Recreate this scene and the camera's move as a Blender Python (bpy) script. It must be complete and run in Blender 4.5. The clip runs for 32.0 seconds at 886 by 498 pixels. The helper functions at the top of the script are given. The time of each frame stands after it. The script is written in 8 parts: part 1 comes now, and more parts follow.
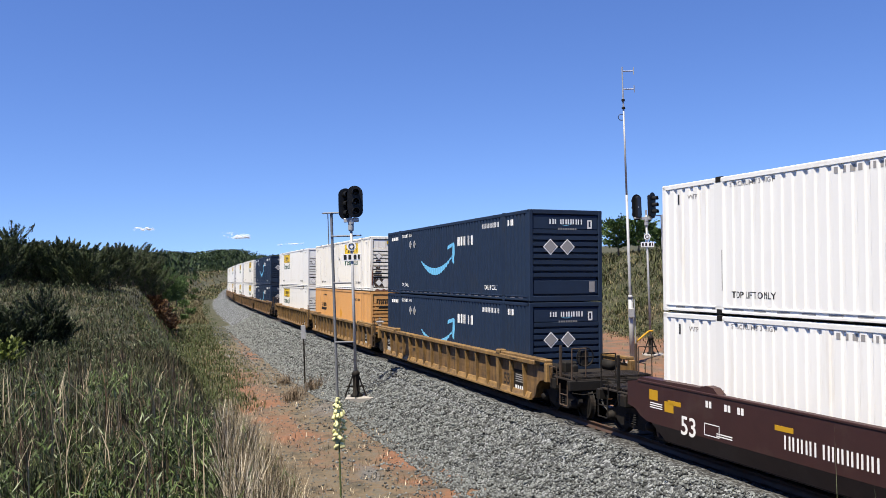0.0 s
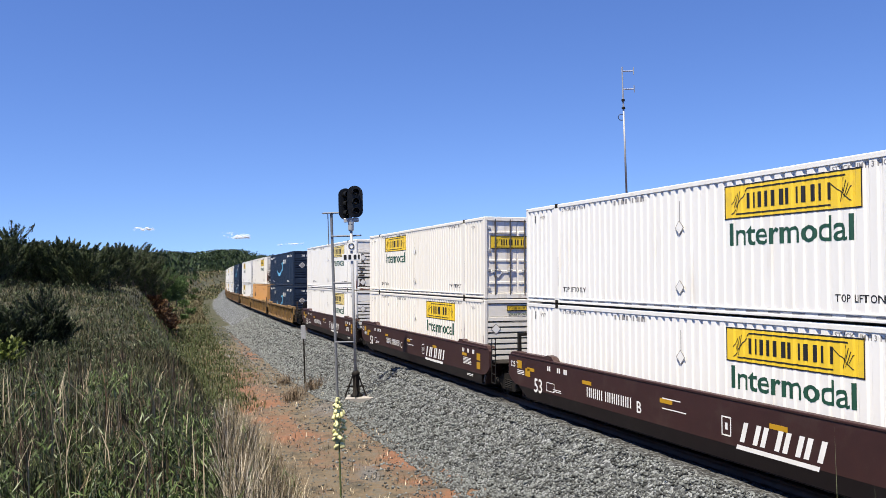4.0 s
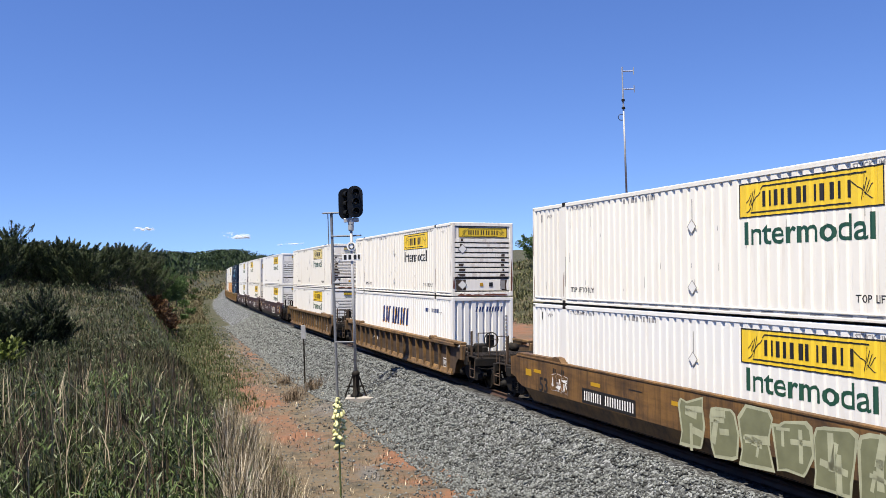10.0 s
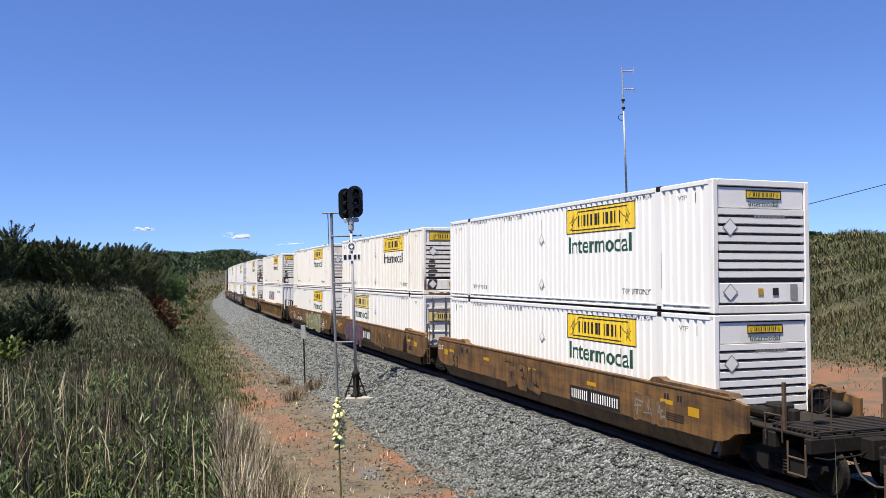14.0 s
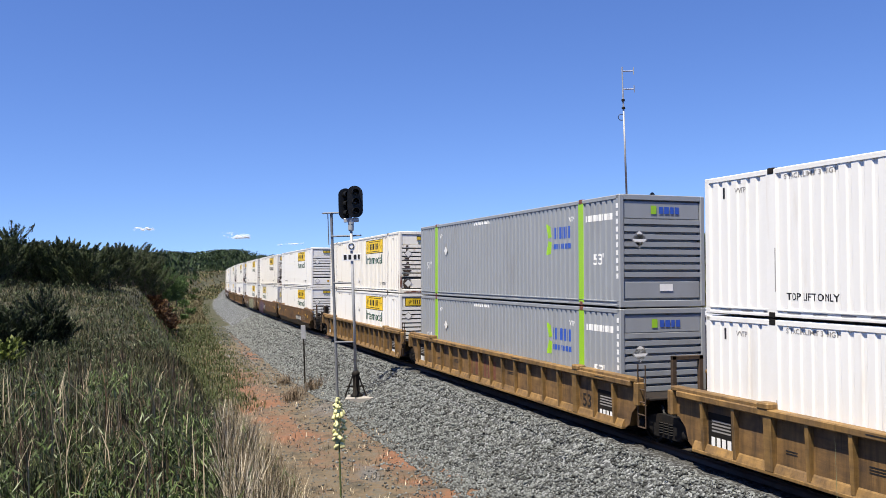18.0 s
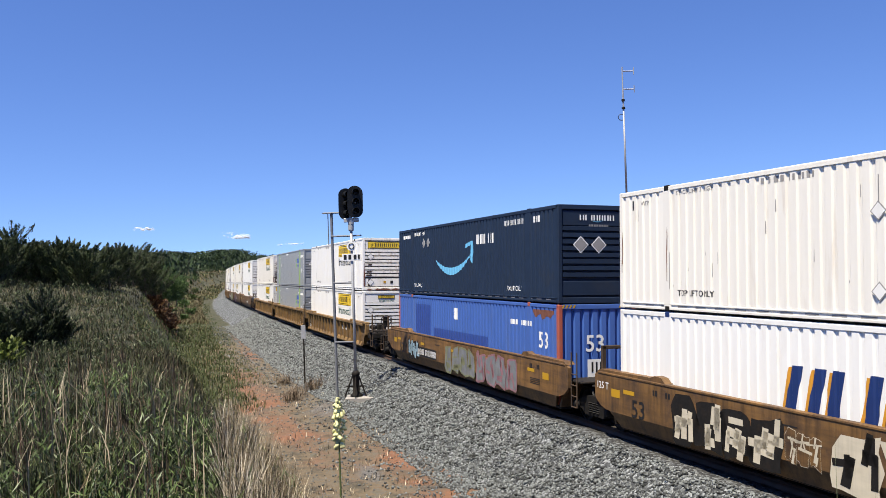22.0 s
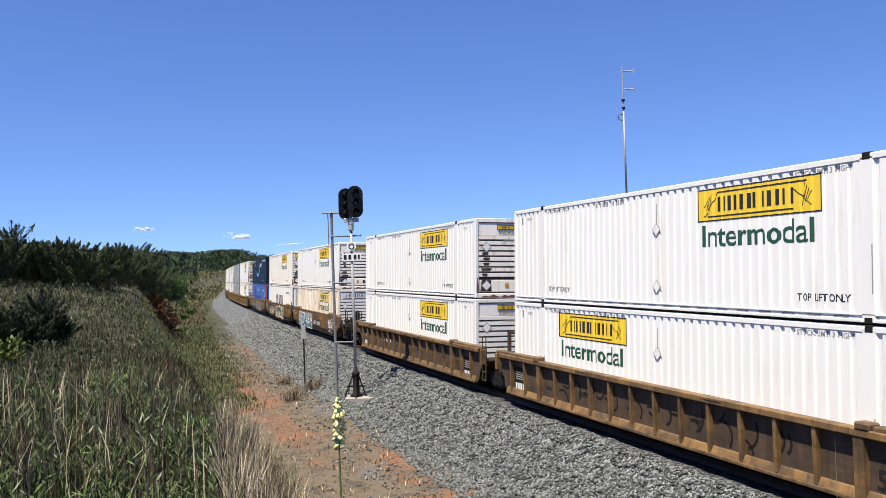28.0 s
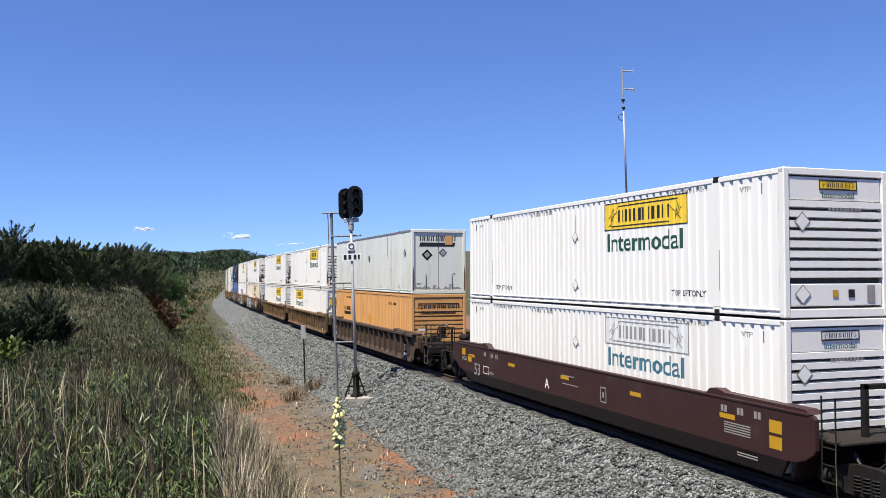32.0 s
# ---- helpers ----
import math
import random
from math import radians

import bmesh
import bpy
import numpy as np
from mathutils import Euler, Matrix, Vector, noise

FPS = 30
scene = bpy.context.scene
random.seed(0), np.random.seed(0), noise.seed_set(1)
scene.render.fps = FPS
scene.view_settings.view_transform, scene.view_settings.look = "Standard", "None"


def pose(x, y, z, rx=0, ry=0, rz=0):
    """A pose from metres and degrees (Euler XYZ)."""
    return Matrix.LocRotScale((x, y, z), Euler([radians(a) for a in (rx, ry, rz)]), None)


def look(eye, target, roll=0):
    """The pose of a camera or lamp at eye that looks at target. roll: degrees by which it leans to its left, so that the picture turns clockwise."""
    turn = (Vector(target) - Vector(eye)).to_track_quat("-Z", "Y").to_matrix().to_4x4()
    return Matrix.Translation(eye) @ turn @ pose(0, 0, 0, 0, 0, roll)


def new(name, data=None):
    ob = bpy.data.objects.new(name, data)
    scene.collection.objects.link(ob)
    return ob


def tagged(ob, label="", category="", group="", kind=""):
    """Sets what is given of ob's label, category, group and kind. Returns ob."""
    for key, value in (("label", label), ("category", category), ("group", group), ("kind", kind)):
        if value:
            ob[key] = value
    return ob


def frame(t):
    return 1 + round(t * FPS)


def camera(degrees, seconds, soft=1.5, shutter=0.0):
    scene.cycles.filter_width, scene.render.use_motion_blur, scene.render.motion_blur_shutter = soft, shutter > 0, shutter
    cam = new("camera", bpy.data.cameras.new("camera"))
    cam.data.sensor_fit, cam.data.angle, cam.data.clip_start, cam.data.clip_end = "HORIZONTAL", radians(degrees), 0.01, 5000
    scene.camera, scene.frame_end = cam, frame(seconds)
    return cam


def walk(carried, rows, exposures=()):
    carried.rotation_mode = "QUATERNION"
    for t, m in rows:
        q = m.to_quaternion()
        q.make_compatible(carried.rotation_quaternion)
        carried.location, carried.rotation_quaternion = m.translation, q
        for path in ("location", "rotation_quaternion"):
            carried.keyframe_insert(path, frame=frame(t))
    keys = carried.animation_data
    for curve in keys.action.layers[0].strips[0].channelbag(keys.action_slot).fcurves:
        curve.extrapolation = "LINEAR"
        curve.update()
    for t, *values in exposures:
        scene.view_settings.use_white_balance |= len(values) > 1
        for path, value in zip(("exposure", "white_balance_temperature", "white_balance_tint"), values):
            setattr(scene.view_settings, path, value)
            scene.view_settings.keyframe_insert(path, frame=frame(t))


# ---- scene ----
# ---------------------------------------------------------------- camera
cam = camera(54.82, 32.0, soft=0.6)
EYE = (0.0, 0.0, 4.69)
VIEW = look(EYE, (0.0, 1.0, 4.69 + 0.009065), -1.956)
# the picture turns a little bluer for a moment near the end
EXPO = 0.97
walk(cam, [(0.0, VIEW), (32.0, VIEW)], [(t, EXPO, k, g) for t, k, g in ((0, 6750, 10), (28.0, 6750, 10), (29.0, 6300, 5), (29.5, 5900, 1), (30.0, 5600, -2), (30.5, 5900, 1), (31.0, 6300, 5), (32.0, 6700, 9))])

# ---------------------------------------------------------------- light
SUN_AZ, SUN_EL = 232.0, 67.5        # degrees, counter-clockwise from +x
world = bpy.data.worlds.new("world")
scene.world = world
world.use_nodes = True
wn = world.node_tree.nodes
sky = wn.new("ShaderNodeTexSky")
sky.sky_type = "NISHITA"
sky.sun_disc = False
sky.sun_elevation = radians(SUN_EL)
sky.sun_rotation = radians(90 - SUN_AZ)
sky.altitude = 1200
sky.air_density, sky.dust_density, sky.ozone_density = 1.0, 0.1, 6.0
wn["Background"].inputs["Strength"].default_value = 0.098
rich = wn.new("ShaderNodeHueSaturation")
rich.inputs["Saturation"].default_value = 1.14
rich.inputs["Hue"].default_value = 0.514
world.node_tree.links.new(sky.outputs["Color"], rich.inputs["Color"])
# a clear, dry sky: the pale band at the horizon is low
wt, lift = wn.new("ShaderNodeTexCoord"), wn.new("ShaderNodeVectorMath")
lift.inputs[1].default_value = (0, 0, 0.105)
world.node_tree.links.new(wt.outputs["Generated"], lift.inputs[0])
world.node_tree.links.new(lift.outputs[0], sky.inputs["Vector"])
world.node_tree.links.new(rich.outputs["Color"], wn["Background"].inputs["Color"])
sun = new("sun", bpy.data.lights.new("sun", "SUN"))
sun.data.energy, sun.data.angle, sun.data.color = 5.0, radians(0.5), (1.0, 0.93, 0.80)
_d = Vector((math.cos(radians(SUN_AZ)) * math.cos(radians(SUN_EL)), math.sin(radians(SUN_AZ)) * math.cos(radians(SUN_EL)), math.sin(radians(SUN_EL))))
sun.matrix_world = look(_d * 100, (0, 0, 0))

# ---------------------------------------------------------------- the line of the track
KN_S = [-70.0, -20.0, 20.0, 60.0, 110.0, 170.0, 240.0, 320.0]
KN_K = [0.0, -0.00075, -0.00072, -0.000445, -0.0004, -0.00047, -0.00054, -0.0006]
_s = np.arange(-520.0, 760.0, 0.5)
_t = np.cumsum(np.interp(_s, KN_S, KN_K)) * 0.5
_t = _t - np.interp(0, _s, _t) + 1.92664
_x = np.cumsum(np.cos(_t)) * 0.5
_y = np.cumsum(np.sin(_t)) * 0.5
_x = _x - np.interp(0, _s, _x) + 8.103
_y = _y - np.interp(0, _s, _y) + 15.078
CANT = 2.155


def grade(s):
    """Height of the rail head along the line."""
    q = np.clip(s, -60, 200)
    return -0.00836 * q - 0.0000347 * q * q


def line_at(s):
    return np.interp(s, _s, _x), np.interp(s, _s, _y), np.interp(s, _s, _t)


def place(s, u):
    """World x, y of the point s metres along and u metres to the left of the line."""
    x, y, t = line_at(s)
    return x - np.sin(t) * u, y + np.cos(t) * u


def along(x, y):
    """s and u of world points."""
    x, y = np.asarray(x, float), np.asarray(y, float)
    s = (x - 8.103) * math.cos(1.92664) + (y - 15.078) * math.sin(1.92664)
    for _ in range(8):
        cx, cy, t = line_at(s)
        s = np.clip(s + (x - cx) * np.cos(t) + (y - cy) * np.sin(t), -519, 758)
    cx, cy, t = line_at(s)
    return s, -np.sin(t) * (x - cx) + np.cos(t) * (y - cy)


def wave(x, y, size, seed=0):
    """Smooth noise of about unit height, made of sines."""
    r = np.random.RandomState(seed)
    z = 0.0
    for k in range(7):
        a, f, ph = r.uniform(0, 6.28), r.uniform(0.6, 1.7) * 6.28 / size, r.uniform(0, 6.28)
        z = z + np.sin((x * math.cos(a) + y * math.sin(a)) * f + ph)
    return z / 3.0


def ease(v, a, b):
    q = np.clip((v - a) / (b - a), 0, 1)
    return q * q * (3 - 2 * q)


def terrain(x, y):
    """Height of the ground, without the ballast bed."""
    x, y = np.asarray(x, float), np.asarray(y, float)
    s, u = along(x, y)
    g = grade(s)
    flat = g - 1.35 + 0.05 * wave(x, y, 3.0, 1)
    # the cut bank on the near side, with its level top
    foot = 9.5 + 0.014 * np.clip(s - 10, 0, 110) + 0.2 * wave(x, y, 9, 2)
    crest = foot + 2.7 + 0.9 * ease(s, 14, 26) * (1 - ease(s, 46, 62)) + 0.012 * np.clip(s, 0, 110)
    top = 2.5 + 0.1 * wave(x, y, 11, 3) + 0.009 * np.clip(s - 20, 0, 60)
    top = top + ease(s, 18, 46) * (ease(u, 12.8, 18) * 0.75 + ease(u, 18, 26) * 0.25 + ease(u, 40, 140) * 1.2)
    end = 1 - ease(s, 88, 118)
    low = g + 0.2 + 0.35 * wave(x, y, 20, 4) + ease(s, 150, 230) * 1.8 * ease(u, 9, 14)
    rise = 0.65 * ease(u, foot, crest) + 0.35 * np.clip((u - foot) / (crest - foot), 0, 1)
    left = flat + (end * top + (1 - end) * low - flat) * rise
    # the yard and the hill on the far side
    hfoot = -21.5 + 0.8 * wave(x, y, 14, 5)
    htop = g * 0.4 + 4.6 + 0.5 * wave(x, y, 25, 6) - ease(s, 60, 160) * 1.0
    right = flat + (htop - flat) * ease(-u, -hfoot, 41) ** 0.85
    # low gravel pad under the signal
    left = left + 0.34 * np.exp(-(((s - 24.3) / 2.4) ** 2 + ((u - 4.5) / 1.2) ** 2))
    z = np.where(u > 0, left, right)
    # rolling country beyond
    far = np.hypot(x, y)
    return z + ease(far, 250, 900) * (6 + 5 * wave(x, y, 700, 7))


# ---------------------------------------------------------------- materials
def mat(name, colour, rough=0.6, metal=0.0, grain=0.12, grain_size=0.3, dirt=None, dirt_amount=0.0, dirt_size=1.5, bump=0.0, bump_size=0.02, stretch=(1, 1, 1), vary=0.0, island=False, streak=0.0):
    """A paint, soil, stone or metal: base colour, fine grain, larger stains, relief."""
    m = bpy.data.materials.new(name)
    m.use_nodes = True
    n, l = m.node_tree.nodes, m.node_tree.links
    b = n["Principled BSDF"]
    b.inputs["Roughness"].default_value, b.inputs["Metallic"].default_value = rough, metal
    tc = n.new("ShaderNodeTexCoord")
    mp = n.new("ShaderNodeMapping")
    mp.inputs["Scale"].default_value = stretch
    l.new(tc.outputs["Object"], mp.inputs["Vector"])
    vec = mp.outputs["Vector"]
    oi = n.new("ShaderNodeObjectInfo")
    if vary or dirt:
        add = n.new("ShaderNodeVectorMath")
        sc = n.new("ShaderNodeMath")
        sc.operation, sc.inputs[1].default_value = "MULTIPLY", 37.0
        l.new(oi.outputs["Random"], sc.inputs[0])
        l.new(vec, add.inputs[0])
        l.new(sc.outputs[0], add.inputs[1])
        vec = add.outputs[0]
    no = n.new("ShaderNodeTexNoise")
    no.inputs["Scale"].default_value, no.inputs["Detail"].default_value = 1 / grain_size, 6
    l.new(vec, no.inputs["Vector"])
    ramp = n.new("ShaderNodeMapRange")
    ramp.inputs["From Min"].default_value, ramp.inputs["From Max"].default_value = 0.25, 0.75
    ramp.inputs["To Min"].default_value, ramp.inputs["To Max"].default_value = 1 - grain, 1 + grain
    l.new(no.outputs["Fac"], ramp.inputs["Value"])
    mul = n.new("ShaderNodeVectorMath")
    mul.operation = "SCALE"
    mul.inputs[0].default_value = colour
    l.new(ramp.outputs[0], mul.inputs["Scale"])
    out = mul.outputs[0]
    if vary:
        src = oi.outputs["Random"]
        if island:
            ge = n.new("ShaderNodeNewGeometry")
            src = ge.outputs["Random Per Island"]
        vr = n.new("ShaderNodeMapRange")
        vr.inputs["To Min"].default_value, vr.inputs["To Max"].default_value = 1 - vary, 1 + vary
        l.new(src, vr.inputs["Value"])
        vs = n.new("ShaderNodeVectorMath")
        vs.operation = "SCALE"
        l.new(out, vs.inputs[0])
        l.new(vr.outputs[0], vs.inputs["Scale"])
        out = vs.outputs[0]
    if dirt:
        dn = n.new("ShaderNodeTexNoise")
        dn.inputs["Scale"].default_value, dn.inputs["Detail"].default_value, dn.inputs["Roughness"].default_value = 1 / dirt_size, 9, 0.65
        l.new(vec, dn.inputs["Vector"])
        dr = n.new("ShaderNodeMapRange")
        dr.inputs["From Min"].default_value, dr.inputs["From Max"].default_value = 0.62 - 0.3 * dirt_amount, 0.80 - 0.22 * dirt_amount
        dr.inputs["To Max"].default_value = min(1.0, 0.45 + dirt_amount * 0.6)
        l.new(dn.outputs["Fac"], dr.inputs["Value"])
        mx = n.new("ShaderNodeMix")
        mx.data_type = "RGBA"
        l.new(dr.outputs[0], mx.inputs[0])
        l.new(out, mx.inputs[6])
        mx.inputs[7].default_value = (*dirt, 1)
        out = mx.outputs[2]
    if streak:
        # run-down grime in narrow upright streaks, and smears along the length
        for size, amount in (((7.0, 7.0, 0.45), streak), ((0.5, 0.5, 5.0), streak * 0.7)):
            sm = n.new("ShaderNodeMapping")
            sm.inputs["Scale"].default_value = size
            l.new(vec, sm.inputs["Vector"])
            sn = n.new("ShaderNodeTexNoise")
            sn.inputs["Scale"].default_value, sn.inputs["Detail"].default_value, sn.inputs["Roughness"].default_value = 1.0, 8, 0.7
            l.new(sm.outputs[0], sn.inputs["Vector"])
            sr = n.new("ShaderNodeMapRange")
            sr.inputs["From Min"].default_value, sr.inputs["From Max"].default_value = 0.45, 0.68
            sr.inputs["To Min"].default_value, sr.inputs["To Max"].default_value = 1.0, 1.0 - amount
            l.new(sn.outputs["Fac"], sr.inputs["Value"])
            ss = n.new("ShaderNodeVectorMath")
            ss.operation = "SCALE"
            l.new(out, ss.inputs[0])
            l.new(sr.outputs[0], ss.inputs["Scale"])
            out = ss.outputs[0]
    l.new(out, b.inputs["Base Color"])
    if bump:
        bn = n.new("ShaderNodeTexNoise")
        bn.inputs["Scale"].default_value, bn.inputs["Detail"].default_value = 1 / bump_size, 4
        l.new(tc.outputs["Object"], bn.inputs["Vector"])
        bm_ = n.new("ShaderNodeBump")
        bm_.inputs["Strength"].default_value, bm_.inputs["Distance"].default_value = bump, bump_size
        l.new(bn.outputs["Fac"], bm_.inputs["Height"])
        l.new(bm_.outputs[0], b.inputs["Normal"])
    return m


RUST = (0.1021, 0.0393, 0.0157)
GRIME = (0.2355, 0.1963, 0.1492)
M = {
    "white": mat("white_container_paint", (0.70, 0.695, 0.665), 0.45, grain=0.03, dirt=(0.5, 0.44, 0.36), dirt_amount=0.16, dirt_size=0.7, stretch=(1.6, 1, 0.22), vary=0.04, bump=0.04, bump_size=0.1),
    "cream": mat("aged_white_paint", (0.70, 0.675, 0.61), 0.5, grain=0.04, dirt=(0.5, 0.42, 0.32), dirt_amount=0.22, dirt_size=0.5, stretch=(2, 1, 0.18), vary=0.04, bump=0.04, bump_size=0.1),
    "rusty": mat("rust_streaked_white_paint", (0.76, 0.71, 0.60), 0.6, grain=0.08, dirt=(0.34, 0.155, 0.04), dirt_amount=0.62, dirt_size=0.42, stretch=(2.4, 1, 0.2), bump=0.1, bump_size=0.05),
    "soot": mat("sooty_white_end", (0.76, 0.735, 0.67), 0.6, grain=0.06, dirt=(0.26, 0.16, 0.10), dirt_amount=0.3, dirt_size=0.5, stretch=(1, 2.2, 0.12), bump=0.05, bump_size=0.05),
    "navy": mat("navy_blue_paint", (0.0125, 0.0235, 0.047), 0.55, grain=0.12, dirt=(0.024, 0.028, 0.036), dirt_amount=0.25, vary=0.1),
    "grey": mat("light_grey_paint", (0.25, 0.267, 0.283), 0.45, grain=0.05, dirt=(0.157, 0.1492, 0.1413), dirt_amount=0.2, stretch=(1.6, 1, 0.3)),
    "blue": mat("faded_blue_paint", (0.045, 0.11, 0.35), 0.5, grain=0.08, dirt=(0.0785, 0.1256, 0.2826), dirt_amount=0.3, stretch=(1.5, 1, 0.3)),
    "deepblue": mat("darker_blue_patch", (0.022, 0.055, 0.23), 0.5, grain=0.08),
    "red": mat("faded_red_paint", (0.3297, 0.0785, 0.0471), 0.5, grain=0.1, dirt=(0.2355, 0.157, 0.1177), dirt_amount=0.2),
    "orange": mat("orange_paint", (0.56, 0.29, 0.10), 0.5, grain=0.05, dirt=(0.3297, 0.157, 0.055), dirt_amount=0.3, stretch=(1.5, 1, 0.3)),
    "panel": mat("grey_white_panel", (0.62, 0.635, 0.57), 0.4, grain=0.03, dirt=(0.42, 0.41, 0.36), dirt_amount=0.3, stretch=(1, 1, 0.3)),
    "yellow_brown": mat("yellow_brown_car_paint", (0.2276, 0.1335, 0.0432), 0.6, streak=0.5, grain=0.25, dirt=(0.0785, 0.051, 0.0314), dirt_amount=0.5, dirt_size=0.8, vary=0.08, bump=0.06, bump_size=0.03),
    "brown_old": mat("weathered_brown_car_paint", (0.185, 0.104, 0.036), 0.7, streak=0.55, grain=0.3, dirt=(0.055, 0.0361, 0.0251), dirt_amount=0.62, dirt_size=0.8, vary=0.1, bump=0.08, bump_size=0.03),
    "brown_dark": mat("grimy_dark_brown_car_paint", (0.0707, 0.0424, 0.0236), 0.75, streak=0.5, grain=0.3, dirt=(0.0314, 0.0236, 0.0173), dirt_amount=0.5, dirt_size=0.8, vary=0.1, bump=0.08, bump_size=0.03),
    "ochre": mat("ochre_brown_car_paint", (0.195, 0.10, 0.028), 0.62, streak=0.6, grain=0.3, dirt=(0.051, 0.0298, 0.0173), dirt_amount=0.68, dirt_size=0.6, vary=0.06, bump=0.05, bump_size=0.03),
    "maroon": mat("dark_maroon_car_paint", (0.0314, 0.0102, 0.0086), 0.55, grain=0.14, dirt=(0.055, 0.0353, 0.0275), dirt_amount=0.3, dirt_size=0.9, bump=0.05, bump_size=0.03),
    "iron": mat("grimy_black_iron", (0.0094, 0.0086, 0.0079), 0.75, grain=0.3, grain_size=0.08, dirt=(0.0251, 0.0173, 0.0118), dirt_amount=0.4, dirt_size=0.25, bump=0.1, bump_size=0.02),
    "deck": mat("grimy_deck_steel", (0.018, 0.015, 0.013), 0.75, grain=0.3, grain_size=0.1, dirt=(0.032, 0.022, 0.014), dirt_amount=0.35, dirt_size=0.4),
    "rail": mat("worn_rail_steel", (0.0707, 0.0471, 0.0353), 0.55, 0.3, grain=0.2, dirt=RUST, dirt_amount=0.5, dirt_size=0.2),
    "tread": mat("polished_wheel_tread", (0.2747, 0.2591, 0.2434), 0.35, 0.9),
    "black": mat("black_lettering", (0.0094, 0.0094, 0.0102), 0.5, grain=0.1),
    "green": mat("dark_green_lettering", (0.0094, 0.0589, 0.0353), 0.5, grain=0.1),
    "signyellow": mat("sign_yellow", (0.72, 0.49, 0.03), 0.45, grain=0.05, dirt=(0.3925, 0.2826, 0.0785), dirt_amount=0.2, dirt_size=0.4),
    "fadedyellow": mat("faded_sign_yellow", (0.62, 0.50, 0.19), 0.5, grain=0.06, dirt=(0.4318, 0.3925, 0.2747), dirt_amount=0.4, dirt_size=0.4),
    "signgrey": mat("sign_pale_grey", (0.60, 0.62, 0.62), 0.45, grain=0.04),
    "smile": mat("light_blue_marking", (0.1256, 0.4082, 0.628), 0.45, grain=0.05),
    "markwhite": mat("white_marking", (0.72, 0.72, 0.70), 0.5, grain=0.08),
    "palegreen": mat("pale_green_spray_paint", (0.36, 0.37, 0.25), 0.6, grain=0.15, streak=0.15),
    "creampaint": mat("cream_spray_paint", (0.52, 0.47, 0.36), 0.6, grain=0.1, streak=0.15),
    "paleblue": mat("pale_blue_spray_paint", (0.26, 0.38, 0.45), 0.6, grain=0.15, streak=0.15),
    "fadedwhite": mat("weathered_white_spray_paint", (0.3297, 0.2983, 0.2355), 0.6, grain=0.2, streak=0.3),
    "markgrey": mat("grey_marking", (0.2355, 0.2276, 0.2198), 0.5, grain=0.1),
    "markblue": mat("navy_marking", (0.0094, 0.0275, 0.1177), 0.45, grain=0.08),
    "markorange": mat("orange_shadow_marking", (0.5103, 0.2355, 0.0236), 0.45, grain=0.08),
    "lime": mat("lime_green_stripe", (0.2591, 0.4867, 0.0236), 0.45, grain=0.05),
    "logoblue": mat("bright_blue_marking", (0.0236, 0.0785, 0.3768), 0.45, grain=0.05),
    "reflect": mat("yellow_reflector", (0.4318, 0.2434, 0.0157), 0.35, grain=0.05),
    "placard": mat("placard_holder_metal", (0.3297, 0.3297, 0.3297), 0.4, 0.3, grain=0.1),
    "galv": mat("galvanised_steel", (0.3297, 0.3376, 0.3454), 0.5, 0.15, grain=0.12, grain_size=0.1, dirt=(0.1963, 0.1884, 0.1727), dirt_amount=0.3, dirt_size=0.3),
    "dullsteel": mat("dull_grey_steel", (0.15, 0.16, 0.175), 0.55, 0.1, grain=0.15, grain_size=0.1),
    "head": mat("black_signal_enamel", (0.0094, 0.0102, 0.0118), 0.4, grain=0.15),
    "lens": mat("dark_signal_glass", (0.0157, 0.0157, 0.0196), 0.1),
    "shed": mat("grey_shed_metal", (0.055, 0.0628, 0.0824), 0.5, grain=0.06, dirt=(0.0942, 0.0942, 0.0942), dirt_amount=0.25),
    "shedroof": mat("pale_shed_roof", (0.3297, 0.3454, 0.3611), 0.45, grain=0.06),
    "concrete": mat("pale_concrete", (0.2826, 0.2669, 0.2434), 0.85, grain=0.15, grain_size=0.1, bump=0.2, bump_size=0.02),
    "pole": mat("weathered_pole_wood", (0.1884, 0.157, 0.1256), 0.85, grain=0.25, grain_size=0.12, stretch=(3, 3, 0.2), bump=0.2, bump_size=0.02),
    "tie": mat("creosoted_timber", (0.0314, 0.0251, 0.0196), 0.9, grain=0.3, grain_size=0.1, stretch=(1, 0.3, 1)),
    "cable": mat("black_cable", (0.0118, 0.0118, 0.0118), 0.6),
    "olive": mat("olive_spray_paint", (0.157, 0.1648, 0.0942), 0.5, grain=0.2),
    "darkteal": mat("dark_teal_spray_paint", (0.035, 0.055, 0.06), 0.5, grain=0.2),
    "purple": mat("dusty_purple_spray_paint", (0.17, 0.06, 0.13), 0.5, grain=0.25),
    "teal": mat("teal_spray_paint", (0.0393, 0.1335, 0.1884), 0.5, grain=0.25),
    "pink": mat("dull_pink_spray_paint", (0.2355, 0.1177, 0.1335), 0.5, grain=0.25),
    "spraygrey": mat("grey_spray_paint", (0.157, 0.1648, 0.1727), 0.5, grain=0.25),
    # dark tone for the shade and grime of the louvre gaps; lock rods share it
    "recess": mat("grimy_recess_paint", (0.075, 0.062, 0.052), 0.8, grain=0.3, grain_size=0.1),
    "sootmark": mat("dark_brown_soot", (0.0393, 0.0236, 0.0157), 0.85, grain=0.4, grain_size=0.05),
    "rustmark": mat("rust_brown_patch", (0.1335, 0.0471, 0.0275), 0.8, grain=0.3, grain_size=0.08),
}
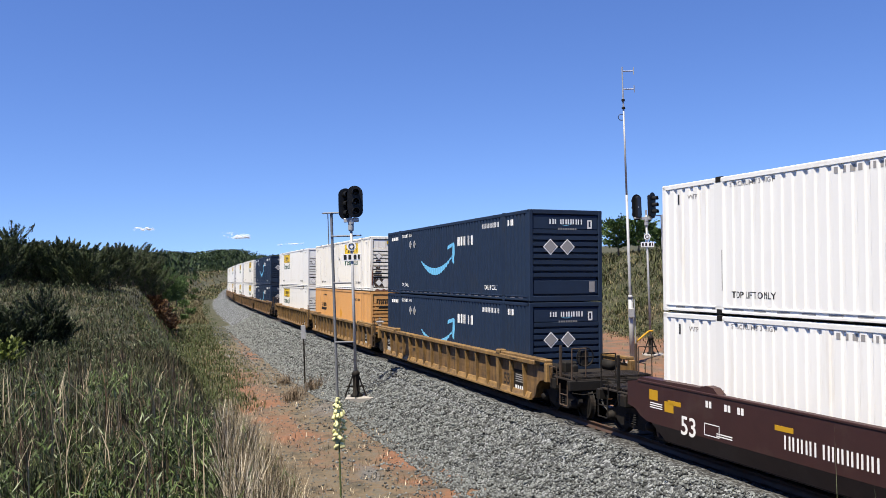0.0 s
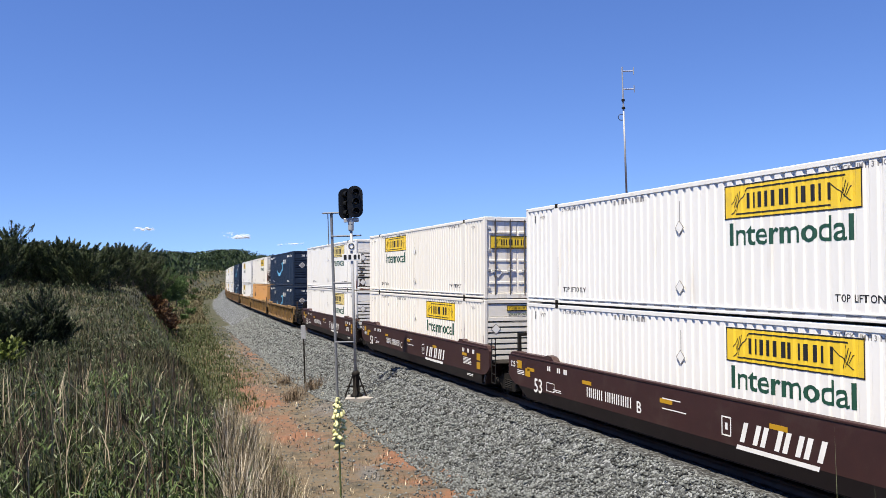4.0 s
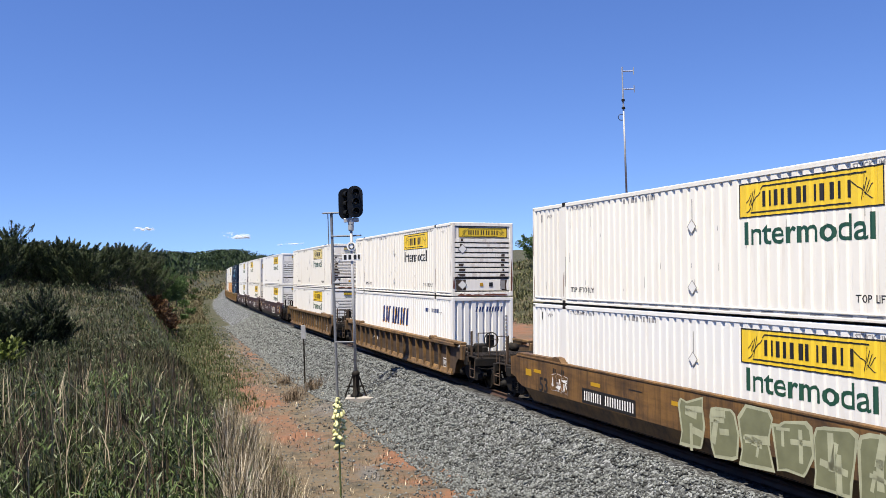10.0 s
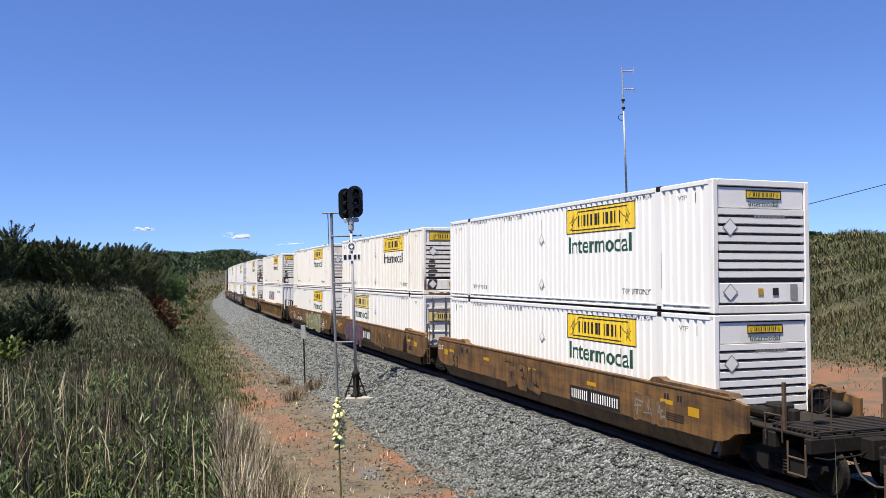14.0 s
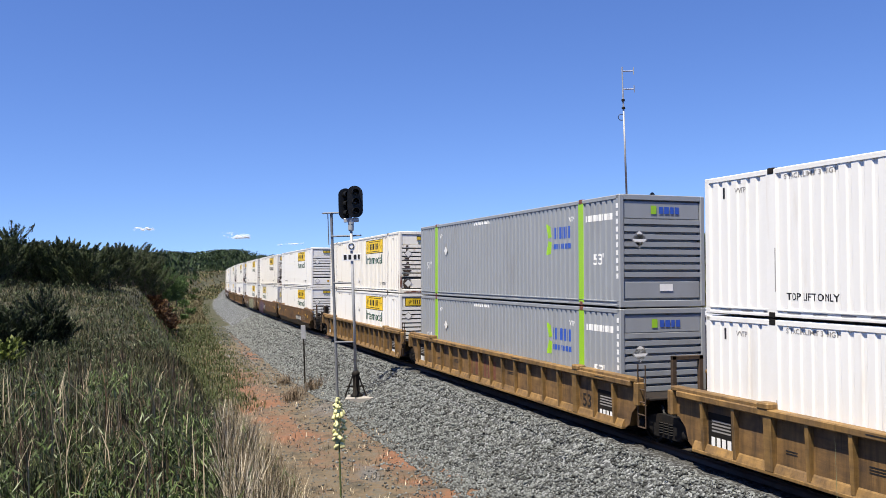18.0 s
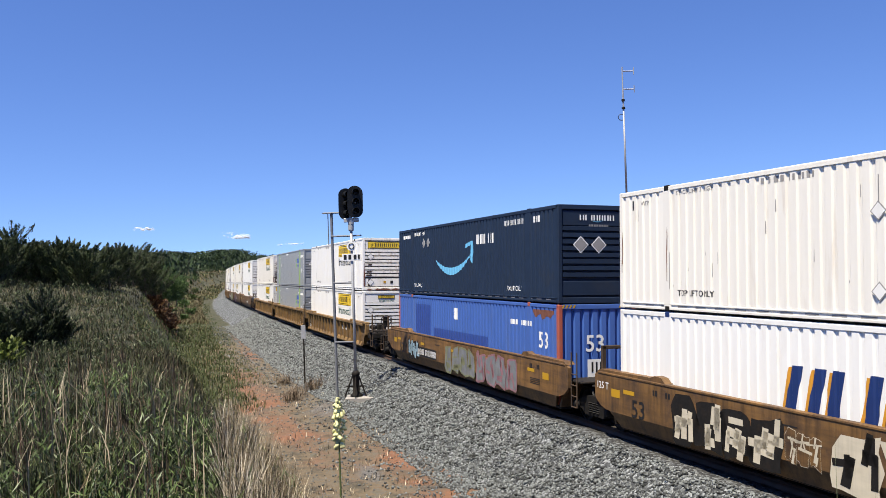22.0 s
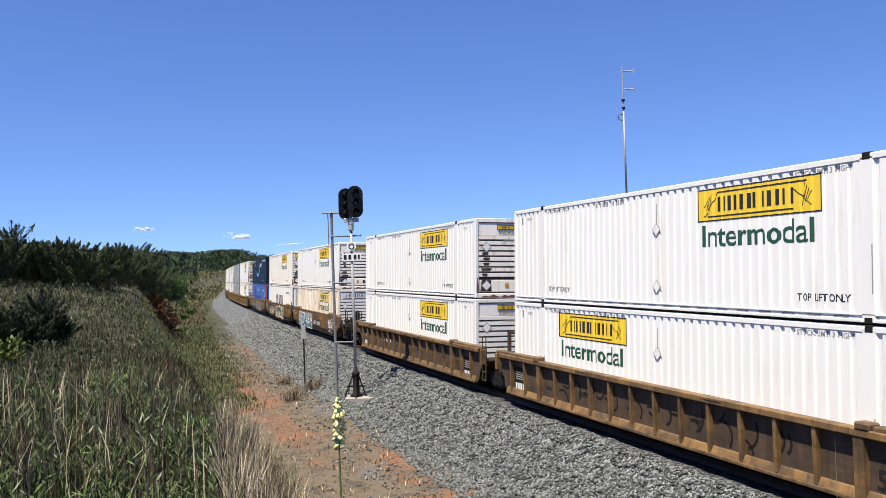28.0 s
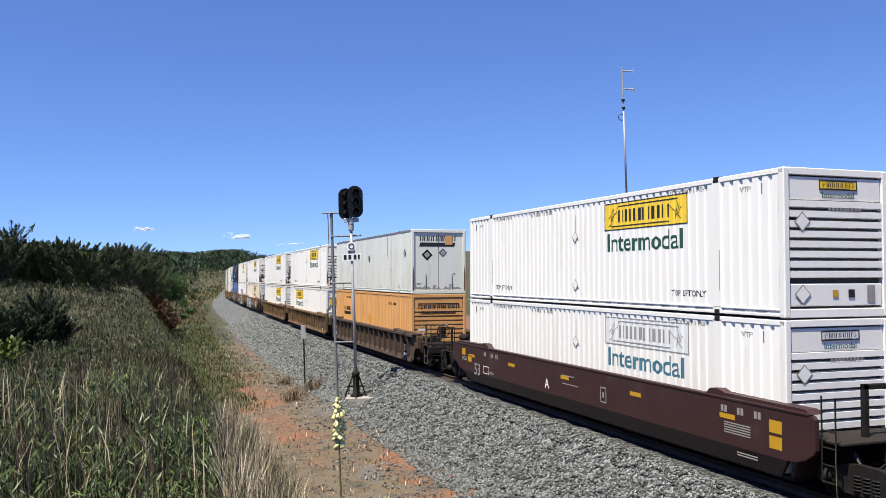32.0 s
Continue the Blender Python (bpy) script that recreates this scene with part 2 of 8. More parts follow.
for _m in ("navy", "iron", "deck", "head"):
    M[_m].node_tree.nodes["Principled BSDF"].inputs["Specular IOR Level"].default_value = 0.2
# ---------------------------------------------------------------- mesh building
class Shape:
    """Collects vertices and faces of one mesh."""

    def __init__(self):
        self.v, self.f = [], []

    def poly(self, pts):
        k = len(self.v)
        self.v += [tuple(p) for p in pts]
        self.f.append(tuple(range(k, k + len(pts))))
        return self

    def box(self, x0, x1, y0, y1, z0, z1, c=0.0):
        """A box with chamfered edges (c metres)."""
        k = len(self.v)
        if c <= 0:
            self.v += [(x, y, z) for z in (z0, z1) for y in (y0, y1) for x in (x0, x1)]
            self.f += [(k, k + 2, k + 3, k + 1), (k + 4, k + 5, k + 7, k + 6), (k, k + 1, k + 5, k + 4), (k + 2, k + 6, k + 7, k + 3), (k, k + 4, k + 6, k + 2), (k + 1, k + 3, k + 7, k + 5)]
            return self
        c = min(c, abs(x1 - x0) / 2.2, abs(y1 - y0) / 2.2, abs(z1 - z0) / 2.2)
        idx = {}
        for i, x in enumerate((x0, x1)):
            for j, y in enumerate((y0, y1)):
                for m, z in enumerate((z0, z1)):
                    dx, dy, dz = (c if i == 0 else -c), (c if j == 0 else -c), (c if m == 0 else -c)
                    for a, p in enumerate(((x, y + dy, z + dz), (x + dx, y, z + dz), (x + dx, y + dy, z))):
                        idx[i, j, m, a] = len(self.v)
                        self.v.append(p)
        q = lambda *ks: self.f.append(tuple(idx[k] for k in ks))
        for i in (0, 1):
            o = [(i, 0, 0), (i, 1, 0), (i, 1, 1), (i, 0, 1)]
            q(*[(*e, 0) for e in (o if i else o[::-1])])
            o = [(0, i, 0), (0, i, 1), (1, i, 1), (1, i, 0)]
            q(*[(*e, 1) for e in (o if i else o[::-1])])
            o = [(0, 0, i), (1, 0, i), (1, 1, i), (0, 1, i)]
            q(*[(*e, 2) for e in (o if i else o[::-1])])
        for i in (0, 1):
            for j in (0, 1):
                q((i, j, 0, 0), (i, j, 1, 0), (i, j, 1, 1), (i, j, 0, 1))
                q((i, 0, j, 0), (i, 1, j, 0), (i, 1, j, 2), (i, 0, j, 2))
                q((0, i, j, 1), (1, i, j, 1), (1, i, j, 2), (0, i, j, 2))
                for m in (0, 1):
                    q((i, j, m, 0), (i, j, m, 1), (i, j, m, 2))
        return self

    def prism(self, pts, axis, a, b):
        """A flat outline drawn out along an axis. pts: pairs in the other two axes, in order xyz."""
        def at(p, w):
            p = list(p)
            p.insert("xyz".index(axis), w)
            return p
        k, n = len(self.v), len(pts)
        self.v += [at(p, a) for p in pts] + [at(p, b) for p in pts]
        self.f += [tuple(range(k, k + n)), tuple(range(k + 2 * n - 1, k + n - 1, -1))]
        self.f += [(k + i, k + (i + 1) % n, k + n + (i + 1) % n, k + n + i) for i in range(n)]
        return self

    def tube(self, a, b, r0, r1=None, n=8):
        a, b = Vector(a), Vector(b)
        r1 = r0 if r1 is None else r1
        d = (b - a).normalized()
        e = d.orthogonal().normalized()
        g = d.cross(e)
        k = len(self.v)
        for p, r in ((a, r0), (b, r1)):
            self.v += [tuple(p + (e * math.cos(6.2832 * i / n) + g * math.sin(6.2832 * i / n)) * r) for i in range(n)]
        self.f += [(k + i, k + (i + 1) % n, k + n + (i + 1) % n, k + n + i) for i in range(n)]
        self.f += [tuple(range(k + n - 1, k - 1, -1)), tuple(range(k + n, k + 2 * n))]
        return self

    def wire(self, pts, r, n=6):
        for a, b in zip(pts[:-1], pts[1:]):
            self.tube(a, b, r, r, n)
        return self

    def hose(self, pts, r, n=7):
        """One unbroken bent tube through the points."""
        pts = [Vector(p) for p in pts]
        k, m = len(self.v), len(pts)
        for i, p in enumerate(pts):
            d = (pts[min(i + 1, m - 1)] - pts[max(i - 1, 0)]).normalized()
            e = d.cross(Vector((0.31, 0.2, 0.93))).normalized()
            g = d.cross(e)
            self.v += [tuple(p + (e * math.cos(6.2832 * j / n) + g * math.sin(6.2832 * j / n)) * r) for j in range(n)]
        for i in range(m - 1):
            self.f += [(k + i * n + j, k + i * n + (j + 1) % n, k + (i + 1) * n + (j + 1) % n, k + (i + 1) * n + j) for j in range(n)]
        self.f += [tuple(range(k + n - 1, k - 1, -1)), tuple(range(k + (m - 1) * n, k + m * n))]
        return self

    def ring(self, centre, radius, r, axis="x", n=16, m=6):
        """A torus."""
        k = len(self.v)
        for i in range(n):
            a = 6.2832 * i / n
            for j in range(m):
                b = 6.2832 * j / m
                p, h = (radius + r * math.cos(b)), r * math.sin(b)
                q = {"x": (h, p * math.cos(a), p * math.sin(a)), "y": (p * math.cos(a), h, p * math.sin(a)), "z": (p * math.cos(a), p * math.sin(a), h)}[axis]
                self.v.append(tuple(c + w for c, w in zip(centre, q)))
        for i in range(n):
            for j in range(m):
                self.f.append((k + i * m + j, k + ((i + 1) % n) * m + j, k + ((i + 1) % n) * m + (j + 1) % m, k + i * m + (j + 1) % m))
        return self

    def turned(self, prof, axis="y", n=24, at=(0, 0, 0)):
        """A body of revolution: prof gives (radius, along) pairs."""
        k = len(self.v)
        for r, h in prof:
            for i in range(n):
                a = 6.2832 * i / n
                q = {"y": (r * math.cos(a), h, r * math.sin(a)), "z": (r * math.cos(a), r * math.sin(a), h), "x": (h, r * math.cos(a), r * math.sin(a))}[axis]
                self.v.append(tuple(c + w for c, w in zip(at, q)))
        for j in range(len(prof) - 1):
            for i in range(n):
                self.f.append((k + j * n + i, k + j * n + (i + 1) % n, k + (j + 1) * n + (i + 1) % n, k + (j + 1) * n + i))
        self.f += [tuple(range(k, k + n)), tuple(range(k + len(prof) * n - 1, k + (len(prof) - 1) * n - 1, -1))]
        return self

    def moved(self, m):
        self.v = [tuple(m @ Vector(p)) for p in self.v]
        return self

    def mesh(self, name, material, smooth=False):
        me = bpy.data.meshes.new(name)
        me.from_pydata(self.v, [], self.f)
        bm = bmesh.new()
        bm.from_mesh(me)
        bmesh.ops.recalc_face_normals(bm, faces=bm.faces)
        bm.to_mesh(me)
        bm.free()
        if material:
            me.materials.append(material)
        if smooth:
            me.shade_smooth()
        return me


CACHE = {}


def part(name, shape, material, parent=None, label="", at=None, key=None, smooth=False):
    """One mesh object under a thing or a part. shape: a Shape, or a function that makes one (made once for each key)."""
    k = (key or name, material.name) if (key or callable(shape)) else None
    if k is None or k not in CACHE:
        me = (shape() if callable(shape) else shape).mesh(name, material, smooth)
        if k:
            CACHE[k] = me
    else:
        me = CACHE[k]
    ob = new(name, me)
    ob.parent = parent
    if at is not None:
        ob.matrix_basis = at if isinstance(at, Matrix) else Matrix.Translation(at)
    if label:
        tagged(ob, label)
    return ob


def thing(name, label, category, group="", kind="", at=None):
    ob = new(name)
    ob.empty_display_size = 0.3
    if at is not None:
        ob.matrix_basis = at
    return tagged(ob, label, category, group, kind)


TEXT = {}


def letters(words, height, width=None):
    """Flat outlines of words in the built-in font: vertices, faces; centred, scaled to a height and a width."""
    if words not in TEXT:
        cu = bpy.data.curves.new("words", "FONT")
        cu.body = words
        cu.resolution_u = 3
        cu.offset = 0.014
        ob = new("words", cu)
        bpy.context.view_layer.update()
        me = bpy.data.meshes.new_from_object(ob.evaluated_get(bpy.context.evaluated_depsgraph_get()))
        w = me.vertices
        raw = np.array([p.co[:2] for p in w])
        aspect = np.ptp(raw[:, 0]) / np.ptp(raw[:, 1])
        TEXT[words] = (raw, [tuple(f.vertices) for f in me.polygons], aspect)
        bpy.data.objects.remove(ob)
        bpy.data.curves.remove(cu)
        bpy.data.meshes.remove(me)
    raw, faces, aspect = TEXT[words]
    lo, hi = raw.min(0), raw.max(0)
    width = width or height * aspect
    v = (raw - (lo + hi) / 2) / (hi - lo) * np.array([width, height])
    return v, faces


# faces on which markings lie: right, up and outward directions in a thing's own space
NEAR = (Vector((-1, 0, 0)), Vector((0, 0, 1)), Vector((0, 1, 0)))
REAR = (Vector((0, -1, 0)), Vector((0, 0, 1)), Vector((-1, 0, 0)))


def flat(side, centre, polys):
    """Thin outlines laid on a side. polys: lists of (right, up)."""
    sh = Shape()
    r, u, o = side
    c = Vector(centre)
    for pts in polys:
        sh.poly([c + r * a + u * b for a, b in pts])
    return sh


def quad(a0, a1, b0, b1, slant=0.0):
    return [(a0, b0), (a1, b0), (a1 + slant, b1), (a0 + slant, b1)]


def mark(parent, name, side, centre, polys, material, label="", split=False):
    """A marking. split: each shape becomes a part of its own under the first."""
    if split and len(polys) > 1:
        first = part(name, laid_on(flat(side, centre, polys[:1]), name, side, centre), material, parent, label)
        for p in polys[1:]:
            part(name, laid_on(flat(side, centre, [p]), name, side, centre), material, parent, label)
        return first
    ob = part(name, laid_on(flat(side, centre, polys), name, side, centre), material, parent, label)
    return tagged(ob, kind="stuff") if len(polys) > 1 else ob


def words(parent, name, side, centre, text, height, material, width=None, label=""):
    v, faces = letters(text, height, width)
    r, u, o = side
    c = Vector(centre)
    sh = Shape()
    sh.v = [tuple(c + r * float(a) + u * float(b)) for a, b in v]
    sh.f = list(faces)
    return tagged(part(name, laid_on(sh, name, side, centre), material, parent, label), kind="stuff")


def bars(widths, height, gap=0.3, slant=0.0, lines=1):
    """Plain bars in place of a word: one for each character, with the given relative widths."""
    total = sum(widths) + gap * (len(widths) - 1)
    out, a = [], -total / 2
    for w in widths:
        if w > 0.03:
            out.append(quad(a, a + w, -height / 2, height / 2, slant))
        a += w + gap
    return out


def paired_bars(widths, height, thick, gap, slant=0.0):
    """Plain bars in place of a word: two uprights for each character of the given width."""
    total = sum(widths) + gap * (len(widths) - 1)
    out, a = [], -total / 2
    for w in widths:
        for x0, x1 in ((a, a + thick), (a + w - thick, a + w)):
            out.append([(x0, -height / 2), (x1, -height / 2), (x1 + slant, height / 2), (x0 + slant, height / 2)])
        a += w + gap
    return out


def strokes(n, height, width=0.13, thick=0.035, gap=0.06):
    """Plain bars in place of n characters: a pair of thin upright bars for each."""
    out, a = [], -(n * (width + gap) - gap) / 2
    for _ in range(n):
        out += [quad(a, a + thick, -height / 2, height / 2), quad(a + width - thick, a + width, -height / 2, height / 2)]
        a += width + gap
    return out


def scaled(polys, fx, fy=1.0):
    return [[(a * fx, b * fy) for a, b in p] for p in polys]


# ---------------------------------------------------------------- ground
def spread(pieces):
    out = []
    for a, b, step in pieces:
        out += list(np.arange(a, b, step))
    return np.array(out + [pieces[-1][1]])


def sheet(name, xs, zs_fn, material, attrs=None):
    """A grid mesh from arrays X, Y, Z (2D)."""
    X, Y, Z = zs_fn
    n, m = X.shape
    v = np.stack([X, Y, Z], -1).reshape(-1, 3)
    i = np.arange(n * m).reshape(n, m)
    f = np.stack([i[:-1, :-1], i[1:, :-1], i[1:, 1:], i[:-1, 1:]], -1).reshape(-1, 4)
    me = bpy.data.meshes.new(name)
    me.vertices.add(len(v))
    me.vertices.foreach_set("co", v.astype(np.float32).ravel())
    me.loops.add(f.size)
    me.loops.foreach_set("vertex_index", f.astype(np.int32).ravel())
    me.polygons.add(len(f))
    me.polygons.foreach_set("loop_start", np.arange(0, f.size, 4, dtype=np.int32))
    me.update(calc_edges=True)
    for k, val in (attrs or {}).items():
        at = me.attributes.new(k, "FLOAT", "POINT")
        at.data.foreach_set("value", val.astype(np.float32).ravel())
    me.materials.append(material)
    me.shade_smooth()
    return new(name, me)


def soup(name, verts, tris, material, cols=None):
    """One mesh from arrays of vertices and triangles or quads."""
    me = bpy.data.meshes.new(name)
    me.vertices.add(len(verts))
    me.vertices.foreach_set("co", verts.astype(np.float32).ravel())
    me.loops.add(tris.size)
    me.loops.foreach_set("vertex_index", tris.astype(np.int32).ravel())
    me.polygons.add(len(tris))
    me.polygons.foreach_set("loop_start", np.arange(0, tris.size, tris.shape[1], dtype=np.int32))
    me.update(calc_edges=True)
    if cols is not None:
        at = me.attributes.new("tone", "FLOAT", "POINT")
        at.data.foreach_set("value", cols.astype(np.float32).ravel())
    me.materials.append(material)
    return new(name, me)


def ground_material():
    m = bpy.data.materials.new("ground_soil")
    m.use_nodes = True
    n, l = m.node_tree.nodes, m.node_tree.links
    b = n["Principled BSDF"]
    b.inputs["Roughness"].default_value = 0.95
    tc = n.new("ShaderNodeTexCoord")

    def noise_(scale, detail=8, rough=0.6):
        q = n.new("ShaderNodeTexNoise")
        q.inputs["Scale"].default_value, q.inputs["Detail"].default_value, q.inputs["Roughness"].default_value = scale, detail, rough
        l.new(tc.outputs["Object"], q.inputs["Vector"])
        return q.outputs["Fac"]

    def ramp_(fac, stops):
        r = n.new("ShaderNodeValToRGB")
        e = r.color_ramp.elements
        e[0].position, e[0].color = stops[0][0], (*stops[0][1], 1)
        e[1].position, e[1].color = stops[-1][0], (*stops[-1][1], 1)
        for p, c in stops[1:-1]:
            q = e.new(p)
            q.color = (*c, 1)
        l.new(fac, r.inputs["Fac"])
        return r.outputs["Color"]

    def attr(name):
        a = n.new("ShaderNodeAttribute")
        a.attribute_name = name
        return a.outputs["Fac"]

    def mix_(fac, a, c):
        x = n.new("ShaderNodeMix")
        x.data_type = "RGBA"
        l.new(fac, x.inputs[0])
        l.new(a, x.inputs[6])
        l.new(c, x.inputs[7])
        return x.outputs[2]

    def mask(a, noise_out, soft=0.35):
        """Breaks up the edge of a zone by noise."""
        s = n.new("ShaderNodeMath")
        s.operation = "ADD"
        l.new(a, s.inputs[0])
        l.new(noise_out, s.inputs[1])
        r = n.new("ShaderNodeMapRange")
        r.inputs["From Min"].default_value, r.inputs["From Max"].default_value = 1.0 - soft / 2, 1.0 + soft / 2
        l.new(s.outputs[0], r.inputs["Value"])
        return r.outputs[0]

    turf = ramp_(noise_(0.7), [(0.3, (0.0173, 0.0204, 0.0086)), (0.5, (0.0393, 0.0416, 0.0188)), (0.7, (0.0785, 0.0667, 0.0393))])
    red = ramp_(noise_(0.8, 10, 0.62), [(0.26, (0.15, 0.064, 0.030)), (0.44, (0.172, 0.082, 0.044)), (0.52, (0.13, 0.075, 0.044)), (0.60, (0.105, 0.072, 0.045)), (0.68, (0.075, 0.06, 0.045)), (0.78, (0.036, 0.03, 0.021))])
    dry = ramp_(noise_(1.7, 10, 0.65), [(0.28, (0.026, 0.022, 0.014)), (0.42, (0.075, 0.062, 0.041)), (0.52, (0.125, 0.092, 0.055)), (0.6, (0.10, 0.088, 0.067)), (0.75, (0.062, 0.068, 0.03))])
    stone = ramp_(noise_(9, 4), [(0.3, (0.0393, 0.0393, 0.0393)), (0.5, (0.0942, 0.0903, 0.0848)), (0.7, (0.1648, 0.157, 0.1492))])
    col = mix_(mask(attr("dry"), noise_(0.5), 0.25), turf, dry)
    col = mix_(mask(attr("red"), noise_(1.1, 9, 0.7), 0.26), col, red)
    col = mix_(mask(attr("stone"), noise_(0.9)), col, stone)
    l.new(col, b.inputs["Base Color"])
    bp = n.new("ShaderNodeBump")
    bp.inputs["Strength"].default_value, bp.inputs["Distance"].default_value = 1.0, 0.08
    l.new(noise_(9, 6), bp.inputs["Height"])
    l.new(bp.outputs[0], b.inputs["Normal"])
    return m


def build_ground():
    t0 = 1.92664 - 0.02
    ca, sa = math.cos(t0), math.sin(t0)
    a = spread([(-2600, -600, 250), (-600, -120, 30), (-120, -30, 4), (-30, 60, 0.5), (60, 130, 1.0), (130, 260, 3), (260, 700, 20), (700, 3800, 250)])
    b = spread([(-2600, -500, 250), (-500, -90, 20), (-90, -45, 3), (-45, -9, 0.8), (-9, 4, 0.6), (4, 18, 0.28), (18, 45, 1.2), (45, 140, 6), (140, 500, 30), (500, 2600, 250)])
    A, B = np.meshgrid(a, b, indexing="ij")
    X, Y = 8.103 + ca * A - sa * B, 15.078 + sa * A + ca * B
    Z = terrain(X, Y) + 0.02 * wave(X, Y, 0.9, 11)
    s, u = along(X, Y)
    red = ease(u, 3.0, 4.2) * (1 - ease(u, 8.2, 9.6)) * (1 - 0.8 * ease(s, 30, 60))
    red = np.maximum(red, 0.75 * ease(u, 3.6, 4.4) * (1 - ease(u, 5.8, 7.2)) * (1 - ease(s, 75, 110)))
    red = red * (0.30 + 0.2 * ease(wave(X, Y, 5, 21), -0.4, 0.8))
    red += (1 - ease(u, -4.5, -4)) * ease(u, -25, -20) * 0.78 * (u < 0)
    red += 0.8 * ease(u, 9.5, 10.5) * (1 - ease(u, 12.4, 13.8)) * ease(s, 60, 72) * (1 - ease(s, 95, 110))
    # bare red patches in the track side
    for s_, u_, a_, b_ in ((38.4, 7.2, 3.2, 0.75), (30.0, 7.3, 3.4, 0.75), (19.6, 7.4, 2.6, 0.7), (26.5, 8.2, 2.0, 0.6), (13.4, 5.0, 2.6, 0.55), (9.8, 5.5, 2.2, 0.5), (52.0, 5.7, 7.0, 0.4), (66.0, 5.2, 9.0, 0.3)):
        red += 0.5 * np.exp(-(((s - s_) / a_) ** 2 + ((u - u_) / b_) ** 2))
    stone = (1 - ease(u, 3.4, 5.2)) * (u > 0) * 0.75
    # gravel pad round the signal foot and a spill of stones down the track side
    stone += 0.7 * np.exp(-(((s - 23.3) / 2.6) ** 2 + ((u - 5.2) / 1.5) ** 2))
    stone += 0.7 * np.exp(-(((s - 12.3) / 2.0) ** 2 + ((u - 6.5) / 0.42) ** 2))
    red += 0.3 * ease(s, 150, 175) * (1 - ease(s, 230, 260)) * ease(u, 8, 10) * (1 - ease(u, 30, 40))
    stone += 0.55 * np.exp(-(((s - 24) / 6) ** 2 + ((u + 14) / 2.4) ** 2)) * (u < 0)
    ob = sheet("ground", None, (X, Y, Z), ground_material(), {"red": np.clip(red, 0, 1), "stone": np.clip(stone, 0, 1), "dry": np.clip(ease(u, 2.5, 4.0) * (1 - ease(u, 8.6, 9.6)) * (1 - 0.75 * ease(s, 45, 75)), 0, 1)})
    return tagged(ob, "dry grassland soil with bare red earth beside the track", "ground", kind="structure")


def ballast_material():
    m = bpy.data.materials.new("grey_track_ballast")
    m.use_nodes = True
    n, l = m.node_tree.nodes, m.node_tree.links
    b = n["Principled BSDF"]
    b.inputs["Roughness"].default_value = 0.85
    tc = n.new("ShaderNodeTexCoord")
    vo = n.new("ShaderNodeTexVoronoi")
    vo.inputs["Scale"].default_value = 16
    l.new(tc.outputs["Object"], vo.inputs["Vector"])
    r = n.new("ShaderNodeValToRGB")
    e = r.color_ramp.elements
    e[0].position, e[0].color = 0.1, (0.010, 0.0118, 0.0128, 1)
    e[1].position, e[1].color = 0.9, (0.225, 0.24, 0.245, 1)
    q = e.new(0.5)
    q.color = (0.05, 0.055, 0.058, 1)
    sep = n.new("ShaderNodeSeparateColor")
    l.new(vo.outputs["Color"], sep.inputs[0])
    l.new(sep.outputs[0], r.inputs["Fac"])
    # shade under the cars painted into the bed, with oil and brake dust between the rails
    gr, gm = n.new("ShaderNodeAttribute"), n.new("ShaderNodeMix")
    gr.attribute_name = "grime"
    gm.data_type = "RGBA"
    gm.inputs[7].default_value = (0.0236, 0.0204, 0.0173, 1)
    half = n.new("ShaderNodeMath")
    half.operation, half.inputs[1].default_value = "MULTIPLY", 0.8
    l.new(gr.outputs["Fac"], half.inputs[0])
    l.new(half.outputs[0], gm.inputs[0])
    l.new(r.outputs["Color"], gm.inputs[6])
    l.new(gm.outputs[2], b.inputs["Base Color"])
    bp = n.new("ShaderNodeBump")
    bp.invert = True
    bp.inputs["Strength"].default_value, bp.inputs["Distance"].default_value = 1.0, 0.05
    l.new(vo.outputs["Distance"], bp.inputs["Height"])
    l.new(bp.outputs[0], b.inputs["Normal"])
    return m


def bed_height(u, s):
    """Top of the ballast bed, relative to the rail head: sleepers' level in the middle, shoulders falling to both sides."""
    shoulder = 1.75
    fall = np.maximum(np.abs(u) - shoulder, 0)
    z = -0.135 - fall * 0.47 - 0.06 * (np.abs(u) < 0.95) + u * math.sin(radians(CANT)) * (np.abs(u) < 2.2)
    return z


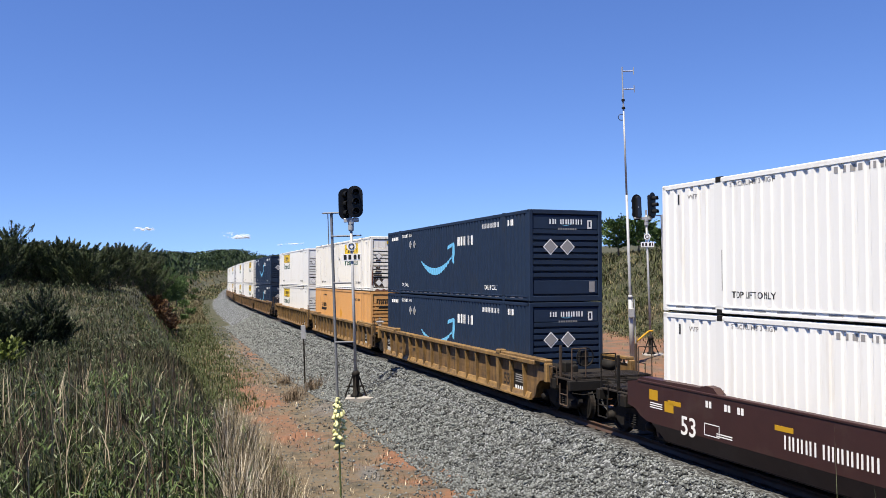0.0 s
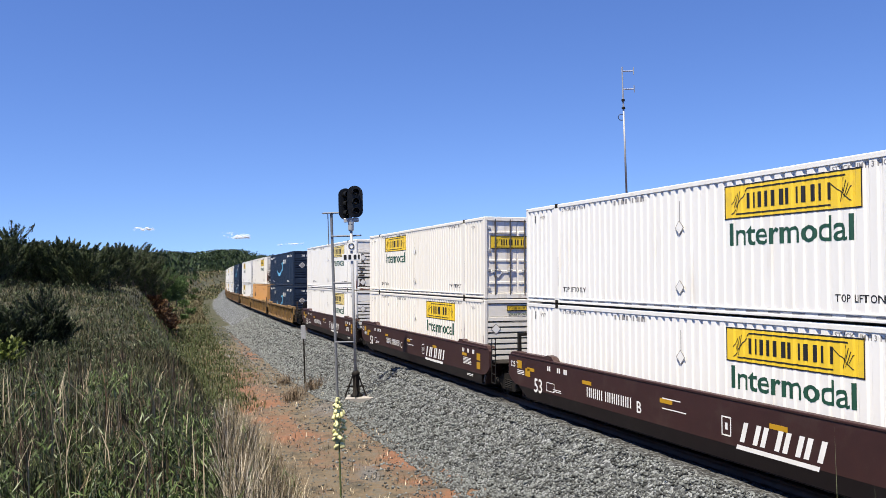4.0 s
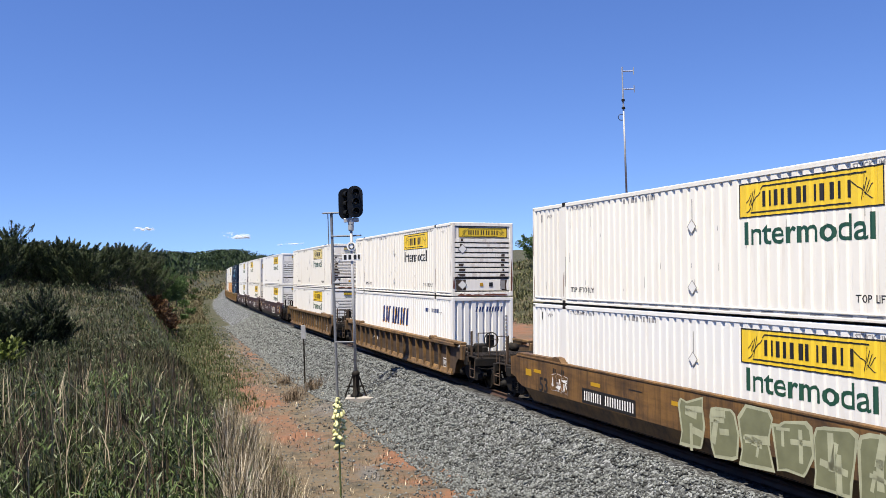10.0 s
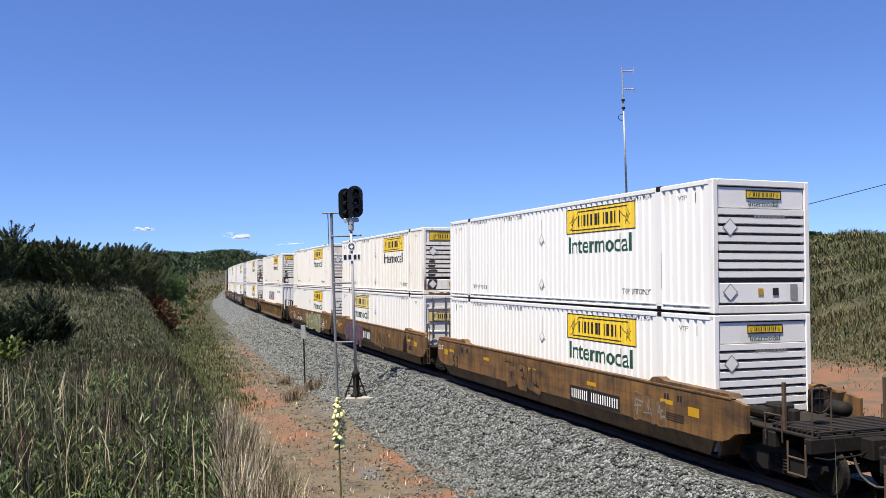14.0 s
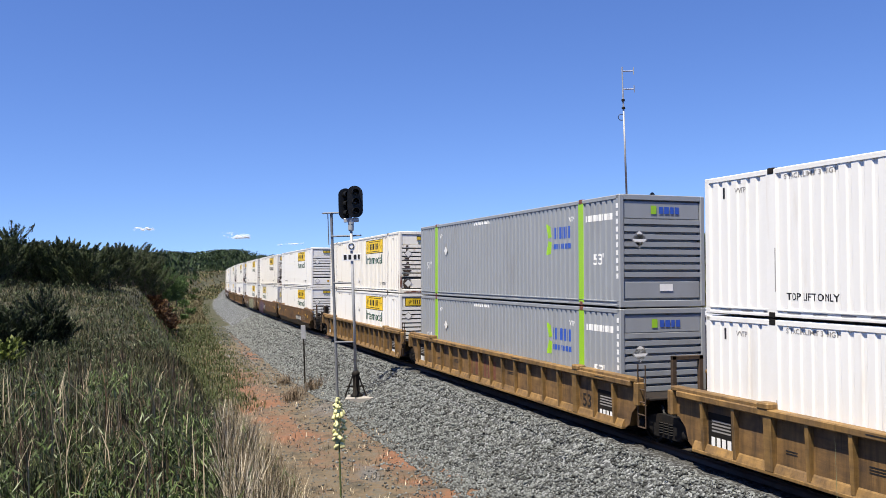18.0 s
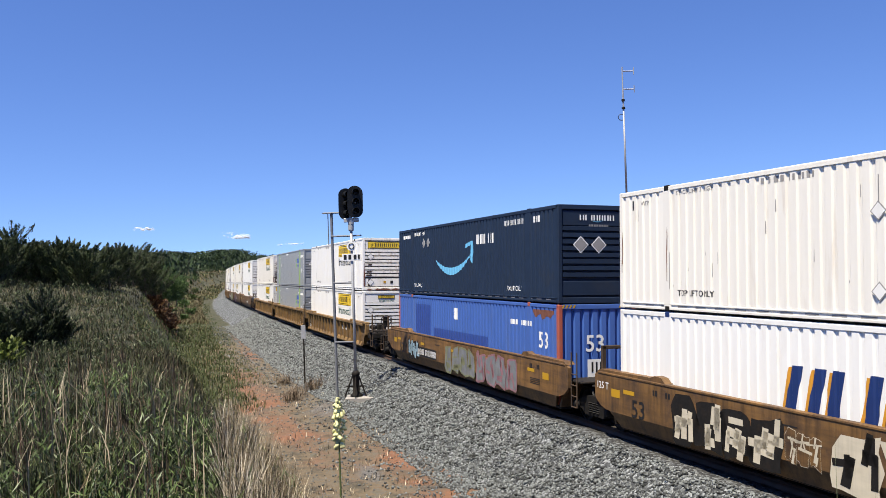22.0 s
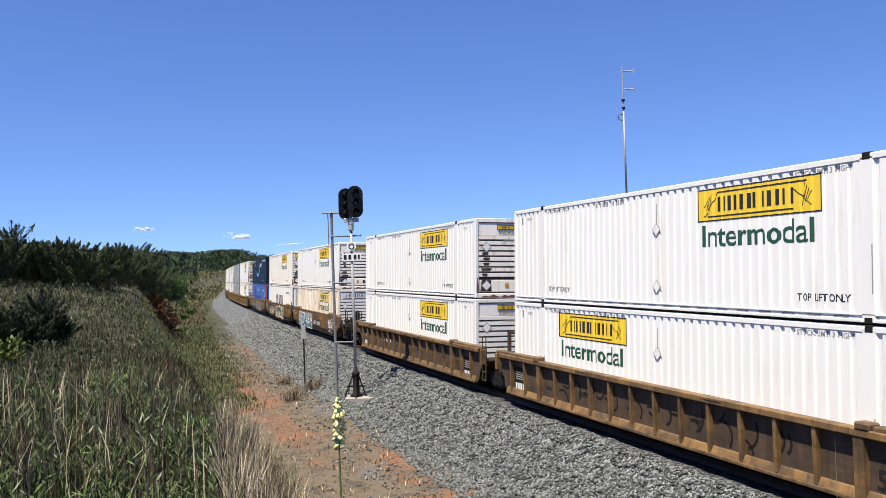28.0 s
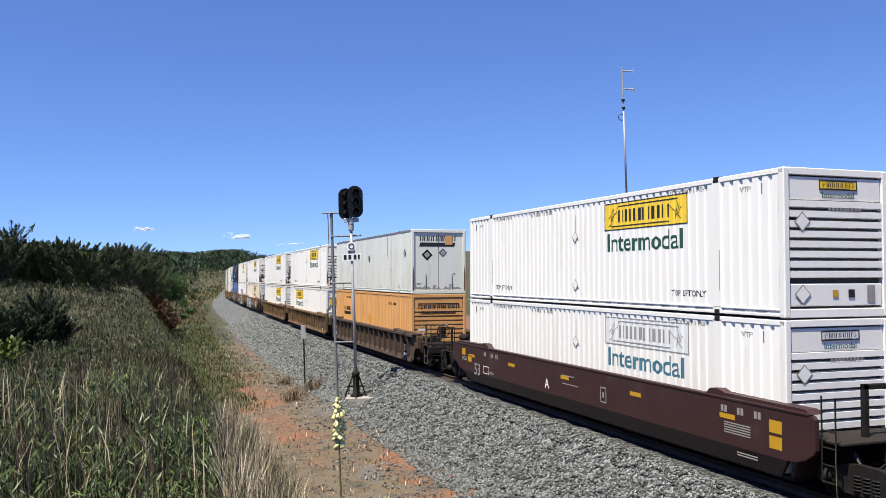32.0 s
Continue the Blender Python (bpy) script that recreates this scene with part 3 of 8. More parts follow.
def build_track():
    s = spread([(-420, -30, 6), (-30, 70, 0.5), (70, 200, 1.5), (200, 620, 10)])
    u = np.array([-4.6, -4.0, -3.2, -2.5, -1.9, -1.6, -1.0, -0.9, 0, 0.9, 1.0, 1.5, 1.7, 1.85, 2.1, 2.35, 2.6, 2.85, 3.1, 3.35, 3.6, 3.85, 4.1, 4.35, 4.6])
    S, U = np.meshgrid(s, u, indexing="ij")
    wob = 0.28 * wave(S * 1.0, U * 0, 4.0, 31) * ease(U, 2.5, 4.0)
    X, Y = place(S, U + wob)
    Z = grade(S) + bed_height(U, S) + 0.035 * wave(X, Y, 0.7, 32)
    mb = ballast_material()
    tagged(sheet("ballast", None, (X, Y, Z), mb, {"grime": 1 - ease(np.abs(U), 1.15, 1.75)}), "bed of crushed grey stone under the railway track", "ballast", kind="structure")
    # loose stones on the near shoulder
    r = np.random.RandomState(5)
    n = 66000
    ss = -8 + 95 * r.rand(n) ** 1.6
    uu = 1.62 + r.rand(n) ** 0.85 * 3.5 + (r.rand(n) < 0.06) * r.rand(n) * 2.5
    x, y = place(ss, uu)
    size = (0.024 + 0.036 * r.rand(n)) * (1 + ss.clip(0) / 70)
    base = np.array([[1, 0, 0], [-0.6, 0.9, -0.1], [-0.7, -0.8, 0.1], [0.2, 0.1, 0.85], [0.1, -0.2, -0.8]])
    tri = np.array([[0, 1, 3], [1, 2, 3], [2, 0, 3], [1, 0, 4], [2, 1, 4], [0, 2, 4]])
    m2 = 6000
    ss[:m2] = 4 + 50 * r.rand(m2) ** 1.5
    uu[:m2] = 4.3 + 5.2 * r.rand(m2) ** 1.3
    x, y = place(ss, uu)
    z = np.maximum(grade(ss) + bed_height(uu - 0.28 * wave(ss, 0 * ss, 4.0, 31) * ease(uu, 2.5, 4.0), ss) + 0.035 * wave(x, y, 0.7, 32), terrain(x, y) + 0.02 * wave(x, y, 0.9, 11)) + 0.012
    size[:m2] *= 0.45
    jit = base[None] * (0.7 + 0.6 * r.rand(n, 5, 1))
    ang = r.rand(n) * 6.283
    tilt = r.randn(n) * 0.6
    cx, sx_ = np.cos(tilt), np.sin(tilt)
    jy, jz = jit[..., 1] * cx[:, None] - jit[..., 2] * sx_[:, None], jit[..., 1] * sx_[:, None] + jit[..., 2] * cx[:, None]
    jx = jit[..., 0]
    gx = jx * np.cos(ang)[:, None] - jy * np.sin(ang)[:, None]
    gy = jx * np.sin(ang)[:, None] + jy * np.cos(ang)[:, None]
    v = np.stack([gx, gy, jz], -1) * size[:, None, None] + np.stack([x, y, z], -1)[:, None, :]
    f = (tri[None] + (np.arange(n) * 5)[:, None, None]).reshape(-1, 3)
    ms = mat("ballast_stone", (0.088, 0.096, 0.096), 0.85, grain=0.25, grain_size=0.05, vary=0.9, island=True)
    tagged(soup("ballast_stones", v.reshape(-1, 3), f, ms), "loose crushed grey stones on the ballast shoulder", "stones", kind="stuff")
    # rails
    prof = [(-0.07, -0.17), (0.07, -0.17), (0.07, -0.155), (0.012, -0.13), (0.012, -0.04), (0.037, -0.03), (0.037, -0.004), (0.03, 0.0), (-0.03, 0.0), (-0.037, -0.004), (-0.037, -0.03), (-0.012, -0.04), (-0.012, -0.13), (-0.07, -0.155)]
    rs = spread([(-420, -30, 10), (-30, 200, 2), (200, 620, 10)])
    for side in (1, -1):
        vs = []
        for a, bz in prof:
            px, py = place(rs, side * 0.755 + a)
            vs.append(np.stack([px, py, grade(rs) + bz + side * 0.755 * math.sin(radians(CANT))], -1))
        vs = np.array(vs)
        k, n2 = vs.shape[:2]
        i = np.arange(k * n2).reshape(k, n2)
        j = np.roll(i, -1, axis=0)
        f = np.stack([i[:, :-1], j[:, :-1], j[:, 1:], i[:, 1:]], -1).reshape(-1, 4)
        tagged(soup("rail", vs.reshape(-1, 3), f, M["rail"]), "worn steel running rail on timber sleepers", "rail", "rails of the track", "structure")
    # sleepers
    track = tagged(new("sleepers"), "creosoted timber sleepers bedded in grey ballast", "sleepers", kind="structure")
    r2 = random.Random(3)
    for k in range(260):
        q = -30 + k * 0.55
        px, py, t = line_at(q)
        ob = part("sleeper", lambda: Shape().box(-0.115, 0.115, -1.3, 1.3, -0.2, 0.0, 0.012), M["tie"], track, key="sleeper")
        ob.matrix_basis = pose(px, py, float(grade(q)) - 0.165, CANT, 0, math.degrees(t)) @ pose(0, r2.uniform(-0.03, 0.03), 0, 0, 0, r2.uniform(-1, 1))
# ---------------------------------------------------------------- well cars
HL = 8.077          # half the length of a container


def side_outline(kind, front, back):
    """Outline (x, z) of a car's side, with the raised ends over the trucks."""
    if kind == "ribbed":
        e = lambda t: [(8.40, 0.30), (8.62, 0.42), (8.72, 0.72), (8.95, 0.92), (9.35, 0.98), (9.75 if t == "C" else 9.2, 1.0), (9.75 if t == "C" else 9.2, 1.38)]
    else:
        e = lambda t: [(8.25, 0.64), (8.5, 0.66), (8.75, 0.74), (8.95, 0.88), (9.3 if t == "C" else 9.0, 0.95), (9.3 if t == "C" else 9.0, 1.50), (8.92, 1.56)]
    f, b = e(front), [(-x, z) for x, z in e(back)]
    return f + b[::-1]


def build_truck(parent, x, name="truck", big=False):
    tr = new(name)
    tr.parent = parent
    tr.matrix_basis = Matrix.Translation((x, 0, 0))
    r = 0.48 if big else 0.44
    for sd in (1, -1):
        def frame_():
            pts = [(-1.15, 0.50), (-0.98, 0.38), (-0.72, 0.40), (-0.48, 0.26), (0.48, 0.26), (0.72, 0.40), (0.98, 0.38), (1.15, 0.50), (1.12, 0.60), (0.80, 0.64), (0.50, 0.76), (0.2, 0.80), (-0.2, 0.80), (-0.50, 0.76), (-0.80, 0.64), (-1.12, 0.60)]
            return Shape().prism(pts, "y", 0.98, 1.10)
        part("side_frame", frame_, M["iron"], tr, at=pose(0, 0, 0, 0, 0, 0 if sd > 0 else 180), key="side_frame")

        def springs():
            sh = Shape()
            for q in (-0.2, 0, 0.2):
                for k in range(5):
                    sh.ring((q, 1.06, 0.36 + 0.06 * k), 0.075, 0.02, "z", 10, 5)
            return sh
        tagged(part("spring_nest", springs, M["iron"], tr, at=pose(0, 0, 0, 0, 0, 0 if sd > 0 else 180), key="spring_nest"), kind="stuff")
        for q in (-0.89, 0.89):
            part("bearing_cap", lambda: Shape().turned([(0.02, 1.24), (0.085, 1.24), (0.10, 1.20), (0.13, 1.13), (0.14, 1.08)], "y", 14), M["iron"], tr, at=pose(q, 0, r, 0, 0, 0 if sd > 0 else 180), key="bearing_cap", smooth=True)
    part("bolster", lambda: Shape().box(-0.22, 0.22, -1.05, 1.05, 0.45, 0.72, 0.04), M["iron"], tr, key="bolster")
    for q in (-0.89, 0.89):
        def wheels():
            sh = Shape()
            for sd in (1, -1):
                y = 0.755 * sd
                sh.turned([(0.10, y - 0.09), (0.13, y - 0.07), (0.14, y - 0.02), (r - 0.08, y - 0.03), (r - 0.07, y - 0.065), (r + 0.028, y - 0.065 * sd), (r, y - 0.03 * sd), (r - 0.006, y + 0.065), (r - 0.07, y + 0.06), (r - 0.08, y + 0.02), (0.14, y + 0.04), (0.11, y + 0.09)], "y", 28)
            sh.turned([(0.085, -1.0), (0.085, 1.0)], "y", 12)
            return sh
        ws = part("wheelset", wheels, M["iron"], tr, at=(q, 0, r), key="wheels%.2f" % r, smooth=False)
        WHEELS.append((ws, q, r))
    return tr


WHEELS = []


def build_car(name, label, kind, paint, front, back, group=""):
    """A well car or one unit of an articulated set. x forward, y to the left, z up from the rail head. front, back: C coupler, A joint."""
    car = thing(name, label, "well car", group)
    P = M[paint]
    dark = M["iron"]
    F = M["brown_dark"] if paint != "maroon" else dark
    for sd in (1, -1):
        turn = Matrix.Identity(4) if sd > 0 else Matrix.Diagonal((1, -1, 1, 1))
        tag = "" if sd > 0 else "_r"

        def flip(sh):
            return sh if sd > 0 else sh.moved(turn)
        key = kind + front + back + tag
        if kind == "ribbed":
            # sheet one paint darker than the ribs: shade of the bays plus grime
            part("side_sheet", lambda: flip(Shape().prism(side_outline(kind, front, back), "y", 1.345, 1.375)), M[{"yellow_brown": "brown_old", "brown_old": "brown_dark"}.get(paint, paint)], car, "side sheet with bay shade and grime in its darker paint", key="sheet" + key)
            part("top_chord", lambda: flip(Shape().box(-8.85, 8.85, 1.30, 1.535, 1.38, 1.52, 0.02)), P, car, key="chord" + tag)
            part("bottom_sill", lambda: flip(Shape().box(-8.38, 8.38, 1.33, 1.47, 0.26, 0.34, 0.015)), P, car, key="sill" + tag)
            part("sill_web", lambda: flip(Shape().prism([(1.375, 0.34), (1.46, 0.34), (1.40, 0.47), (1.375, 0.50)], "x", -8.38, 8.38)), P, car, key="web" + tag)
            for k in range(17):
                x = -8.0 + k
                wide = abs(abs(x) - 6.0) < 0.1
                part("rib", (lambda: flip(Shape().prism([(1.372, 0.34), (1.475, 0.34), (1.515, 1.38), (1.372, 1.38)], "x", -0.11, 0.11))) if wide else (lambda: flip(Shape().prism([(1.372, 0.36), (1.46, 0.36), (1.51, 1.38), (1.372, 1.38)], "x", -0.045, 0.045))), P, car, at=(x, 0, 0), key=("wide_rib" if wide else "rib") + tag)
            for x in (-6.1, 6.1):
                part("container_guide", lambda: flip(Shape().box(-0.16, 0.16, 1.27, 1.55, 1.50, 1.64, 0.03)), P, car, at=(x, 0, 0), key="guide" + tag)
            for q, e in ((1, front), (-1, back)):
                part("end_chord", lambda: flip(Shape().box(6.3, 9.6 if e == "C" else 9.1, 1.26, 1.50, 1.50, 1.60, 0.02).moved(Matrix.Diagonal((q, 1, 1, 1)))), P, car, key="endchord%d" % q + e + tag)
                part("end_post", lambda: flip(Shape().box(-0.09, 0.09, 1.30, 1.52, 0.95, 1.50, 0.02)), P, car, at=(q * (9.6 if e == "C" else 9.1), 0, 0), key="endpost" + tag)
        else:
            part("side_panel", lambda: flip(Shape().prism([p for p in side_outline(kind, front, back)], "y", 1.40, 1.49)), P, car, key="panel" + key)
            part("lower_panel", lambda: flip(Shape().poly([(-8.30, 1.488, 0.64), (8.30, 1.488, 0.64), (7.95, 1.33, 0.25), (-7.95, 1.33, 0.25)]).poly([(-7.95, 1.29, 0.25), (7.95, 1.29, 0.25), (7.95, 1.33, 0.25), (-7.95, 1.33, 0.25)]).poly([(-8.30, 1.40, 0.66), (8.30, 1.40, 0.66), (7.95, 1.29, 0.25), (-7.95, 1.29, 0.25)])), P, car, key="lower" + tag)
            part("top_edge", lambda: flip(Shape().box(-8.85, 8.85, 1.36, 1.505, 1.545, 1.60, 0.012)), P, car, key="edge" + tag)
            for q in (1, -1):
                part("end_cap", lambda: flip(Shape().prism([(5.9, 1.60), (6.05, 1.72), (6.3, 1.74), (6.5, 1.68), (8.75, 1.66), (8.9, 1.58)], "y", 1.20, 1.49).moved(Matrix.Diagonal((q, 1, 1, 1)))), P, car, key="cap%d" % q + tag)
            for x in (-6.6, -3.2, 0.4, 4.0, 7.4):
                part("reflector", lambda: flip(Shape().box(-0.24, 0.24, 1.489, 1.494, 1.16, 1.26)), M["reflect"], car, "yellow reflective strip", at=(x, 0, 0), key="reflector" + tag)
    part("well_floor", lambda: Shape().box(-8.3, 8.3, -1.34, 1.34, 0.26, 0.31), dark, car, key="floor")
    for q, e in ((1, front), (-1, back)):
        mir = Matrix.Diagonal((q, 1, 1, 1))
        k = e + ("p" if q > 0 else "m") + kind
        reach = 10.9 if e == "C" else 9.45
        part("bulkhead", lambda: Shape().prism([(8.20, 0.30), (8.28, 0.30), (8.55, 1.12), (8.45, 1.12)], "y", -1.34, 1.34).moved(mir), P, car, key="bulk" + k)
        part("end_deck", lambda: Shape().box(8.45, reach, -1.32, 1.32, 1.10, 1.15, 0.01).moved(mir), M["deck"], car, key="deck" + k)
        part("centre_sill", lambda: Shape().box(8.4, reach + 0.3, -0.24, 0.24, 0.70, 1.09, 0.02).moved(mir), dark, car, key="csill" + k)
        if e == "C":
            part("end_beam", lambda: Shape().box(10.75, 10.92, -1.42, 1.42, 0.84, 1.12, 0.02).moved(mir), dark, car, key="beam" + k)
            part("cross_beam", lambda: Shape().box(9.6, 9.95, -1.38, 1.38, 0.78, 1.10, 0.03).moved(mir), dark, car, key="xbeam" + k)

            def walkway():
                sh = Shape()
                for i in range(9):
                    sh.box(9.75 + 0.13 * i, 9.83 + 0.13 * i, -1.25, 1.25, 1.20, 1.225)
                for y in (-1.2, -0.4, 0.4, 1.2):
                    sh.box(9.72, 10.92, y - 0.02, y + 0.02, 1.15, 1.20)
                return sh.moved(mir)
            part("crossover_grating", walkway, M["deck"], car, key="grating" + k)
            part("coupler", lambda: Shape().box(11.1, 11.42, -0.11, 0.11, 0.72, 0.96, 0.03).prism([(11.36, -0.18), (11.60, -0.2), (11.68, -0.06), (11.58, 0.0), (11.66, 0.14), (11.55, 0.22), (11.36, 0.18)], "z", 0.68, 1.0).moved(mir), dark, car, key="coupler" + k)
            part("brake_hose", lambda: Shape().hose([(10.95, 0.45, 0.75), (11.05, 0.47, 0.58), (11.15, 0.48, 0.45), (11.28, 0.44, 0.35), (11.4, 0.40, 0.30), (11.64, 0.30, 0.32)], 0.028).moved(mir), M["cable"], car, key="hose" + k)
            for sd in (1, -1):
                two = Matrix.Diagonal((q, sd, 1, 1))
                part("handrail", lambda: Shape().wire([(10.85, 1.30, 1.1), (10.85, 1.30, 2.02), (10.85, 0.86, 2.02), (10.85, 0.86, 1.1)], 0.018).moved(two), F, car, key="hand%d" % sd + k)
                part("stanchion", lambda: Shape().box(10.05, 10.12, 1.22, 1.29, 1.1, 2.05, 0.01).moved(two), F, car, key="stan%d" % sd + k)
                part("sill_step", lambda: Shape().wire([(10.35, 1.42, 1.0), (10.35, 1.42, 0.42), (10.80, 1.42, 0.42), (10.80, 1.42, 1.0)], 0.02).wire([(10.35, 1.42, 0.72), (10.80, 1.42, 0.72)], 0.018).moved(two), F, car, key="step%d" % sd + k)
                part("corner_grab", lambda: Shape().wire([(9.80, 1.45, 0.95), (9.80, 1.47, 1.45), (10.25, 1.47, 1.45), (10.25, 1.45, 0.95)], 0.016).moved(two), F, car, key="grab%d" % sd + k)
            part("brake_rod", lambda: Shape().wire([(8.7, 0.5, 0.88), (10.7, 0.42, 0.8)], 0.025).wire([(8.7, -0.5, 0.88), (10.7, -0.42, 0.8)], 0.025), dark, car, at=mir, key="rod" + k)
            part("air_pipe", lambda: Shape().hose([(8.6, 1.0, 1.24), (9.2, 1.02, 1.22), (9.7, 0.95, 1.2), (10.2, 0.75, 1.2), (10.6, 0.6, 1.05), (10.92, 0.46, 0.78)], 0.022), dark, car, at=mir, key="pipe" + k)
            part("valve_box", lambda: Shape().box(8.9, 9.35, 0.3, 0.75, 1.15, 1.5, 0.05).box(9.4, 9.6, 0.4, 0.6, 1.15, 1.42, 0.04).turned([(0.04, 8.8), (0.13, 8.85), (0.13, 9.35), (0.04, 9.4)], "x", 12, (0, 0.95, 1.32)), dark, car, at=mir, key="valve" + k)
            part("cut_lever", lambda: Shape().wire([(10.95, 1.35, 0.8), (10.97, 1.05, 0.74), (10.97, 0.25, 0.78), (11.2, 0.2, 0.98)], 0.016), dark, car, at=mir, key="lever" + k)
            if q < 0:
                part("brake_wheel", lambda: Shape().ring((-10.25, 0.55, 1.72), 0.27, 0.022, "x", 18, 6).wire([(-10.25, 0.55, 1.45), (-10.25, 0.55, 1.99)], 0.014).wire([(-10.25, 0.28, 1.72), (-10.25, 0.82, 1.72)], 0.014).box(-10.24, -10.05, 0.42, 0.68, 1.45, 1.9, 0.03), dark, car, key="brake" + kind)
                part("brake_cylinder", lambda: Shape().turned([(0.03, -9.7), (0.15, -9.66), (0.16, -9.2), (0.05, -9.1)], "x", 14, (0, -0.7, 1.36)), dark, car, key="cyl", smooth=True)
            build_truck(car, q * 9.75)
        else:
            part("joint_casting", lambda: Shape().box(9.2, 9.74, -0.30, 0.30, 0.70, 1.02, 0.06).turned([(0.22, 0.62), (0.26, 0.70), (0.26, 0.98), (0.2, 1.04)], "z", 16, (9.72, 0, 0)).moved(mir), dark, car, key="joint" + k)
            if q < 0:
                for sd in (1, -1):
                    two = Matrix.Diagonal((-1, sd, 1, 1))
                    part("end_ladder", lambda: Shape().wire([(9.10, 1.44, 0.45), (9.10, 1.44, 1.95)], 0.018).wire([(9.42, 1.44, 0.45), (9.42, 1.44, 1.95)], 0.018).wire([(9.10, 1.44, 0.45), (9.42, 1.44, 0.45)], 0.018).wire([(9.10, 1.44, 0.75), (9.42, 1.44, 0.75)], 0.016).wire([(9.10, 1.44, 1.05), (9.42, 1.44, 1.05)], 0.016).wire([(9.10, 1.44, 1.35), (9.42, 1.44, 1.35)], 0.016).moved(two), F, car, key="ladder%d" % sd + k)
                part("end_post_frame", lambda: Shape().box(-9.1, -9.0, -0.45, -0.33, 1.15, 2.1, 0.01).box(-9.1, -9.0, 0.33, 0.45, 1.15, 2.1, 0.01).box(-9.1, -9.0, -0.45, 0.45, 2.0, 2.1, 0.01), F, car, key="postframe" + kind)
                part("joint_hose", lambda: Shape().hose([(-9.3, 0.9, 0.95), (-9.42, 0.93, 0.8), (-9.55, 0.95, 0.72), (-9.7, 0.95, 0.70), (-9.85, 0.95, 0.74), (-10.1, 0.9, 0.98)], 0.03), M["cable"], car, key="jhose")
                build_truck(car, -9.75, big=True)
    return car


# ---------------------------------------------------------------- containers
CH = 2.896          # height
CW = 1.295          # half width


def fold_line(x0, x1, pitch, depth):
    """Plan of a folded sheet: points along x, and how far each lies back."""
    n = max(1, round((x1 - x0) / pitch))
    p = (x1 - x0) / n
    out = []
    for i in range(n):
        a = x0 + i * p
        out += [(a, 0), (a + p * 0.54, 0), (a + p * 0.66, depth), (a + p * 0.88, depth)]
    return out + [(x1, 0)]


SMOOTH_SIDE = [False]


def laid_on(sh, name, side, centre):
    """Lays a marking of the near container side into the folds of the sheet, as paint lies."""
    if side is not NEAR or SMOOTH_SIDE[0] or "placard" in name or abs(centre[1] - YS) > 0.012:
        return sh
    line = [(-9, -0.012), (-7.92, -0.012)]
    for a, b in ((-7.92, -6.20), (-5.92, 5.92), (6.20, 7.92)):
        line += [(a, -0.012)] + fold_line(a, b, 0.279, 0.030) + [(b, -0.012)]
    line.append((9, -0.012))
    out = Shape()
    for f in sh.f:
        pts = [sh.v[i] for i in f]
        lo, hi = min(p[0] for p in pts), max(p[0] for p in pts)
        for (a, d), (b, e) in zip(line[:-1], line[1:]):
            if b - a < 1e-6 or b <= lo or a >= hi:
                continue
            cut = pts
            for edge, sgn in ((a, 1), (b, -1)):
                new_pts = []
                for p, q in zip(cut, cut[1:] + cut[:1]):
                    hp, hq = (p[0] - edge) * sgn, (q[0] - edge) * sgn
                    if hp >= 0:
                        new_pts.append(p)
                    if (hp > 0 > hq) or (hp < 0 < hq):
                        w = hp / (hp - hq)
                        new_pts.append(tuple(p[i] + (q[i] - p[i]) * w for i in range(3)))
                cut = new_pts
                if len(cut) < 3:
                    break
            if len(cut) >= 3:
                out.poly([(x, y - YS + CW - 0.012 + 0.003 - (d + (e - d) * (x - a) / (b - a)), z) for x, y, z in cut])
    return out


def ribbed_wall(x0, x1, z0, z1, y, pitch=0.279, depth=0.030):
    """A wall sheet with upright folds, drawn from x0 to x1 at y (outer face)."""
    sh = Shape()
    prof = fold_line(x0, x1, pitch, depth)
    s = 1 if y > 0 else -1
    for (a, d), (b, e) in zip(prof[:-1], prof[1:]):
        sh.poly([(a, y - s * d, z0), (b, y - s * e, z0), (b, y - s * e, z1), (a, y - s * d, z1)])
    return sh


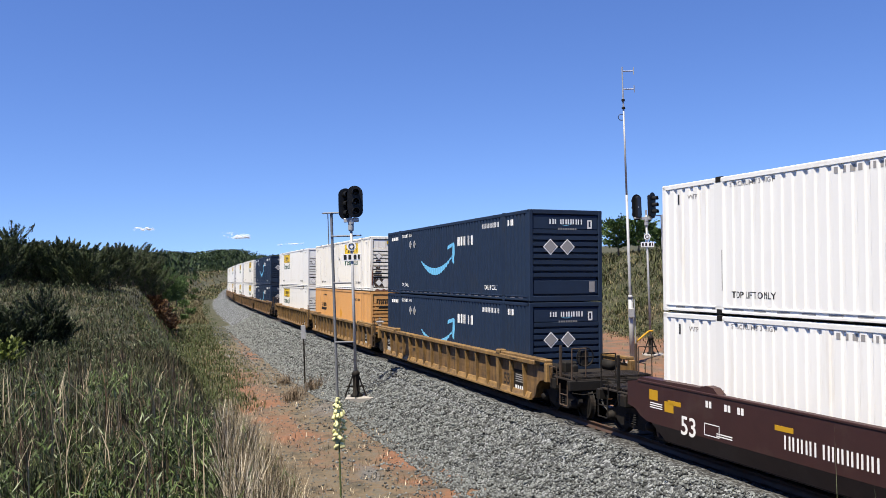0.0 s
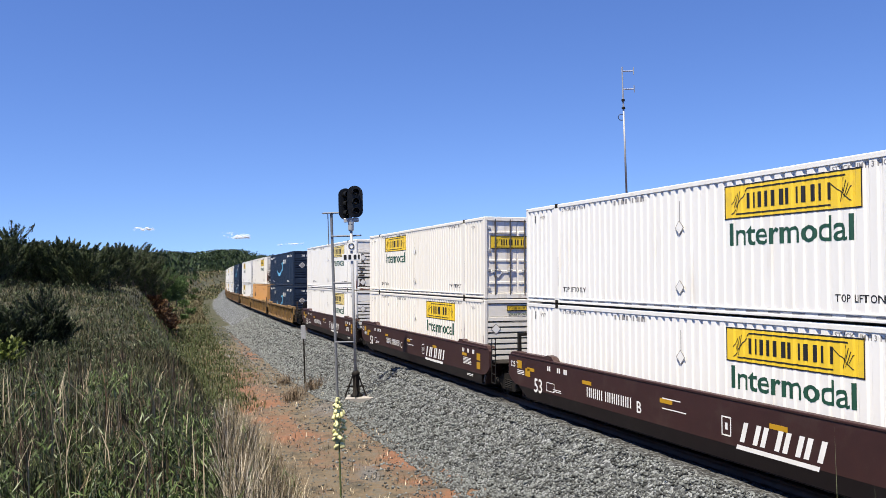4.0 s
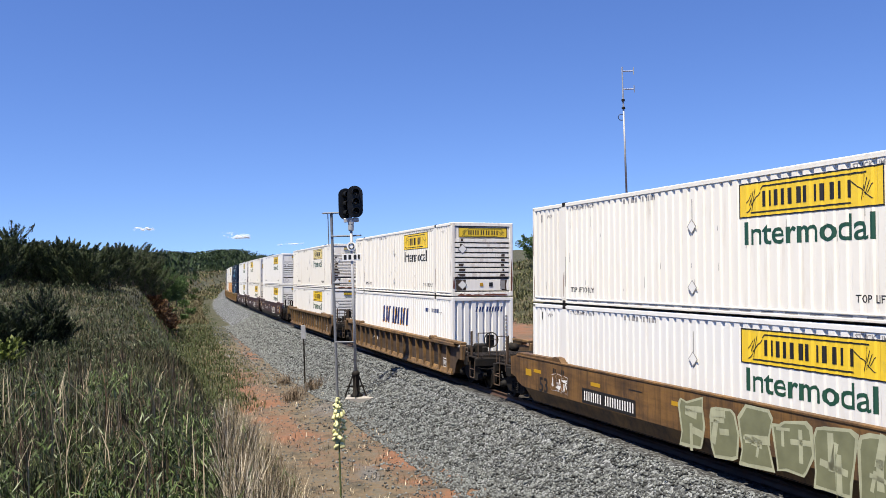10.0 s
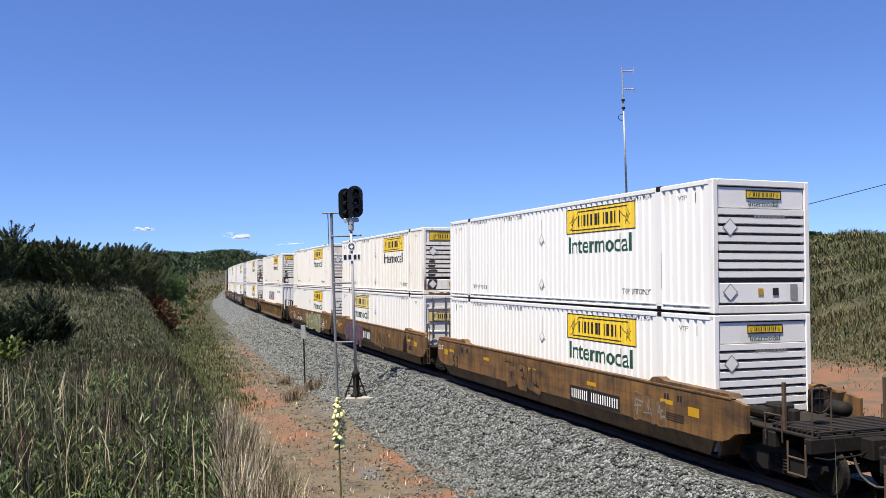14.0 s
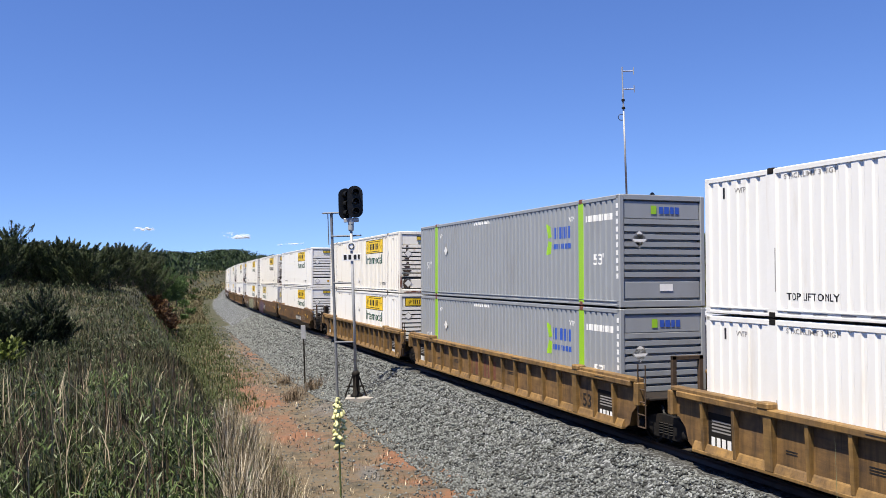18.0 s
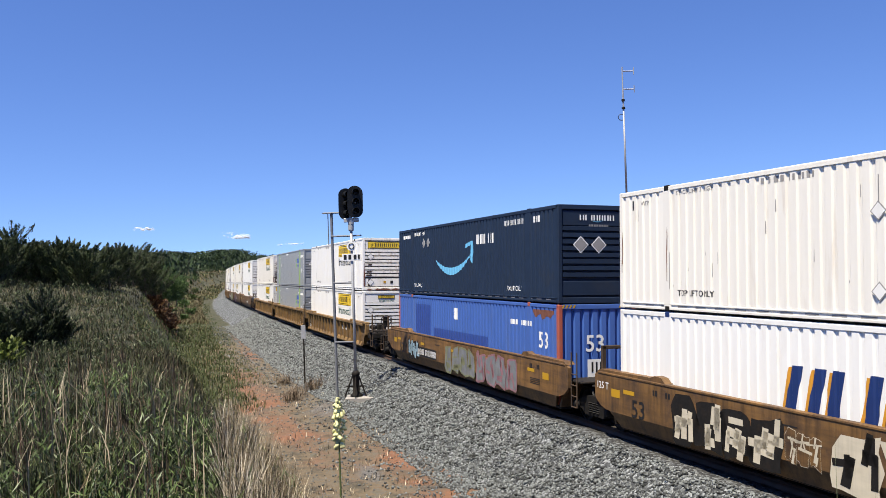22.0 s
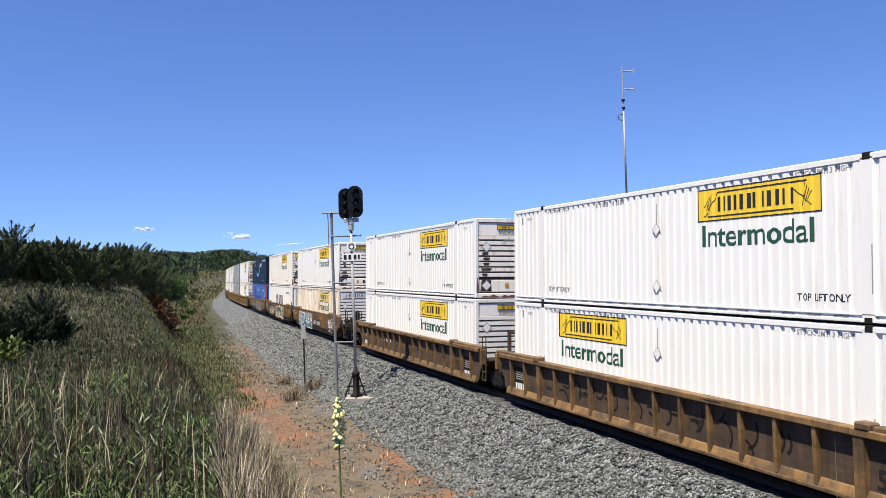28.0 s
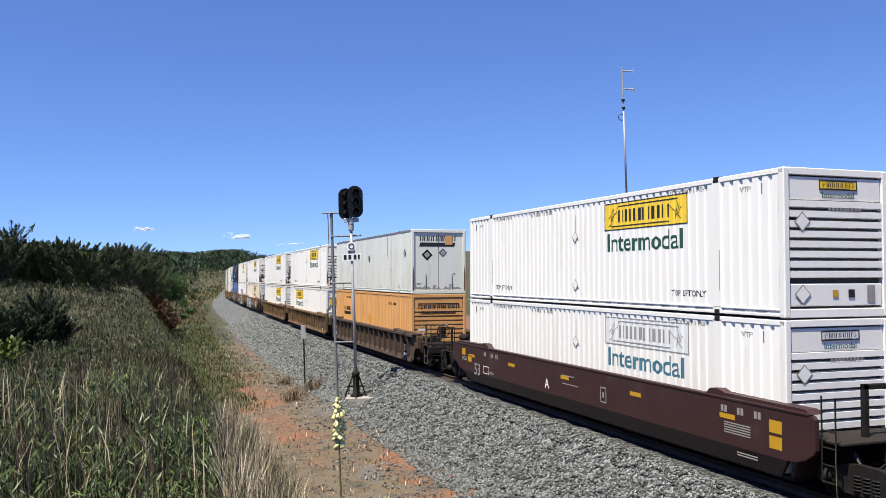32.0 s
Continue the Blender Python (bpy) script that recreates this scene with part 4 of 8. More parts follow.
def build_container(name, label, paint, end="N", style="rib", end_paint=None, post_paint=None, stripe=None, casting="iron", seams=True):
    """A 53-foot box. Origin at the middle of its underside; the rear end lies at negative x. end: N louvred nose, D doors, V upright folds, P plain doors."""
    c = thing(name, label, "shipping container", "containers on the train")
    P, E = M[paint], M[end_paint or paint]
    Q = M[post_paint or paint]
    pit = {"rib": 0.279, "panel": 1.21}[style]
    dep = {"rib": 0.030, "panel": 0.006}[style]
    for sd in (1, -1):
        tag = "L" if sd > 0 else "R"
        for i, (a, b) in enumerate(((-7.92, -6.20), (-5.92, 5.92), (6.20, 7.92))):
            part("side_wall", lambda: ribbed_wall(a, b, 0.16, CH - 0.11, sd * (CW - 0.012), pit, dep), P, c, key="wall%d" % i + tag + style)
        part("top_rail", lambda: Shape().box(-HL + 0.02, HL - 0.02, min(sd * CW, sd * (CW - 0.07)), max(sd * CW, sd * (CW - 0.07)), CH - 0.115, CH - 0.01, 0.012), M["dullsteel"] if style == "panel" else P, c, key="toprail" + tag + style)

        def rail_():
            sh = Shape().box(-HL + 0.05, HL - 0.05, min(sd * CW, sd * (CW - 0.08)), max(sd * CW, sd * (CW - 0.08)), 0.02, 0.075, 0.008)
            sh.box(-HL + 0.05, HL - 0.05, min(sd * (CW - 0.02), sd * (CW - 0.08)), max(sd * (CW - 0.02), sd * (CW - 0.08)), 0.075, 0.14)
            sh.box(-HL + 0.05, HL - 0.05, min(sd * CW, sd * (CW - 0.08)), max(sd * CW, sd * (CW - 0.08)), 0.135, 0.17, 0.008)
            return sh
        part("bottom_rail", rail_, P, c, key="botrail" + tag)
        if sd > 0 and style == "rib":
            def slots():
                sh = Shape()
                for k in range(24):
                    x = -7.4 + k * 0.645
                    sh.poly([(x - 0.17, CW - 0.016, 0.088), (x + 0.17, CW - 0.016, 0.088), (x + 0.17, CW - 0.016, 0.122), (x - 0.17, CW - 0.016, 0.122)])
                return sh
            tagged(part("slotted_strip", slots, M["markgrey"], c, key="slots"), kind="stuff")
        for x in (-6.06, 6.06):
            part("lifting_post", lambda: Shape().box(-0.14, 0.14, sd * CW - (0.05 if sd > 0 else 0.0), sd * CW + (0.0 if sd > 0 else 0.05), 0.06, CH - 0.06, 0.012), M[stripe] if (stripe and sd > 0) else P, c, "lime green stripe on the post" if stripe and sd > 0 else "", at=(x, 0, 0), key="lpost" + tag)
            part("lifting_casting", lambda: Shape().box(-0.09, 0.09, sd * CW - (0.14 if sd > 0 else -0.005 - 0.01), sd * CW + (0.006 if sd > 0 else 0.14), CH - 0.115, CH + 0.015, 0.012), M[casting], c, at=(x, 0, 0), key="cast" + tag)
            part("lower_casting", lambda: Shape().box(-0.09, 0.09, sd * CW - (0.14 if sd > 0 else -0.005 - 0.01), sd * CW + (0.006 if sd > 0 else 0.14), -0.005, 0.11, 0.012), M[casting], c, at=(x, 0, 0), key="lcast" + tag)
        for q in (1, -1):
            part("corner_post", lambda: Shape().box(-0.08, 0.08, sd * CW - (0.14 if sd > 0 else 0.0), sd * CW + (0.0 if sd > 0 else 0.14), 0.0, CH, 0.02), Q, c, at=(q * (HL - 0.08), 0, 0), key="cpost" + tag)
    part("roof", lambda: Shape().box(-HL + 0.03, HL - 0.03, -CW + 0.03, CW - 0.03, CH - 0.05, CH, 0.01), M["galv"] if style == "panel" else P, c, key="roof")
    part("base", lambda: Shape().box(-HL + 0.05, HL - 0.05, -CW + 0.06, CW - 0.06, 0.0, 0.13), M["iron"], c, key="base")
    part("front_wall", lambda: Shape().box(HL - 0.12, HL - 0.06, -CW + 0.1, CW - 0.1, 0.1, CH - 0.05), E, c, key="frontwall")
    x = -HL
    part("end_sill", lambda: Shape().box(x + 0.005, x + 0.14, -CW + 0.13, CW - 0.13, 0.0, 0.17, 0.012), E, c, key="esill")
    part("end_header", lambda: Shape().box(x + 0.005, x + 0.14, -CW + 0.13, CW - 0.13, CH - 0.14, CH, 0.012), E, c, key="ehead")
    if end == "N":
        # on white boxes the gaps' shade is painted into the wall colour
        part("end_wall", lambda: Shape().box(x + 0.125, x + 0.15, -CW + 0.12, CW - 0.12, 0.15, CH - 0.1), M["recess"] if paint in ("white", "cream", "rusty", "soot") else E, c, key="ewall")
        part("end_top_panel", lambda: Shape().box(x + 0.03, x + 0.10, -CW + 0.15, CW - 0.15, CH - 0.62, CH - 0.17, 0.02), E, c, key="etop")
        part("end_foot_panel", lambda: Shape().box(x + 0.03, x + 0.10, -CW + 0.15, CW - 0.15, 0.22, 0.66, 0.02), E, c, key="efoot")
        for k in range(8):
            z = 0.74 + k * 0.195
            part("louvre", lambda: Shape().prism([(x + 0.13, 0.02), (x + 0.012, 0.035), (x + 0.012, 0.155), (x + 0.13, 0.175)], "y", -CW + 0.15, CW - 0.15), E, c, at=(0, 0, z), key="louvre")
    elif end == "V":
        def fold():
            sh = ribbed_wall(-CW + 0.13, CW - 0.13, 0.16, CH - 0.13, 1.0, 0.29, 0.06)
            return sh.moved(Matrix(((0, -1, 0, x + 0.03 + 1.0), (1, 0, 0, 0), (0, 0, 1, 0), (0, 0, 0, 1))))
        part("end_wall", fold, E, c, key="evert")
    else:
        for q in (1, -1):
            d = part("door", lambda: Shape().box(x + 0.05, x + 0.10, q * 0.01 if q > 0 else -CW + 0.14, CW - 0.14 if q > 0 else -0.01, 0.18, CH - 0.15, 0.012), E, c, key="door%d" % q)
            if end == "D":
                for y in (0.28, 0.86):
                    part("lock_rod", lambda: Shape().wire([(x + 0.015, 0, 0.12), (x + 0.015, 0, CH - 0.08)], 0.024, 8), M["recess"], d, at=(0, q * y, 0), key="rod")
                    part("lock_handle", lambda: Shape().wire([(x + 0.0, 0, 1.0), (x + 0.0, -0.3, 1.02)], 0.016), M["galv"], d, at=(0, q * y + 0.12, 0), key="handle")
                for z in (0.55, 0.95, 1.35, 2.35):
                    part("door_fold", lambda: Shape().box(x + 0.028, x + 0.052, (0.05 if q > 0 else -CW + 0.2), (CW - 0.2 if q > 0 else -0.05), -0.045, 0.045, 0.015), E, d, at=(0, 0, z), key="dfold%d" % q)
                for z in (0.35, 1.0, 1.7, 2.5):
                    part("hinge", lambda: Shape().box(x + 0.01, x + 0.05, q * 1.10 - 0.06, q * 1.10 + 0.06, -0.05, 0.05, 0.01), M["galv"], d, at=(0, 0, z), key="hinge%d" % q)
            else:
                for y in (0.62,):
                    part("lock_rod", lambda: Shape().wire([(x + 0.03, 0, 0.12), (x + 0.03, 0, 0.9)], 0.018, 8), M["galv"], d, at=(0, q * y, 0), key="srod")
    return c


SEEN = []
YS = CW + 0.004     # plane of markings on the near side
XE = -HL + 0.016    # plane of markings on the rear end


def diamond(r):
    return [(0, -r), (r, 0), (0, r), (-r, 0)]


def placard(c, side, centre, r=0.17, rim="markgrey", face="white"):
    p = mark(c, "placard_holder", side, centre, [diamond(r)], M[rim], "diamond-shaped metal placard holder")
    r_, u_, o_ = side
    mark(p, "placard_plate", side, Vector(centre) + o_ * 0.004, [diamond(r * 0.84)], M[face])


def sign_marks(w, h):
    """Dark shapes on a yellow haulier sign: a row of bars in place of the name, and a scroll of lines at each end."""
    k = w / 3.7
    bl = paired_bars([q * k for q in (0.24, 0.28, 0.33, 0.33, 0.33, 0.30)], h * 0.44, 0.085 * k, 0.085 * k)
    lines = []
    for sd in (-1, 1):
        for i in range(4):
            a = sd * (w * 0.36 + 0.055 * k * i)
            b0, b1 = -h * (0.30 - 0.05 * i) * sd, h * (0.30 - 0.075 * i) * sd
            lines.append([(a - 0.008 * k, b0), (a + 0.008 * k, b0), (a + sd * 0.10 * k + 0.008 * k, b1), (a + sd * 0.10 * k - 0.008 * k, b1)])
    t = 0.014 * k
    for x0, x1, y in ((-0.30 * w, 0.40 * w, 0.36 * h), (-0.40 * w, 0.30 * w, -0.36 * h)):
        lines.append([(x0, y - t), (x1, y - t), (x1, y + t), (x0, y + t)])
    for x0, x1 in ((-0.43 * w, -0.30 * w), (0.30 * w, 0.43 * w)):
        lines.append([(x0 - t, -0.36 * h if x0 < 0 else 0.2 * h), (x0 + t, -0.36 * h if x0 < 0 else 0.2 * h), (x1 + t, 0.36 * h if x0 < 0 else -0.3 * h), (x1 - t, 0.36 * h if x0 < 0 else -0.3 * h)])
    return bl, lines


def border(w, h, t=0.025):
    return [quad(-w / 2, w / 2, -h / 2, -h / 2 + t), quad(-w / 2, w / 2, h / 2 - t, h / 2), quad(-w / 2, -w / 2 + t, -h / 2, h / 2), quad(w / 2 - t, w / 2, -h / 2, h / 2)]


def sign(c, side, centre, w, h, ground="signyellow", ink="black"):
    r_, u_, o_ = side
    cv = Vector(centre)
    s_ = mark(c, "haulier_sign", side, cv, [quad(-w / 2, w / 2, -h / 2, h / 2)], M[ground], "sign with dark bars and scrolls" if ground == "signgrey" else "yellow sign with dark bars and scrolls")
    bl, lines = sign_marks(w, h)
    mark(s_, "sign_border", side, cv + o_ * 0.004, border(w, h), M[ink])
    mark(s_, "sign_marking", side, cv + o_ * 0.005, bl, M[ink])
    mark(s_, "sign_scroll", side, cv + o_ * 0.005, lines, M[ink])
    return s_


def haul_box(paint="white", end="N", logo="R", end_paint=None, ground="signyellow", ink="green", end_sign="small", label=None, casting="iron"):
    """A white domestic container with a yellow haulier sign and the word below it."""
    c = build_container("shipping_container", label or "white ribbed steel container with a yellow sign", paint, end, end_paint=end_paint, casting=casting)
    xc = {"R": -3.25, "F": 3.25}[logo]
    sign(c, NEAR, (xc, YS, 2.33), 3.62, 0.70, ground, "black" if ink != "teal" else "markgrey")
    words(c, "lettering", NEAR, (xc + 0.02, YS, 1.66), "Intermodal", 0.47, M[ink], 3.22)
    mk = M["markgrey"]
    words(c, "small_lettering", NEAR, (-5.05, YS, 0.42), "TOP LIFT ONLY", 0.14, M["black"], 1.25)
    words(c, "small_lettering", NEAR, (5.05, YS, 0.42), "TOP LIFT ONLY", 0.14, M["black"], 1.25)
    words(c, "small_lettering", NEAR, (-5.05, YS, 2.70), "STACK LIMIT 3 HIGH", 0.10, mk, 1.3)
    words(c, "small_lettering", NEAR, (5.05, YS, 2.70), "STACK LIMIT 3 HIGH", 0.10, mk, 1.3)
    words(c, "small_lettering", NEAR, (-6.95, YS, 2.56), "WTP", 0.11, mk)
    mark(c, "number_marking", NEAR, (2.6, YS, 2.68), bars([0.09] * 4, 0.12, 0.09) + [[(a + 0.75, b) for a, b in p] for p in bars([0.06] * 6, 0.12, 0.06)], mk)
    mark(c, "rod_mark", NEAR, (0.1, YS, 2.35), [quad(-0.012, 0.012, -0.3, 0.16)], mk)
    for z in (0.55, 1.9):
        placard(c, NEAR, (0.1, YS, z))
    for x in (-6.06, 6.06):
        mark(c, "post_slot", NEAR, (x - 0.1, CW + 0.003, 1.0), [quad(-0.012, 0.012, -0.5, 0.35)], M["markgrey"], "dark slot along the lifting post")
    for x in (-6.95, 6.95):
        mark(c, "number_marking", NEAR, (x, YS, 2.40), bars([0.03] * 2, 0.06, 0.02), mk)
        mark(c, "number_marking", NEAR, (x, YS, 2.24), bars([0.03] * 9, 0.055, 0.025), mk)
    words(c, "small_lettering", NEAR, (6.95, YS, 2.56), "WTP", 0.11, mk)
    mark(c, "door_hook", NEAR, (7.45, YS, 2.55), [quad(-0.03, 0.03, -0.13, 0.1)], M["black"])
    mark(c, "door_hook", NEAR, (-7.45, YS, 2.55), [quad(-0.03, 0.03, -0.13, 0.1)], M["black"])
    if end == "N":
        if end_sign == "small":
            sign(c, REAR, (XE, -0.05, 2.58), 0.95, 0.2, ground)
            words(c, "lettering", REAR, (XE, -0.05, 2.38), "Intermodal", 0.12, M[ink], 0.8)
        else:
            sign(c, REAR, (XE, -0.02, 2.51), 2.05, 0.40, "signgrey" if paint == "rusty" else ground)
        if end_paint == "soot":
            r = random.Random(int(xc * 7) + len(ink) + len(c.name) + len(SEEN))
            for y0, wide in ((0.90, 1.0), (-0.88, 0.55)):
                for k in range(-1, 8):
                    w, d = wide * r.uniform(0.07, 0.2) * (1.25 - 0.11 * k), r.uniform(-0.04, 0.04)
                    if r.random() < 0.18 * max(0, k - 1) / 2:
                        continue
                    h = 0.05 if k >= 0 else 0.21
                    e = [r.uniform(0.6, 1.15) for _ in range(6)]
                    mark(c, "soot_streak", REAR, (-HL + (0.008 if k >= 0 else 0.026), y0 + d, 0.84 + 0.195 * k if k >= 0 else 0.44), [[(-w * e[0], -h), (w * e[1], -h), (w * e[2], 0), (w * e[3], h), (-w * e[4], h), (-w * e[5], 0)]], M["sootmark"], "dark brown soot streak")
            for y0 in (1.22, -1.22):
                z0 = r.uniform(0.1, 0.4)
                h = r.uniform(0.5, 1.5)
                mark(c, "rust_streak", REAR, (-HL - 0.003, y0, z0), [[(-0.03, 0), (0.04, -0.03), (0.05, h * 0.4), (0.01, h), (-0.02, h * 0.5)]], M["rustmark"], "rust streak on the corner post")
            q = [(-1.05 + 0.15 * i, r.uniform(0.02, 0.11)) for i in range(15)]
            mark(c, "grime_band", REAR, (-HL + 0.001, 0, 0.02), [[(-1.05, 0.0), (1.05, 0.0)] + q[::-1]], M["rustmark"], "brown grime along the end sill")
        SEEN.append(1)
        if paint == "cream":
            r = random.Random(len(SEEN))
            for x0 in (-7.99, -6.06, 6.06, 7.99):
                for _ in range(2):
                    h, z0, d = r.uniform(0.25, 1.0), r.uniform(0.1, 1.9), r.uniform(-0.07, 0.05)
                    mark(c, "rust_streak", NEAR, (x0 + d, CW + 0.003, z0), [[(-0.008, 0), (0.012, -0.02), (0.02, h * 0.6), (0.005, h), (-0.012, h * 0.7)]], M["rustmark"], "thin rust streak")
            polys = []
            for _ in range(26):
                x0, z0, h = r.uniform(-7.6, 7.6), r.uniform(0.2, 2.3), r.uniform(0.05, 0.3)
                polys.append([(x0, z0), (x0 + 0.018, z0), (x0 + 0.014, z0 + h), (x0 + 0.004, z0 + h)])
            mark(c, "scuff_marks", NEAR, (0, YS, 0), polys, M["markgrey"], "grey scuffs and drips")
        placard(c, REAR, (-HL + 0.004, 0.85, 1.85), 0.2)
        placard(c, REAR, (XE, 0.85, 0.45), 0.2)
        mark(c, "notice", REAR, (XE, -0.35, 0.46), [quad(-0.08, 0.08, -0.08, 0.08)], M["black"])
        mark(c, "notice", REAR, (XE, 0.05, 0.46), [quad(-0.07, 0.07, -0.07, 0.07)], M["reflect"])
        mark(c, "notice", REAR, (XE, -0.85, 0.45), [quad(-0.1, 0.1, -0.17, 0.17)], M["markgrey"])
        mark(c, "number_marking", REAR, (-HL + 0.006, -0.2, 2.105), bars([0.06] * 9, 0.06, 0.035), mk)
    elif end == "D":
        sign(c, REAR, (-HL - 0.01 + 0.03, 0.0, 2.0), 2.1, 0.46, ground)
        placard(c, REAR, (-HL + 0.026, 0.75, 0.9), 0.2)
    return c


def smile(w):
    """A curved band with an arrow head, as outlines."""
    pts_lo, pts_hi = [], []
    n = 14
    for i in range(n + 1):
        t = i / n
        a = (t - 0.5) * w
        b = 0.95 * (t - 0.46) ** 2 * 4 * 0.55
        th = 0.05 + 0.24 * math.sin(math.pi * min(1, t * 1.04)) ** 0.9
        pts_hi.append((a, b + th * 0.5))
        pts_lo.append((a, b - th * 0.5))
    out = [[pts_lo[i], pts_lo[i + 1], pts_hi[i + 1], pts_hi[i]] for i in range(n)]
    e = w / 2
    out += [[(e - 0.55, 0.86), (e + 0.05, 0.98), (e + 0.12, 1.12), (e - 0.5, 1.02)], [(e + 0.05, 0.98), (e - 0.02, 0.40), (e + 0.14, 0.28), (e + 0.30, 0.72), (e + 0.26, 1.08), (e + 0.12, 1.12)]]
    return out


def parcel_box(end="N"):
    c = build_container("shipping_container", "navy blue ribbed container with a light blue curved arrow", "navy", end, casting="navy")
    mark(c, "arrow_marking", NEAR, (0.9, YS, 0.98), smile(3.9), M["smile"], "light blue curved arrow")
    mark(c, "name_block", NEAR, (-2.4, YS, 2.12), paired_bars([0.27, 0.18, 0.1, 0.42, 0.27], 0.34, 0.08, 0.07), M["markwhite"], "white bars")
    mark(c, "number_marking", NEAR, (-4.9, YS, 2.55), strokes(11, 0.17, 0.09, 0.03, 0.05), M["markwhite"])
    mark(c, "number_marking", NEAR, (-6.6, YS, 2.55), bars([0.1] * 3, 0.2, 0.05), M["markwhite"])
    mark(c, "number_marking", NEAR, (6.9, YS, 2.55), bars([0.1] * 7, 0.15, 0.05), M["markwhite"])
    words(c, "small_lettering", NEAR, (-4.9, YS, 0.4), "TOP LIFT ONLY", 0.16, M["markwhite"], 1.2)
    words(c, "small_lettering", NEAR, (5.2, YS, 0.4), "TOP LIFT ONLY", 0.16, M["markwhite"], 1.1)
    words(c, "small_lettering", NEAR, (5.0, YS, 2.62), "STACK LIMIT 3 HIGH", 0.14, M["markwhite"], 1.5)
    for x in (4.4, 3.8):
        placard(c, NEAR, (x, YS, 2.2), 0.2, "markwhite", "markgrey")
    mark(c, "name_block", REAR, (XE, 0.0, 2.52), paired_bars([0.15, 0.24, 0.15, 0.14, 0.15, 0.15], 0.16, 0.045, 0.035), M["markwhite"], "white bars")
    mark(c, "arrow_marking", REAR, (XE, 0.0, 2.40), scaled(smile(3.9), 0.085, 0.06), M["smile"], "small light blue curved arrow")
    mark(c, "notice", REAR, (XE, -0.85, 2.45), border(0.16, 0.28, 0.045), M["markwhite"])
    mark(c, "number_marking", REAR, (XE, -0.05, 2.28), bars([0.055] * 8, 0.08, 0.03), M["markgrey"])
    for y in (0.55, -0.05):
        placard(c, REAR, (XE - 0.005, y, 1.72), 0.26, "markwhite", "markgrey")
    mark(c, "notice", REAR, (XE, -0.92, 0.45), [quad(-0.1, 0.1, -0.17, 0.17)], M["markgrey"])
    return c


def slant_box(shadow=False):
    c = build_container("shipping_container", "white ribbed container with slanted navy bars", "white", "V", casting="markblue" if shadow else "iron")
    bl = [[(p + 1.75, q + 0.4) for p, q in poly] for poly in paired_bars([0.62, 0.8, 0.24, 0.58, 0.62], 0.8, 0.2, 0.13, 0.14)]
    mid = lambda ps: [[(a - 1.75, b - 0.4) for a, b in p] for p in ps]
    wide, high = (1.36, 1.15) if shadow else (1.26, 0.98)
    at = (0.05, 1.60) if shadow else (0.05, 1.88)
    mark(c, "marking_shadow", NEAR, (at[0] + 0.08, YS - 0.002, at[1] - 0.04), [[(a * wide, b * high) for a, b in p] for p in mid(bl)], M["markorange"], "orange edge of slanted bars")
    mark(c, "name_block", NEAR, (at[0], YS + 0.002, at[1]), [[(a * wide, b * high) for a, b in p] for p in mid(bl)], M["markblue"], "slanted navy blue bars")
    mark(c, "number_marking", NEAR, (-4.9, YS, 2.3), bars([0.12] * 4, 0.16, 0.05) + [[(a + 1.1, b) for a, b in p] for p in bars([0.1] * 6, 0.16, 0.06)], M["markblue"])
    words(c, "small_lettering", NEAR, (-6.7, YS, 2.2), "WTP", 0.13, M["markgrey"])
    mark(c, "name_block", REAR, (XE - 0.012 + 0.02, -0.25, 2.42), scaled([[(a, b * 0.25) for a, b in p] for p in mid(bl)], 0.33), M["markblue"], "slanted navy blue bars")
    placard(c, REAR, (XE, 0.75, 0.75), 0.22)
    words(c, "lettering", REAR, (XE, -0.1, 0.25), "53ft", 0.28, M["markblue"], 0.62)
    mark(c, "number_marking", REAR, (XE, -1.0, 1.5), [[(b, a) for a, b in p] for p in bars([0.09] * 10, 0.09, 0.05)], M["markgrey"])
    return c


